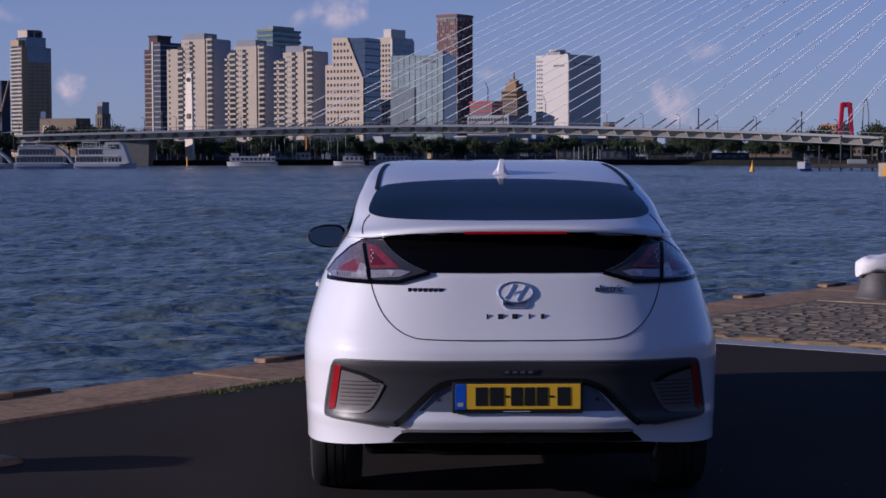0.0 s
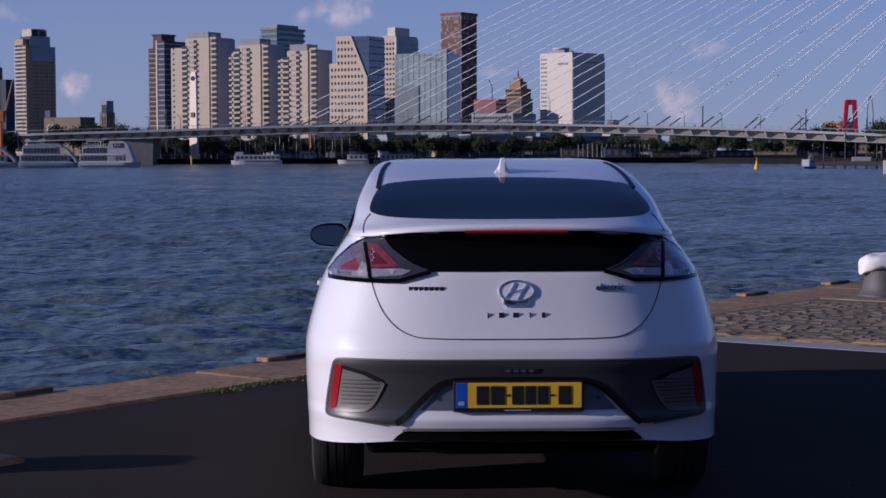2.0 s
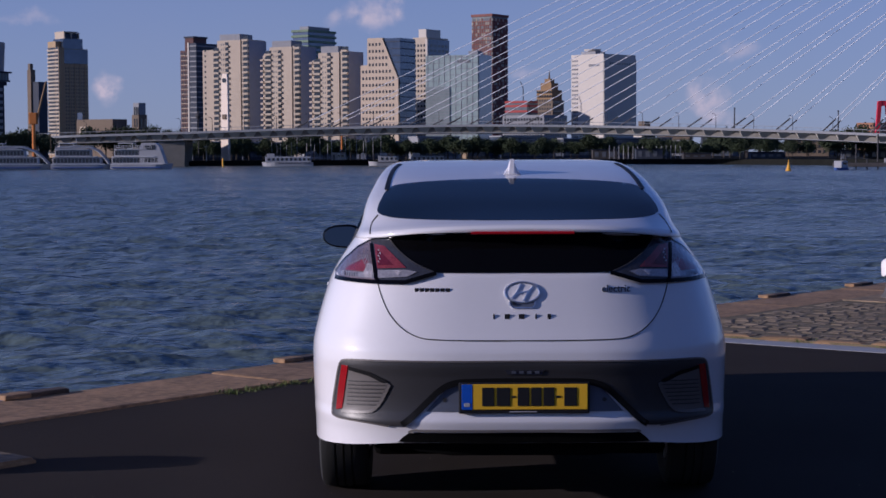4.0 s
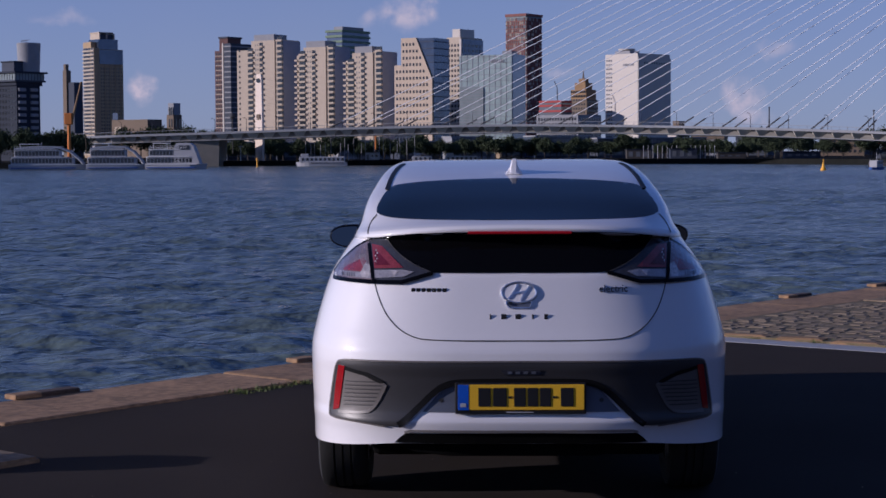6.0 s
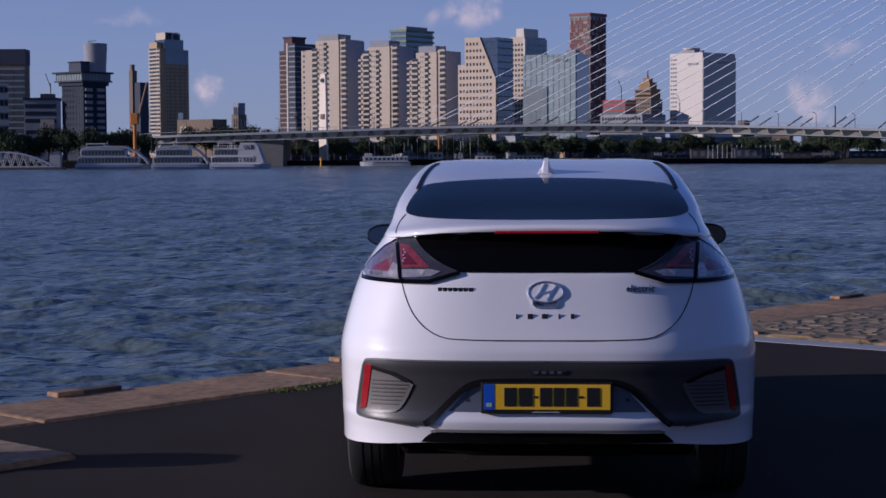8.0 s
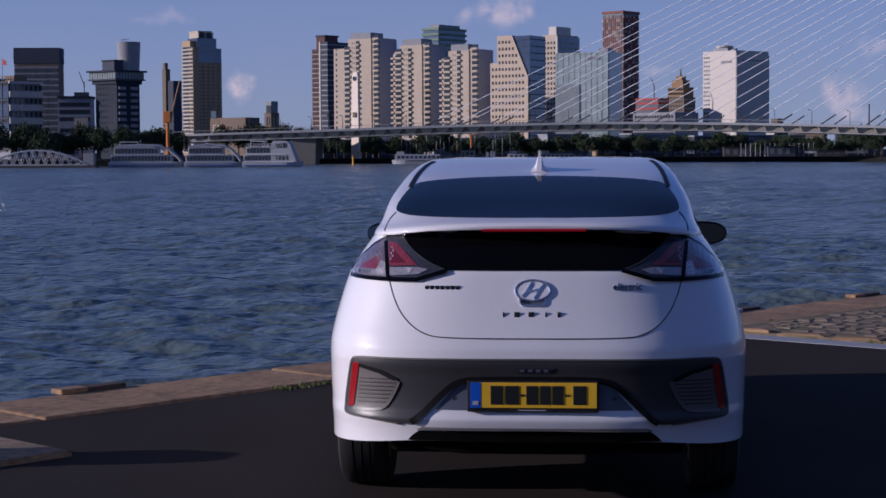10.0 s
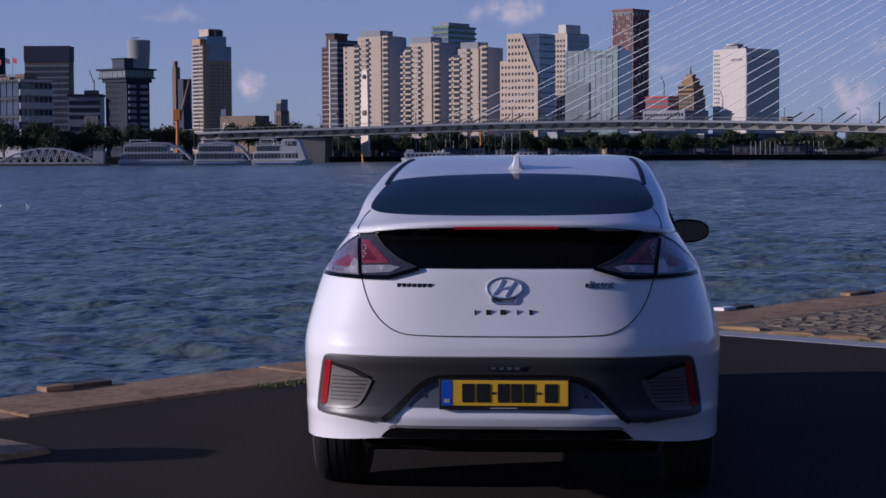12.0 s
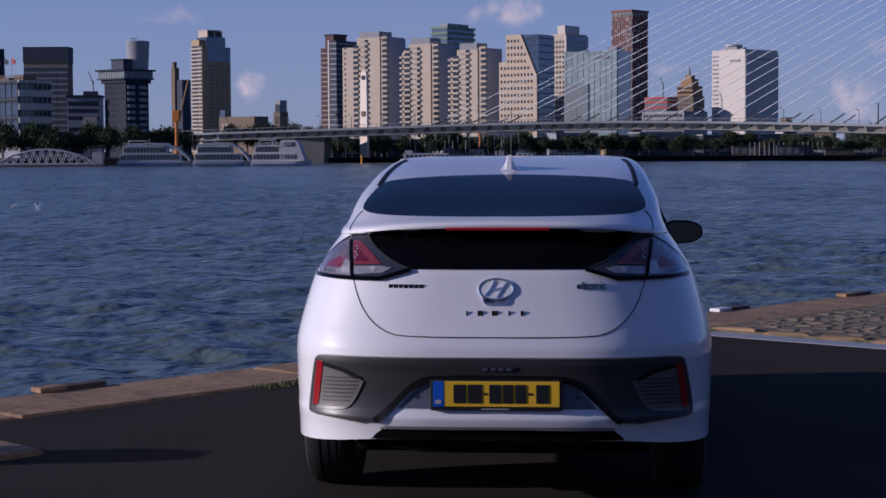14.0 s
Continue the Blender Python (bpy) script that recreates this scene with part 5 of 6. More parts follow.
def right_group():
    t = tower("apartment_building", 392.4, 1600, 35, "red brick block of flats far off", "building")
    block(t, "wall", -19, 0, 0, 34, 0, 28, F_ORANGE)
    stuff_part("window_grid", grid_front(-21, -1, 2, 27, 7, 7) + grid_side(1, 26, 2, 27, 7, 7), W_DARK, t)
    random.seed(11)
    mats = (F_SLATE, F_GREY, F_SLATE, F_BROWN, F_ORANGE, F_DARK)
    x = 120.0
    i = 0
    while x < 470:
        w = random.uniform(14, 38)
        h = random.uniform(5, 13)
        t = tower("apartment_building", x + w / 2, random.uniform(880, 1150), random.uniform(15, 40), "low building on the far bank", "building", "low houses along the far bank")
        block(t, "wall", -w * 0.75, 0, 0, 12, 0, h, mats[i % 6])
        block(t, "roof", -w * 0.75 - 0.4, 0.4, -0.4, 12.4, h, h + random.choice((0.8, 2.2)), (F_DARK, F_BROWN, F_GREY)[i % 3])
        stuff_part("window_grid", grid_front(-w * 0.73, -0.5, 1, h - 0.5, max(3, int(w / 3.5)), max(2, int(h / 3.2))), W_DARK, t)
        x += w * random.uniform(0.7, 1.05)
        i += 1


def waterfront_offices():
    """Low glazed buildings on the far quay, turned out of the sun."""
    # The first two are added dark blocks that hide the flats' bright feet.
    for x, y, w, h, turn, mt, label in ((-108, 748, 21, 7.4, 14, F_SLATE, "dark block added beside the white column to hide bright flats"), (-85, 756, 20, 7.0, 18, F_SLATE, "dark block added on the far quay to hide bright flats"), (-12, 770, 19, 9.4, 18, F_GREY, "low grey glazed office on the far quay"), (10, 790, 12, 8.0, 12, F_TAN, "small brown brick office on the far quay"), (25, 775, 26, 9.6, 20, F_BLUE, "low blue glass hall on the far quay"),
                                          (54, 800, 22, 8.6, 24, F_SLATE, "dark low hall on the far quay"), (-64, 800, 24, 8.2, 16, F_GREY, "low grey quay building behind the masts"), (-36, 790, 20, 7.6, 20, F_SLATE, "dark low quay building behind the trees"), (80, 830, 30, 9.0, 18, F_SLATE, "long dark hall behind the trees")):
        t = empty("quay_office", label, "office", "low offices along the far quay", at=pose(x, y, -1.6, 0, 0, turn))
        block(t, "wall", 0, w, 0, 14, 0, h, mt)
        block(t, "roof_edge", -0.4, w + 0.4, -0.4, 14.4, h, h + 0.6, F_GREY)
        stuff_part("window_banding", [(0.6, w - 0.6, -0.15, 0.2, 1.2 + 2.9 * k, 2.8 + 2.9 * k) for k in range(int(h / 2.9))], W_GREY, t)
        stuff_part("mullion_row", [(q, q + 0.2, -0.25, 0.1, 0.8, h - 0.3) for q in np.arange(0.6, w, 1.9)], F_SLATE, t)


waterfront_offices()
ochre_tower()
church()
red_glass_tower()
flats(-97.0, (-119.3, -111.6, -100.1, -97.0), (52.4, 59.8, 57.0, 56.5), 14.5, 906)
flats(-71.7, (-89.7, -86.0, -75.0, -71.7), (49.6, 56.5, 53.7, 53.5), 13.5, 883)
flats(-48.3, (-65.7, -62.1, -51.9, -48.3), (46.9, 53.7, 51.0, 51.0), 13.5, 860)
green_tower()
slanted_block()
slim_tower()
glass_block()
red_tower()
low_red_building()
dome_building()
white_tower()
left_group()
right_group()


# ---- the cable-stayed bridge ----
DECK_LINE = [(-215, 720, 5.6), (-178, 690, 7.2), (-154, 672, 8.3), (-101, 664, 9.5), (-48, 658, 11.0), (11.6, 650, 11.8), (56.8, 640, 11.0), (95.3, 620, 9.7), (131.4, 600, 8.0), (158.9, 580, 6.3), (230, 545, 2.5)]


def deck_at(x):
    xs, ys, zs = zip(*DECK_LINE)
    # a smooth line through the deck's points
    def smooth(vals):
        return sum(np.interp(x + d, xs, vals) for d in (-14, -7, 0, 7, 14)) / 5
    return float(smooth(ys)), float(smooth(zs))


def along_deck(bm, xs, dy0, dy1, z_lo, z_hi):
    rows = []
    for x in xs:
        y, z = deck_at(x)
        rows.append([bm.verts.new((x, y + a, z + b)) for a, b in ((dy0, z_lo), (dy1, z_lo), (dy1, z_hi), (dy0, z_hi))])
    for a, b in zip(rows, rows[1:]):
        for i in range(4):
            bm.faces.new((a[i], a[(i + 1) % 4], b[(i + 1) % 4], b[i]))
    bm.faces.new(rows[0][::-1])
    bm.faces.new(rows[-1])
    bmesh.ops.recalc_face_normals(bm, faces=bm.faces[:])
    return bm


def build_bridge():
    br = empty("bridge", "long cable-stayed bridge with pale steel deck and white stays", "bridge")
    xs = np.arange(-208, 226, 4.0)
    part("deck", along_deck(bmesh.new(), xs, 0, 30, -0.85, 0), DECK, br, "pale grey deck edge")
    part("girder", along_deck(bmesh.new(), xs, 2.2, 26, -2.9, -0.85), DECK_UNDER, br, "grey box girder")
    part("lower_flange", along_deck(bmesh.new(), xs, 1.2, 27, -3.15, -2.9), DECK, br)
    part("railing", along_deck(bmesh.new(), xs, 0.2, 0.35, 1.0, 1.15), DECK, br, "thin parapet rail")
    posts = []
    for x in np.arange(-206, 224, 2.5):
        y, z = deck_at(x)
        posts.append((x - 0.06, x + 0.06, y + 0.2, y + 0.35, z, z + 1.1))
    stuff_part("rail_post_row", posts, DECK, br)
    for x in np.arange(-200, 222, 6.0):
        y, z = deck_at(x)
        bm = bmesh.new()
        vs = [bm.verts.new((x + k * dx, y + dy, z + dz)) for k in (-1, 1) for dx, dy, dz in ((2.4, 0.3, -0.9), (2.4, 2.4, -0.9), (1.2, 2.0, -2.85))]
        bm.faces.new(vs[:3])
        bm.faces.new(vs[3:][::-1])
        for i in range(3):
            k = (i + 1) % 3
            bm.faces.new((vs[i], vs[3 + i], vs[3 + k], vs[k]))
        bmesh.ops.recalc_face_normals(bm, faces=bm.faces[:])
        part("bracket", bm, BRACKET, br)
    for k, x0 in enumerate((-104.0, 205.0)):
        y, z = deck_at(x0)
        bm = bmesh.new()
        lo = [bm.verts.new((x0 + dx, y + dy, WATER_Z - 1.5)) for dx, dy in ((-2, 4), (4, 4), (4, 24), (-2, 24))]
        hi = [bm.verts.new((x0 + dx, y + dy, z - 3.1)) for dx, dy in ((-6, 3), (4.5, 3), (4.5, 25), (-6, 25))]
        bm.faces.new(hi)
        bm.faces.new(lo[::-1])
        for i in range(4):
            bm.faces.new((lo[i], lo[(i + 1) % 4], hi[(i + 1) % 4], hi[i]))
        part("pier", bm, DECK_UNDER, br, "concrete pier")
    # pylon with stays
    y, z = deck_at(205)
    bm = bmesh.new()
    for dy in (2, 28):
        tube(bm, (205, y + dy, z - 3), (203, y + 15, 78), 2.4, 2.0, 12)
    tube(bm, (203, y + 15, 78), (212, y + 15, 136), 2.6, 1.6, 12)
    part("pylon", bm, STAY, br, "white steel pylon")
    for i in range(15):
        f = i / 14
        x = -56.8 + (144.1 + 56.8) * f
        yd, zd = deck_at(x)
        top = Vector((207.7 - 8.8 * f, y + 15, 132.3 - 56.4 * f))
        for dy, dx in ((0.6, 0), (27, 8.0)):
            foot = Vector((x + dx, yd + dy, zd))
            d = (top - foot).normalized()
            part("stay", tube(bmesh.new(), foot + d * 6, top, 0.12, seg=6), STAY, br, "white stay cable")
            part("stay_socket", tube(bmesh.new(), foot, foot + d * 6.2, 0.26, seg=6), IRON_DARK, br)
    return br


build_bridge()


def street_lamp():
    lamp = empty("street_lamp", "slim dark street lamp on the bridge deck", "street lamp", "lamps along the bridge")
    part("pole", tube(bmesh.new(), (0, 0, 0), (0, 0, 4.6), 0.12, 0.08), IRON_DARK, lamp)
    bm = tube(bmesh.new(), (0, 0, 4.5), (-0.7, 0, 5.1), 0.07)
    part("arm", bm, IRON_DARK, lamp)
    part("head", box(bmesh.new(), -1.3, -0.6, -0.15, 0.15, 5.0, 5.2, 0.04), IRON_DARK, lamp)
    return lamp


lamp0 = street_lamp()
for i in range(27):
    x = -150 + i * 12.3
    y, z = deck_at(x)
    at = pose(x, y + 1.2, z)
    if i == 0:
        lamp0.matrix_world = at
    else:
        copy_thing(lamp0, at)


# ---- on the quay ----
EDGE_TURN = math.degrees(math.atan2(EDGE_DIR.y, EDGE_DIR.x))


def bollard_mesh():
    """The turned iron body of a mooring bollard."""
    bm = bmesh.new()
    prof = [(0.0, 0.0), (0.29, 0.0), (0.29, 0.02), (0.262, 0.05), (0.240, 0.12), (0.225, 0.20), (0.220, 0.26), (0.225, 0.30), (0.0, 0.31)]
    seg = 32
    rings = [[bm.verts.new((max(r, 1e-3) * math.cos(2 * math.pi * i / seg), max(r, 1e-3) * math.sin(2 * math.pi * i / seg), z)) for i in range(seg)] for r, z in prof]
    for a, b in zip(rings, rings[1:]):
        for i in range(seg):
            bm.faces.new((a[i], a[(i + 1) % seg], b[(i + 1) % seg], b[i]))
    bmesh.ops.recalc_face_normals(bm, faces=bm.faces[:])
    return bm


def bollard_cap():
    """A rounded head that overhangs and droops to one side."""
    bm = bmesh.new()
    bmesh.ops.create_uvsphere(bm, u_segments=28, v_segments=16, radius=1)
    for v in bm.verts:
        x, y, z = v.co
        droop = -0.075 * max(0, -x) ** 2 * (1.5 if z < 0 else 0.35) + 0.014 * math.sin(5 * x + 2 * y) * max(0, z) + 0.008 * math.sin(9 * x - 4 * y)
        v.co = Vector((math.copysign(abs(x) ** 0.75, x) * 0.29, math.copysign(abs(y) ** 0.85, y) * 0.22, 0.395 + math.copysign(abs(z) ** 0.75, z) * 0.105 + droop))
    return bm


def bollard(s, d, label):
    x, y = quay(s, d)
    b = empty("bollard", label, "bollard", "mooring bollards on the quay", at=pose(x, y, 0.03) @ Matrix.Scale(0.88, 4))
    part("post", bollard_mesh(), BOLLARD_GREY, b, "dark grey iron post", smooth=True)
    part("head", bollard_cap(), BOLLARD_WHITE, b, "white painted head", smooth=True)
    bm = bmesh.new()
    sheet(bm, [quay(s - 0.62, 0.785), quay(s + 1.05, 0.785), quay(s + 1.05, 1.895), quay(s - 0.62, 1.895)], -0.05, 0.03)
    bmesh.ops.bevel(bm, geom=[e for e in bm.edges if abs(e.verts[0].co.z - 0.03) < 1e-4 and abs(e.verts[1].co.z - 0.03) < 1e-4], offset=0.012, segments=2, affect="EDGES")
    thing("plinth", bm, CONCRETE, "worn concrete plinth under a mooring bollard", "plinth", "bollard plinths")


bollard(10.54, 1.20, "iron mooring bollard with a white painted head, beside the setts")
bollard(-1.88, 1.135, "iron mooring bollard with a white painted head, beside the asphalt")


def edge_block(s, pale):
    x, y = quay(s, -0.03)
    b = empty("edge_block", "low stone and timber block lying on the quay edge", "edge block", "blocks along the quay edge", at=pose(x, y, 0.010, 0, 0, EDGE_TURN))
    bm = box(bmesh.new(), 0, 0.20, -0.07, 0.05, 0, 0.034, 0.010)
    part("stone", bm, BOLLARD_WHITE if pale else COPING, b, "pale stone piece" if pale else "")
    bm = box(bmesh.new(), 0.20, 0.50, -0.06, 0.05, 0, 0.030, 0.007)
    part("timber", bm, TIMBER, b, "dark timber piece")


for s, pale in ((-1.95, False), (0.36, False), (2.78, False), (5.1, False), (7.60, True), (9.78, False), (11.7, False)):
    edge_block(s, pale)


def grass_tufts(name, spots, label):
    """Blades of grass in a joint."""
    rng = random.Random(4)
    bm = bmesh.new()
    for x, y, r, count, h in spots:
        for _ in range(count):
            a, q = rng.uniform(0, 6.28), r * rng.random() ** 0.5
            px, py = x + q * math.cos(a), y + q * math.sin(a)
            hh, w = h * rng.uniform(0.4, 1.1), 0.003
            t, l = rng.uniform(0, 6.28), rng.uniform(0.2, 0.8) * hh
            dx, dy = math.cos(t), math.sin(t)
            v = [bm.verts.new(p) for p in ((px - dy * w, py + dx * w, 0), (px + dy * w, py - dx * w, 0), (px + dx * l * 0.4 + dy * w, py + dy * l * 0.4 - dx * w, hh * 0.65), (px + dx * l, py + dy * l, hh))]
            bm.faces.new(v[:3])
            bm.faces.new((v[0], v[2], v[3]))
    return thing(name, bm, GRASS, label, "grass", kind="stuff")


rng = random.Random(8)
line = [quay(1.45 + 0.036 * i, 0.80 + rng.uniform(-0.03, 0.06)) for i in range(30)]
grass_tufts("grass", [(x, y, 0.05, rng.choice((4, 10, 26)), rng.uniform(0.014, 0.034)) for x, y in line], "green grass growing along the coping joint")
spots = []
for i in range(70):
    p = SETT_AT + SETT_DIR * rng.uniform(-1.5, 4.5) + SETT_OUT * rng.choice((0.0, 0.02, 0.15, 0.5, 1.0))
    spots.append((p.x, p.y, rng.uniform(0.03, 0.08), rng.choice((8, 16, 28)), rng.uniform(0.018, 0.04)))
grass_tufts("weeds", spots, "weeds in the joints of the setts")


# ---- out on the water and along the far bank ----
def hull(bm, length, beam, h, rake):
    """A ship's hull along x, bow to +x, keel below the water."""
    rows = []
    for i in range(13):
        f = i / 12
        w = beam / 2 * (1 - max(0, (f - 0.72) / 0.28) ** 2 * 0.92) * (0.9 + 0.1 * min(1, f * 6))
        x = -length / 2 + length * f
        sheer = h * (1 + 0.25 * max(0, f - 0.6) ** 1.5)
        rows.append([bm.verts.new(p) for p in ((x, -w, sheer), (x - rake * f * 0.6, -w * 0.8, -0.8), (x - rake * f * 0.6, w * 0.8, -0.8), (x, w, sheer))])
    for a, b in zip(rows, rows[1:]):
        for i in range(4):
            bm.faces.new((a[i], a[(i + 1) % 4], b[(i + 1) % 4], b[i]))
    bm.faces.new(rows[0][::-1])
    bm.faces.new(rows[-1])
    bmesh.ops.recalc_face_normals(bm, faces=bm.faces[:])
    return bm


def party_ship(x, y, length, turn, top, label, style):
    b = empty("passenger_ship", label, "ship", "passenger ships moored under the bridge", at=pose(x, y, WATER_Z, 0, 0, turn))
    L, bw = length, 5.2
    part("hull", hull(bmesh.new(), L, bw, 1.5, 1.2), SHIP_WHITE, b, "white hull")
    decks = 2
    for k in range(decks):
        z0 = 1.5 + k * 2.4
        x0, x1 = -L * (0.47 - 0.04 * k), L * (0.30 - 0.16 * k)
        part("cabin", box(bmesh.new(), x0, x1, -bw / 2 + 0.3 + 0.2 * k, bw / 2 - 0.3 - 0.2 * k, z0, z0 + 2.2, 0.15), SHIP_WHITE, b)
        n = max(4, int((x1 - x0) / 1.1))
        for i in range(n):
            wx = x0 + 0.35 + i * (x1 - x0 - 0.6) / n
            part("window", box(bmesh.new(), wx, wx + (x1 - x0) / n * 0.78, -bw / 2 + 0.2 + 0.2 * k, -bw / 2 + 0.36 + 0.2 * k, z0 + 0.45, z0 + 1.85), W_DARK, b)
    part("boot_stripe", box(bmesh.new(), -L * 0.47, L * 0.33, -bw / 2 - 0.02, bw / 2 + 0.02, 0.15, 0.5), FERRY_BLUE, b, "blue waterline stripe")
    for k in range(decks + 1):
        part("deck_edge", box(bmesh.new(), -L * (0.49 - 0.03 * k), L * (0.36 - 0.13 * k), -bw / 2 - 0.05, bw / 2 + 0.05, 1.42 + k * 2.4 - 0.1, 1.42 + k * 2.4 + 0.12), SHIP_BRIGHT, b, "white deck edge")
    rail = [(-L * 0.42 + i * L * 0.6 / 16, -L * 0.42 + i * L * 0.6 / 16 + 0.08, -bw / 2, -bw / 2 + 0.08, 6.3, 7.3) for i in range(17)] + [(-L * 0.42, L * 0.18, -bw / 2, -bw / 2 + 0.08, z, z + 0.07) for z in (6.75, 7.3)]
    stuff_part("railing", rail, SHIP_BRIGHT, b)
    part("awning", box(bmesh.new(), -L * 0.36, -L * 0.12, -bw / 2 + 0.4, bw / 2 - 0.4, 8.0, 8.25, 0.08), SHIP_BRIGHT, b, "white canopy")
    for px in (-L * 0.35, -L * 0.13):
        part("canopy_post", tube(bmesh.new(), (px, -bw / 2 + 0.6, 6.3), (px, -bw / 2 + 0.6, 8.1), 0.09, seg=6), SHIP_BRIGHT, b)
    bm = bmesh.new()
    if style == 0:
        # curved roof arch down to the bow
        pts = [(-L * 0.4, 6.6), (-L * 0.1, 7.2), (L * 0.12, 6.9), (L * 0.26, 5.6), (L * 0.36, 3.4), (L * 0.42, 1.6)]
        for (xa, za), (xb, zb) in zip(pts, pts[1:]):
            for yy in (-bw / 2 + 0.3, bw / 2 - 0.3):
                part("roof_arch", tube(bmesh.new(), (xa, yy, za), (xb, yy, zb), 0.32, seg=6), SHIP_WHITE, b)
        box(bm, -L * 0.42, L * 0.05, -bw / 2, bw / 2, 6.45, 6.75, 0.08)
    else:
        # tall raked wheelhouse with a sloping front
        vs = [bm.verts.new((xx, yy, zz)) for yy in (-bw / 2 + 0.2, bw / 2 - 0.2) for xx, zz in ((-L * 0.02, 1.5), (L * 0.40, 1.5), (L * 0.30, top - 1.0), (L * 0.24, top), (L * 0.02, top), (-L * 0.02, top - 2))]
        bm.faces.new(vs[:6])
        bm.faces.new(vs[6:][::-1])
        for i in range(6):
            j = (i + 1) % 6
            bm.faces.new((vs[i], vs[6 + i], vs[6 + j], vs[j]))
        bmesh.ops.recalc_face_normals(bm, faces=bm.faces[:])
    part("superstructure", bm, SHIP_WHITE, b)
    if style:
        part("bridge_window", box(bmesh.new(), L * 0.06, L * 0.24, -bw / 2 + 0.08, -bw / 2 + 0.3, top - 2.2, top - 0.7, 0.05), W_DARK, b)
    bm = bmesh.new()
    tube(bm, (-L * 0.1, 0, 6.0), (-L * 0.1, 0, top + 1.2), 0.08)
    part("mast", bm, SHIP_WHITE, b)


party_ship(-140, 566, 26, 6, 7.6, "white two-deck passenger ship with dark windows", 0)
party_ship(-116.5, 560, 20, 4, 8.6, "white passenger ship with an arched roof", 0)
party_ship(-97.5, 560, 20, -3, 8.2, "white passenger ship with a raked wheelhouse", 1)


def river_barge(x, y, length, turn, label, cabin=0.5):
    b = empty("river_boat", label, "boat", at=pose(x, y, WATER_Z, 0, 0, turn))
    part("hull", hull(bmesh.new(), length, 4.2, 1.3, 0.8), SHIP_WHITE, b, "white hull")
    x0, x1 = -length * 0.46, length * (cabin - 0.42)
    part("cabin", box(bmesh.new(), x0, x1, -1.7, 1.7, 1.3, 3.4, 0.12), SHIP_WHITE, b)
    n = max(3, int((x1 - x0) / 1.6))
    for i in range(n):
        wx = x0 + 0.4 + i * (x1 - x0 - 0.6) / n
        for side in (-1.69, 1.69):
            part("window", box(bmesh.new(), wx, wx + 0.9, side - 0.09, side + 0.09, 1.9, 2.9), W_DARK, b)
    part("hull_stripe", box(bmesh.new(), -length * 0.45, length * 0.2, -2.16, 2.16, 0.95, 1.15), QUAY_DARK, b)
    if length > 10:
        part("wheelhouse", box(bmesh.new(), x1 - 3.4, x1 - 0.6, -1.2, 1.2, 3.4, 4.5, 0.1), SHIP_WHITE, b)
    part("mast", tube(bmesh.new(), (x1 - 4.5, 0, 3.4), (x1 - 4.5, 0, 7.5), 0.07), IRON_DARK, b)


river_barge(-58.8, 650, 19, 182, "long white river boat moored at the far quay", 0.85)
river_barge(-23.5, 668, 12, 180, "small white boat with an open deck", 0.6)
river_barge(-8, 672, 16, 180, "pale low boat under a canopy", 0.75)


def ferry(x, y):
    b = empty("ferry", "small ferry boat with a blue hull and white cabin", "boat", at=pose(x, y, WATER_Z, 0, 0, 238))
    part("hull", hull(bmesh.new(), 6.0, 2.6, 0.5, 0.5), FERRY_BLUE, b, "blue hull")
    part("cabin", box(bmesh.new(), -2.6, 1.9, -1.0, 1.0, 0.5, 2.1, 0.12), SHIP_WHITE, b)
    part("roof", box(bmesh.new(), -2.5, 1.4, -1.15, 1.15, 2.1, 2.25, 0.05), SHIP_WHITE, b)
    for i in range(4):
        for yy in (-1.03, 0.95):
            part("window", box(bmesh.new(), -2.1 + 0.8 * i, -1.5 + 0.8 * i, yy, yy + 0.08, 1.3, 1.85), W_DARK, b)
    part("mast", tube(bmesh.new(), (-0.5, 0, 2.2), (-0.5, 0, 4.2), 0.05), SHIP_WHITE, b)


ferry(99.2, 437)


def buoy(x, y):
    b = empty("buoy", "yellow conical navigation buoy floating on the river", "buoy", at=pose(x, y, WATER_Z))
    bm = bmesh.new()
    prof = [(0.7, -0.4), (0.75, 0.15), (0.55, 0.35), (0.2, 1.7), (0.16, 2.0)]
    rings = [[bm.verts.new((r * math.cos(i * math.pi / 8), r * math.sin(i * math.pi / 8), z)) for i in range(16)] for r, z in prof]
    for a, c in zip(rings, rings[1:]):
        for i in range(16):
            bm.faces.new((a[i], a[(i + 1) % 16], c[(i + 1) % 16], c[i]))
    bm.faces.new(rings[-1])
    part("float", bm, BUOY_YELLOW, b)
    part("top_mark", tube(bmesh.new(), (0, 0, 1.9), (0, 0, 2.7), 0.09), BUOY_YELLOW, b)


buoy(84.2, 427)


def dolphin(x, y):
    b = empty("mooring_dolphin", "pale concrete mooring dolphin with yellow painted corner", "dolphin", at=pose(x, y, WATER_Z, 0, 0, -25))
    part("body", box(bmesh.new(), 0, 5, 0, 3, -1.5, 2.6, 0.1), F_WHITE, b)
    part("yellow_band", box(bmesh.new(), 0.9, 2.2, -0.06, 0.4, 0.1, 2.0), BUOY_YELLOW, b)


dolphin(91.2, 336)


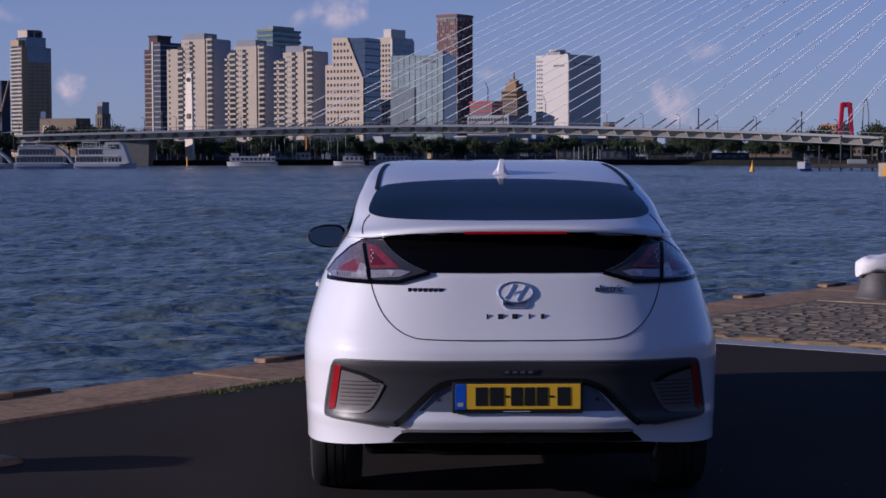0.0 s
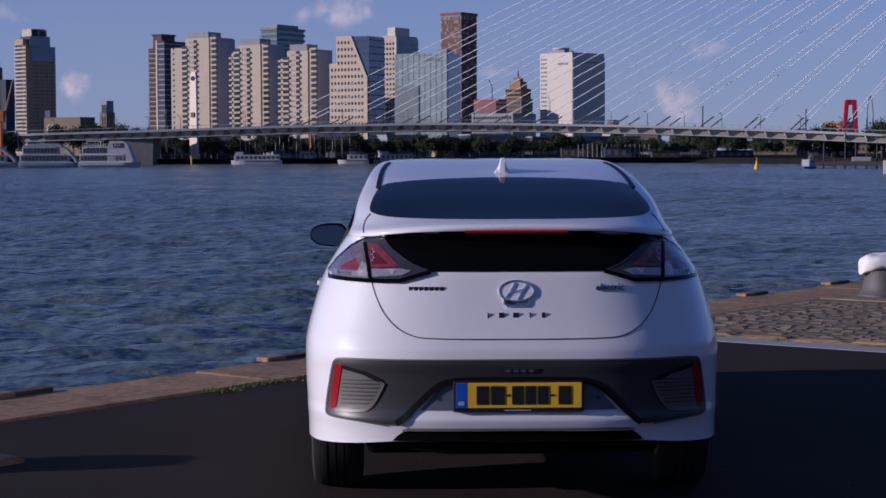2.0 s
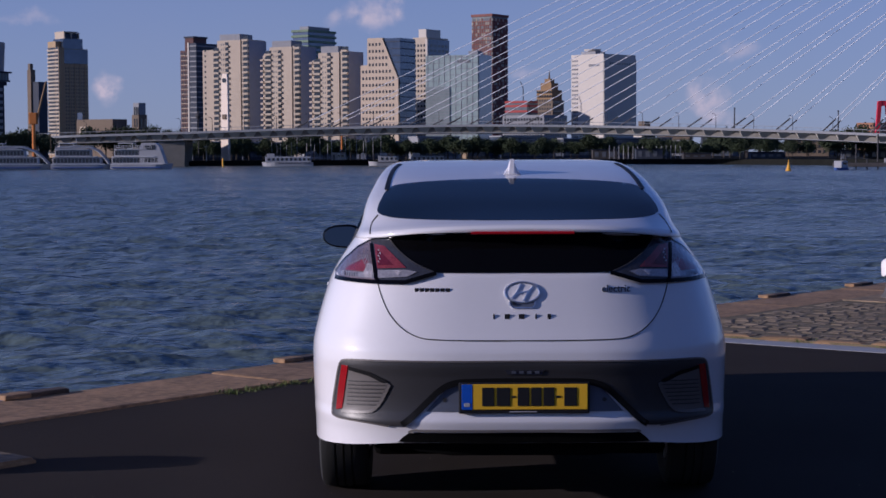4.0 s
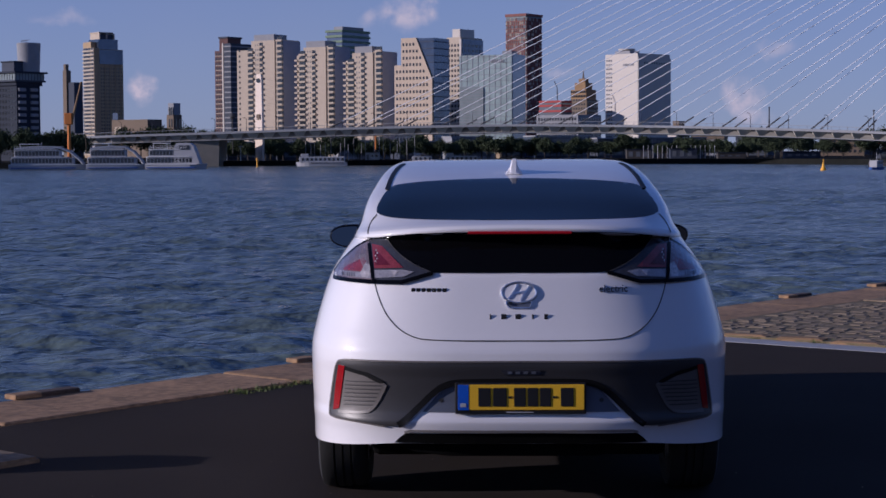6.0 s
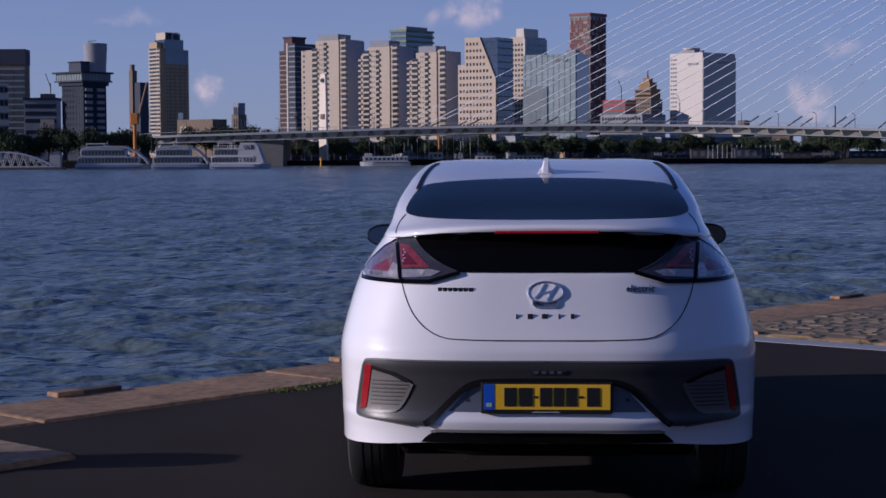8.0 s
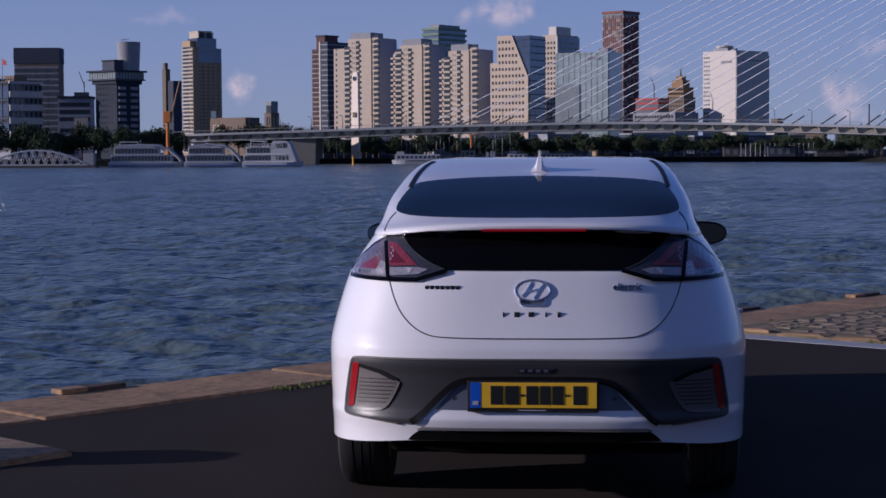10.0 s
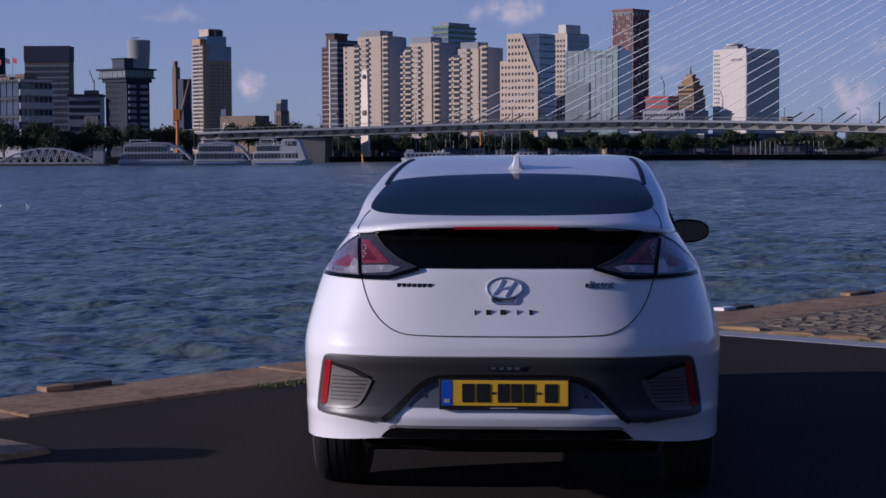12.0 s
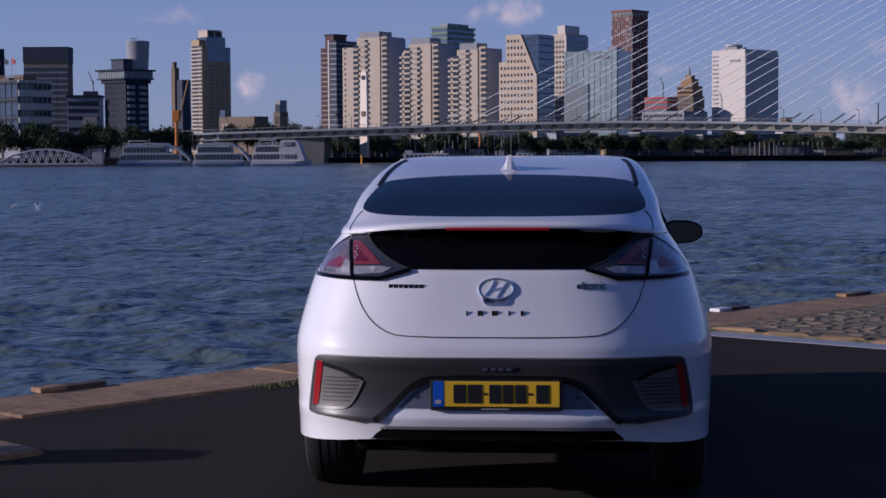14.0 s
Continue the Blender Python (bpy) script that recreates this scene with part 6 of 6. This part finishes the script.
def gangway():
    g = empty("gangway", "white steel truss gangway with an arched top chord", "gangway", at=pose(-176, 561, WATER_Z, 0, 0, 2))
    half, n = 16.0, 12
    def top(x):
        return 1.3 + 4.2 * (1 - (x / half) ** 2)
    xs = [-half + 2 * half * i / n for i in range(n + 1)]
    for yy in (-1.2, 1.2):
        for a, b in zip(xs, xs[1:]):
            part("chord", tube(bmesh.new(), (a, yy, top(a)), (b, yy, top(b)), 0.22, seg=6), SHIP_WHITE, g)
            m = (a + b) / 2
            part("diagonal", tube(bmesh.new(), (a, yy, 0.9), (m, yy, top(m)), 0.13, seg=6), SHIP_WHITE, g)
            part("diagonal", tube(bmesh.new(), (m, yy, top(m)), (b, yy, 0.9), 0.13, seg=6), SHIP_WHITE, g)
        part("lower_chord", box(bmesh.new(), -half - 1, half + 1, yy - 0.15, yy + 0.15, 0.6, 1.0), SHIP_WHITE, g)
    part("walkway", box(bmesh.new(), -half, half, -1.2, 1.2, 0.5, 0.65), F_GREY, g)
    part("pontoon", box(bmesh.new(), -half - 3, half + 4, -2.5, 2.5, -0.8, 0.5, 0.1), QUAY_DARK, g, "dark floating pontoon")
    part("end_post", box(bmesh.new(), half - 0.5, half + 3, -1.2, 1.2, 0.5, 4.5, 0.1), F_GREY, g)


gangway()


def crane():
    c = empty("crane", "orange harbour crane with a raised lattice jib", "crane", at=pose(-145.2, 616, -1.6))
    part("tower", tube(bmesh.new(), (0, 0, 0), (0, 0, 16), 0.75, 0.55), ORANGE_STEEL, c)
    part("cab", box(bmesh.new(), -1.4, 1.3, -1.2, 1.2, 13.5, 17.5, 0.2), ORANGE_STEEL, c)
    bm = bmesh.new()
    for dx in (0, 1.0):
        tube(bm, (1.0, 0, 14 + dx), (4.6, 0, 28.5), 0.3)
    for i in range(8):
        tube(bm, (1 + 0.45 * i, 0, 14 + 1.8 * i), (1.45 + 0.45 * i, 0, 15.6 + 1.6 * i + 0.8), 0.1, seg=5)
    part("jib", bm, F_GOLD, c)
    part("stay", tube(bmesh.new(), (4.6, 0, 28.5), (6.3, 0, 0), 0.08, seg=5), F_BROWN, c)


crane()


def column():
    c = empty("column", "white tapering concrete column with a dark round lamp near its top", "column", at=pose(-88, 700, -1.6, 0, 0, -32))
    bm = bmesh.new()
    rows = []
    for w, z in ((1.9, 0), (1.9, 3), (1.75, 18), (1.5, 32), (1.1, 34.6)):
        rows.append([bm.verts.new((sx * w, sy * w * 0.3, z)) for sx, sy in ((-1, -1), (1, -1), (1, 1), (-1, 1))])
    for a, b in zip(rows, rows[1:]):
        for i in range(4):
            bm.faces.new((a[i], a[(i + 1) % 4], b[(i + 1) % 4], b[i]))
    bm.faces.new(rows[-1])
    part("shaft", bm, F_CONCRETE, c)
    bm = bmesh.new()
    bmesh.ops.create_cone(bm, cap_ends=True, segments=20, radius1=0.9, radius2=0.9, depth=0.3, matrix=Matrix.Translation((0, -0.6, 32)) @ Matrix.Rotation(math.pi / 2, 4, "X"))
    part("lamp", bm, W_DARK, c)
    part("sign_box", box(bmesh.new(), -0.9, 0.9, -0.95, -0.45, 16.5, 18.5, 0.1), F_BROWN, c)
    c2 = empty("lamp_mast", "dark mast with a round lamp beside the white column", "mast", at=pose(-99.5, 705, -1.6))
    part("pole", tube(bmesh.new(), (0, 0, 0), (0, 0, 20), 0.2), IRON_DARK, c2)
    bm = bmesh.new()
    bmesh.ops.create_uvsphere(bm, u_segments=12, v_segments=8, radius=1.2, matrix=Matrix.Translation((0, 0, 18)))
    part("lamp", bm, IRON_DARK, c2)


column()


def red_bridge():
    b = empty("red_bridge", "distant red steel bridge with a portal pylon", "bridge", at=pose(373.5, 1500, -1.6))
    for s in (-1, 1):
        bm = bmesh.new()
        rows = [[bm.verts.new((s * x + dx, dy, z)) for dx, dy in ((-1.6, -2), (1.6, -2), (1.6, 2), (-1.6, 2))] for x, z in ((6.6, 0), (4.7, 22), (3.2, 44.5))]
        for p, q in zip(rows, rows[1:]):
            for i in range(4):
                bm.faces.new((p[i], p[(i + 1) % 4], q[(i + 1) % 4], q[i]))
        bm.faces.new(rows[-1])
        part("leg", bm, RED_STEEL, b)
    part("cross_beam", box(bmesh.new(), -3.4, 3.4, -1.8, 1.8, 40.5, 45, 0.3), RED_STEEL, b)
    part("deck", box(bmesh.new(), -70, 90, 0, 8, 8, 10, 0.2), RED_STEEL, b)
    t = empty("lift_bridge_tower", "distant dark lattice bridge tower", "tower", at=pose(416, 1600, -1.6))
    bm = bmesh.new()
    pts = [(-2.5, 0), (-2.2, 40), (-1.0, 49), (0.6, 51), (1.8, 47), (3.0, 36), (3.4, 0)]
    for (xa, za), (xb, zb) in zip(pts, pts[1:]):
        tube(bm, (xa, 0, za), (xb, 0, zb), 0.6, seg=6)
    part("frame", bm, F_GREY, t)


red_bridge()


def jetty():
    j = empty("jetty", "dark timber jetty with tall mooring piles", "jetty", at=pose(112, 448, WATER_Z, 0, 0, -12))
    part("platform", box(bmesh.new(), -12, 26, -2, 3, 0.6, 1.6, 0.1), QUAY_DARK, j)
    rg = random.Random(2)
    for i in range(14):
        x = -11.5 + i * 2.7
        part("pile", tube(bmesh.new(), (x, rg.uniform(-2, 3), -2), (x, rg.uniform(-2, 3), rg.choice((2.5, 3.5, 6.5, 9.0))), 0.22, seg=6), IRON_DARK, j)
    part("hut", box(bmesh.new(), 12, 18, -1, 2, 1.6, 4.4, 0.1), F_GREY, j)
    part("tank", box(bmesh.new(), 1, 6, 0, 2.5, 1.6, 2.8, 0.2), F_GREY, j)


jetty()


def tree_meshes(seed, h, spread, leaves):
    """Trunk with limbs, and a crown of many leaf clumps with gaps."""
    rg = random.Random(seed)
    tk = bmesh.new()
    tube(tk, (0, 0, 0), (0, 0, h * 0.45), h * 0.030, h * 0.020, 7)
    tips = []
    for i in range(9):
        a = 2 * math.pi * i / 9 + rg.uniform(-0.3, 0.3)
        z0 = h * rg.uniform(0.28, 0.45)
        tip = Vector((math.cos(a) * spread * rg.uniform(0.35, 0.8), math.sin(a) * spread * rg.uniform(0.35, 0.8), h * rg.uniform(0.5, 0.88)))
        tube(tk, (0, 0, z0), tip, h * 0.012, h * 0.004, 5)
        tips.append(tip)
    tips += [Vector((rg.uniform(-0.3, 0.3) * spread, rg.uniform(-0.3, 0.3) * spread, h * rg.uniform(0.75, 0.95))) for _ in range(4)]
    cr = bmesh.new()
    for _ in range(leaves):
        c = rg.choice(tips)
        d = Vector((rg.gauss(0, 1), rg.gauss(0, 1), rg.gauss(0, 0.8))) * spread * 0.24
        p = c + d
        p.z = max(p.z, h * 0.12)
        q = Euler((rg.uniform(0, 6.28), rg.uniform(0, 6.28), rg.uniform(0, 6.28))).to_matrix()
        r = spread * rg.uniform(0.04, 0.085)
        v = [cr.verts.new(p + q @ Vector(o) * r) for o in ((-1, -0.5, 0), (0.2, -0.8, 0.25), (1, 0, 0), (0.2, 0.8, 0.25), (-1, 0.5, 0))]
        cr.faces.new(v[:3])
        cr.faces.new((v[0], v[2], v[4]))
        cr.faces.new((v[2], v[3], v[4]))
    return tk, cr


def make_tree(seed, h, spread, leaves=2000):
    tk, cr = tree_meshes(seed, h, spread, leaves)
    t = empty("tree", "leafy dark green tree on the far bank", "tree", "trees along the far bank")
    part("trunk", tk, BARK, t)
    part("crown", cr, LEAF, t, "dark green crown")
    return t


TREES = [make_tree(1, 9.0, 4.2), make_tree(2, 8.0, 4.6), make_tree(3, 10.5, 4.4)]


def plant(places):
    """Trees at x, y with a size."""
    rg = random.Random(6)
    for x, y, k in places:
        i = rg.randrange(3)
        m = pose(x, y, -1.65, 0, 0, rg.uniform(0, 360)) @ Matrix.Scale(k, 4)
        c = copy_thing(TREES[i], Matrix.Identity(4))
        c.matrix_basis = m
    for t in TREES:
        for o in (*t.children_recursive, t):
            bpy.data.objects.remove(o)


rg = random.Random(12)
places = [(-214 + 4.2 * i + rg.uniform(-1.5, 1.5), 622 + rg.uniform(0, 14), rg.uniform(1.0, 1.3)) for i in range(17)]
places += [(-112 + 2.1 * i + rg.uniform(-2, 2), 712 + rg.uniform(0, 34), rg.uniform(0.55, 1.0)) for i in range(74)]
places += [(42 + 3.4 * i + rg.uniform(-2, 2), 720 + rg.uniform(0, 30), rg.uniform(0.5, 0.95)) for i in range(25)]
places += [(122 + 5.4 * i + rg.uniform(-3, 3), 760 + rg.uniform(0, 80), rg.uniform(0.8, 1.3)) for i in range(36)]
places += [(64 + 6.0 * i + rg.uniform(-2.5, 2.5), float(np.interp(64 + 6.0 * i, [60, 110, 150, 240, 400], [712, 676, 600, 520, 505])) + rg.uniform(4, 40), rg.uniform(0.5, 0.85)) for i in range(40)]
places += [(158 + 4.0 * i, 578 + rg.uniform(0, 14), rg.uniform(0.95, 1.2)) for i in range(8)]
places += [(-228 + 8 * i, 1120 + rg.uniform(0, 20), rg.uniform(1.7, 2.1)) for i in range(11)]
plant(places)


def poles():
    """Thin pale flag and mast poles on the far quay."""
    p0 = empty("mast_pole", "thin pale pole standing on the far quay", "pole", "poles along the far quay")
    part("pole", tube(bmesh.new(), (0, 0, 0), (0, 0, 8.5), 0.14, 0.09, 6), SHIP_WHITE, p0)
    spots = [(-70 + 2.3 * i + rg.uniform(-0.8, 0.8), 694 + rg.uniform(0, 6)) for i in range(20)] + [(66 + 1.9 * i, 704) for i in range(16)]
    for i, (x, y) in enumerate(spots):
        k = rg.uniform(0.7, 1.15) if i < 20 else 0.62
        c = p0 if i == 0 else copy_thing(p0, Matrix.Identity(4))
        c.matrix_basis = pose(x, y, -1.6) @ Matrix.Diagonal((1, 1, k, 1))


poles()


def quay_cabin():
    """A white cabin and an orange post on the far quay, a white mast and a yellow marker beside them."""
    c = empty("site_cabin", "white steel cabin standing on the far quay", "cabin", at=pose(-45.2, 692, -1.6))
    part("wall", box(bmesh.new(), 0, 5.6, 0, 2.4, 0.1, 2.9, 0.06), SHIP_BRIGHT, c)
    part("roof", box(bmesh.new(), -0.15, 5.75, -0.15, 2.55, 2.9, 3.1), F_GREY, c)
    part("door", box(bmesh.new(), 0.6, 1.5, -0.04, 0.02, 0.15, 2.2), F_GREY, c)
    for x in (2.2, 3.9):
        part("window", box(bmesh.new(), x, x + 1.1, -0.04, 0.02, 1.2, 2.2), W_DARK, c)
    p = empty("crane_post", "orange steel post with a short boom on the far quay", "crane", at=pose(-41.3, 698, -1.6))
    part("post", tube(bmesh.new(), (0, 0, 0), (0, 0, 11), 0.45, 0.35), ORANGE_STEEL, p)
    part("boom", tube(bmesh.new(), (0, 0, 10.6), (0.6, -3.5, 11.6), 0.25, 0.18), ORANGE_STEEL, p)
    part("collar", tube(bmesh.new(), (0, 0, 3.4), (0, 0, 4.2), 0.62), IRON_DARK, p)
    m = empty("signal_mast", "white signal mast with a crossbar on the far quay", "mast", at=pose(-93.6, 684, -1.6))
    part("pole", tube(bmesh.new(), (0, 0, 0), (0, 0, 6.4), 0.22, 0.16), SHIP_BRIGHT, m)
    part("crossbar", box(bmesh.new(), -0.9, 0.9, -0.1, 0.1, 5.4, 5.75), SHIP_BRIGHT, m)
    y = empty("channel_marker", "yellow marker post standing in the river", "marker", at=pose(-80.6, 632, WATER_Z))
    part("post", tube(bmesh.new(), (0, 0, -1.5), (0, 0, 2.4), 0.32, 0.28), BUOY_YELLOW, y)
    part("cap", tube(bmesh.new(), (0, 0, 2.4), (0, 0, 3.1), 0.5, 0.1), BUOY_YELLOW, y)


quay_cabin()


def shore_sheds():
    """Low dark sheds and quay houses along the waterline."""
    rg = random.Random(21)
    x = 60.0
    while x < 250:
        w = rg.uniform(8, 20)
        y = float(np.interp(x, [60, 110, 150, 240], [700, 660, 580, 500])) + 12
        s = empty("quay_shed", "low dark shed on the far quay", "shed", "sheds along the far quay", at=pose(x, y, -1.6))
        h = rg.uniform(2.0, 4.2)
        part("wall", box(bmesh.new(), 0, w, 0, 6, 0, h), rg.choice((F_DARK, F_SLATE, QUAY_DARK, F_SLATE)), s)
        part("roof", box(bmesh.new(), -0.3, w + 0.3, -0.3, 6.3, h, h + 0.35), F_DARK, s)
        for k in range(int(w / 3)):
            part("window", box(bmesh.new(), 0.8 + 3 * k, 2.4 + 3 * k, -0.06, 0.1, 0.8, h - 0.7), W_GREY, s)
        x += w + rg.uniform(1, 12)


shore_sheds()


# ---- gulls ----
def gull(label):
    g = empty("gull", label, "bird", "gulls over the river")
    bm = bmesh.new()
    bmesh.ops.create_uvsphere(bm, u_segments=14, v_segments=8, radius=1)
    for v in bm.verts:
        v.co = Vector((v.co.x * 0.20, v.co.y * 0.06, v.co.z * 0.06 - 0.02 * v.co.x))
    part("body", bm, FEATHER, g, "white body", smooth=True)
    bm = bmesh.new()
    bmesh.ops.create_uvsphere(bm, u_segments=10, v_segments=6, radius=0.05, matrix=Matrix.Translation((0.21, 0, 0.025)))
    part("head", bm, FEATHER, g, smooth=True)
    part("beak", tube(bmesh.new(), (0.25, 0, 0.02), (0.31, 0, 0.01), 0.012, 0.003, 6), BUOY_YELLOW, g)
    wings = []
    for s in (1, -1):
        bm = bmesh.new()
        out = [(0.09, 0.0), (0.11, 0.22), (0.03, 0.52), (-0.04, 0.50), (-0.06, 0.25), (-0.07, 0.0)]
        top = [bm.verts.new((x, s * y, 0.01 + 0.04 * math.sin(y * 6))) for x, y in out]
        low = [bm.verts.new((x, s * y, -0.004 + 0.04 * math.sin(y * 6))) for x, y in out]
        bm.faces.new(top)
        bm.faces.new(low[::-1])
        for i in range(6):
            bm.faces.new((top[i], low[i], low[(i + 1) % 6], top[(i + 1) % 6]))
        bmesh.ops.recalc_face_normals(bm, faces=bm.faces[:])
        wings.append(part("wing", bm, FEATHER, g, "pale grey wing"))
    return g, wings


gull_a, wings_a = gull("white gull flying low over the river")
gull_b, wings_b = gull("white gull gliding low over the river")


def crumbs():
    """Small pale grit on the asphalt."""
    rg = random.Random(31)
    bits = []
    for _ in range(70):
        x, y = rg.uniform(-3.2, 3.0), rg.uniform(-0.5, 4.6)
        r = rg.uniform(0.001, 0.003)
        bits.append((x - r, x + r, y - r, y + r * rg.uniform(0.5, 2.0), 0.0, r))
    me = boxes_mesh("grit", bits)
    me.materials.append(COBBLE)
    tagged(new("grit", me), "pale grit scattered on the asphalt", "grit", kind="stuff")


crumbs()


def deck_masts():
    """Two tall dark masts that rise over the bridge deck."""
    for x in (104.0, 137.0):
        y, z = deck_at(x)
        m = empty("deck_mast", "tall dark mast on the bridge deck", "mast", "masts on the bridge", at=pose(x, y + 14, z))
        part("pole", tube(bmesh.new(), (0, 0, 0), (0, 0, 7.5), 0.28, 0.2), IRON_DARK, m)
        part("cap", box(bmesh.new(), -0.3, 0.3, -0.3, 0.3, 7.3, 7.7, 0.05), IRON_DARK, m)


deck_masts()


# ---- granite setts and kerb stones ----
def sett_mesh(l, w, h, crown):
    bm = bmesh.new()
    a, b = l / 2, w / 2
    lo = [bm.verts.new(p) for p in ((-a, -b, 0), (a, -b, 0), (a, b, 0), (-a, b, 0))]
    hi = [bm.verts.new((x * 0.93, y * 0.90, h)) for x, y in ((-a, -b), (a, -b), (a, b), (-a, b))]
    top = [bm.verts.new((x * 0.70, y * 0.62, h + crown)) for x, y in ((-a, -b), (a, -b), (a, b), (-a, b))]
    for p, q in ((lo, hi), (hi, top)):
        for i in range(4):
            bm.faces.new((p[i], p[(i + 1) % 4], q[(i + 1) % 4], q[i]))
    bm.faces.new(top)
    return bm


def piece_material(base, name, spread):
    """A copy of a stone material whose colour also varies from piece to piece."""
    m = base.copy()
    m.name = name
    n, l = m.node_tree.nodes, m.node_tree.links
    info = n.new("ShaderNodeObjectInfo")
    mr = n.new("ShaderNodeMapRange")
    l.new(info.outputs["Random"], mr.inputs[0])
    mr.inputs[3].default_value, mr.inputs[4].default_value = 1 - spread, 1 + spread
    hue = n.new("ShaderNodeHueSaturation")
    b = n["Principled BSDF"]
    src = b.inputs["Base Color"].links[0].from_socket
    l.new(src, hue.inputs["Color"])
    l.new(mr.outputs[0], hue.inputs["Value"])
    l.new(hue.outputs[0], b.inputs["Base Color"])
    return m


def lay_setts():
    rg = random.Random(17)
    stone = piece_material(COBBLE, "granite_sett_piece", 0.34)
    shapes = [mesh_of(sett_mesh(0.141, 0.122, 0.036, 0.010), "sett", stone), mesh_of(sett_mesh(0.121, 0.118, 0.034, 0.012), "sett", stone), mesh_of(sett_mesh(0.161, 0.124, 0.038, 0.009), "sett", stone)]
    turn = math.degrees(math.atan2(SETT_DIR.y, SETT_DIR.x))
    kerb = mesh_of(sett_mesh(0.44, 0.12, 0.075, 0.010), "kerb_stone", piece_material(KERB, "kerb_stone_piece", 0.3))
    for i in range(-6, 22):
        p = SETT_AT + SETT_DIR * (i * 0.49 + rg.uniform(-0.012, 0.012)) + SETT_OUT * 0.06
        if (p - EDGE_AT).dot(EDGE_IN) < COPING_W + 0.1:
            continue
        k = new("kerb_stone", kerb)
        k.parent = pavement
        k.matrix_world = pose(p.x, p.y, -0.045 + rg.uniform(-0.014, 0.010), rg.uniform(-4, 4), rg.uniform(-1.5, 1.5), turn + rg.uniform(-3, 3))
    near, rest = [], []
    for row in range(0, 75):
        u = -4.0 + rg.uniform(0, 0.2)
        while u < 7.0:
            p = SETT_AT + SETT_DIR * u + SETT_OUT * (0.19 + row * 0.128 + rg.uniform(-0.010, 0.010))
            d = (p - EDGE_AT).dot(EDGE_IN)
            s = (p - EDGE_AT).dot(EDGE_DIR)
            step = rg.choice((0.125, 0.145, 0.165))
            on_plinth = 9.75 < s < 11.6 and d < 2.0
            if d > COPING_W + 0.09 and not on_plinth and p.x < 7.0:
                m = pose(p.x, p.y, -0.0235 + rg.uniform(-0.004, 0.005), rg.uniform(-2, 2), rg.uniform(-2, 2), turn + rg.uniform(-6, 6))
                (near if p.x < 4.9 and row < 30 else rest).append((m, step))
            u += step
    near.sort(key=lambda e: e[0].translation.y)
    rest += near[300:]
    for m, step in near[:300]:
        st = new("sett", shapes[0 if step == 0.145 else 1 if step < 0.13 else 2])
        st.parent = pavement
        st.matrix_world = m
    verts, faces = [], []
    for m, step in rest:
        me = shapes[0 if step == 0.145 else 1 if step < 0.13 else 2]
        o = len(verts)
        verts += [tuple(m @ v.co) for v in me.vertices]
        faces += [tuple(o + i for i in f.vertices) for f in me.polygons]
    me = bpy.data.meshes.new("setts")
    me.from_pydata(verts, [], faces)
    isle = COBBLE.copy()
    n, l = isle.node_tree.nodes, isle.node_tree.links
    geo = n.new("ShaderNodeNewGeometry")
    mr = n.new("ShaderNodeMapRange")
    l.new(geo.outputs["Random Per Island"], mr.inputs[0])
    mr.inputs[3].default_value, mr.inputs[4].default_value = 0.70, 1.30
    hue = n.new("ShaderNodeHueSaturation")
    b = n["Principled BSDF"]
    l.new(b.inputs["Base Color"].links[0].from_socket, hue.inputs["Color"])
    l.new(mr.outputs[0], hue.inputs["Value"])
    l.new(hue.outputs[0], b.inputs["Base Color"])
    me.materials.append(isle)
    ob = new("setts", me)
    ob.parent = pavement
    tagged(ob, kind="stuff")


lay_setts()


# ---- what moves ----
def motions():
    """The river's waves drift towards the quay; two gulls fly low over the water."""
    walk(river, [(0.0, pose(0, 0, WATER_Z)), (14.0, pose(4.5, -7.0, WATER_Z))])
    walk(gull_a, [(0.0, pose(-49.0, 110, -1.4, 0, 0, 20)), (8.0, pose(-40.0, 110, -2.0, 0, 0, 15)), (10.5, pose(-38.28, 110, -2.43, 0, 0, 10)), (11.5, pose(-37.63, 110, -2.45, 0, 0, 30)), (12.5, pose(-37.19, 110, -2.53, 0, 0, 60)), (14.0, pose(-36.63, 110, -2.45, 0, 0, 60))])
    walk(gull_b, [(0.0, pose(-55.0, 110, -1.0, 0, 0, 200)), (8.0, pose(-45.0, 110, -1.8, 0, 0, 200)), (12.0, pose(-39.26, 110, -2.40, 0, 0, 200)), (14.0, pose(-38.27, 110, -2.29, 0, 0, 195))])
    for wings, lift in ((wings_a, (55, 20, 50, 10)), (wings_b, (25, 38, 30, 45))):
        for s, wing in zip((1, -1), wings):
            walk(wing, [(i * 0.5, pose(0, s * 0.04, 0.02, s * lift[i % 4])) for i in range(29)])


motions()
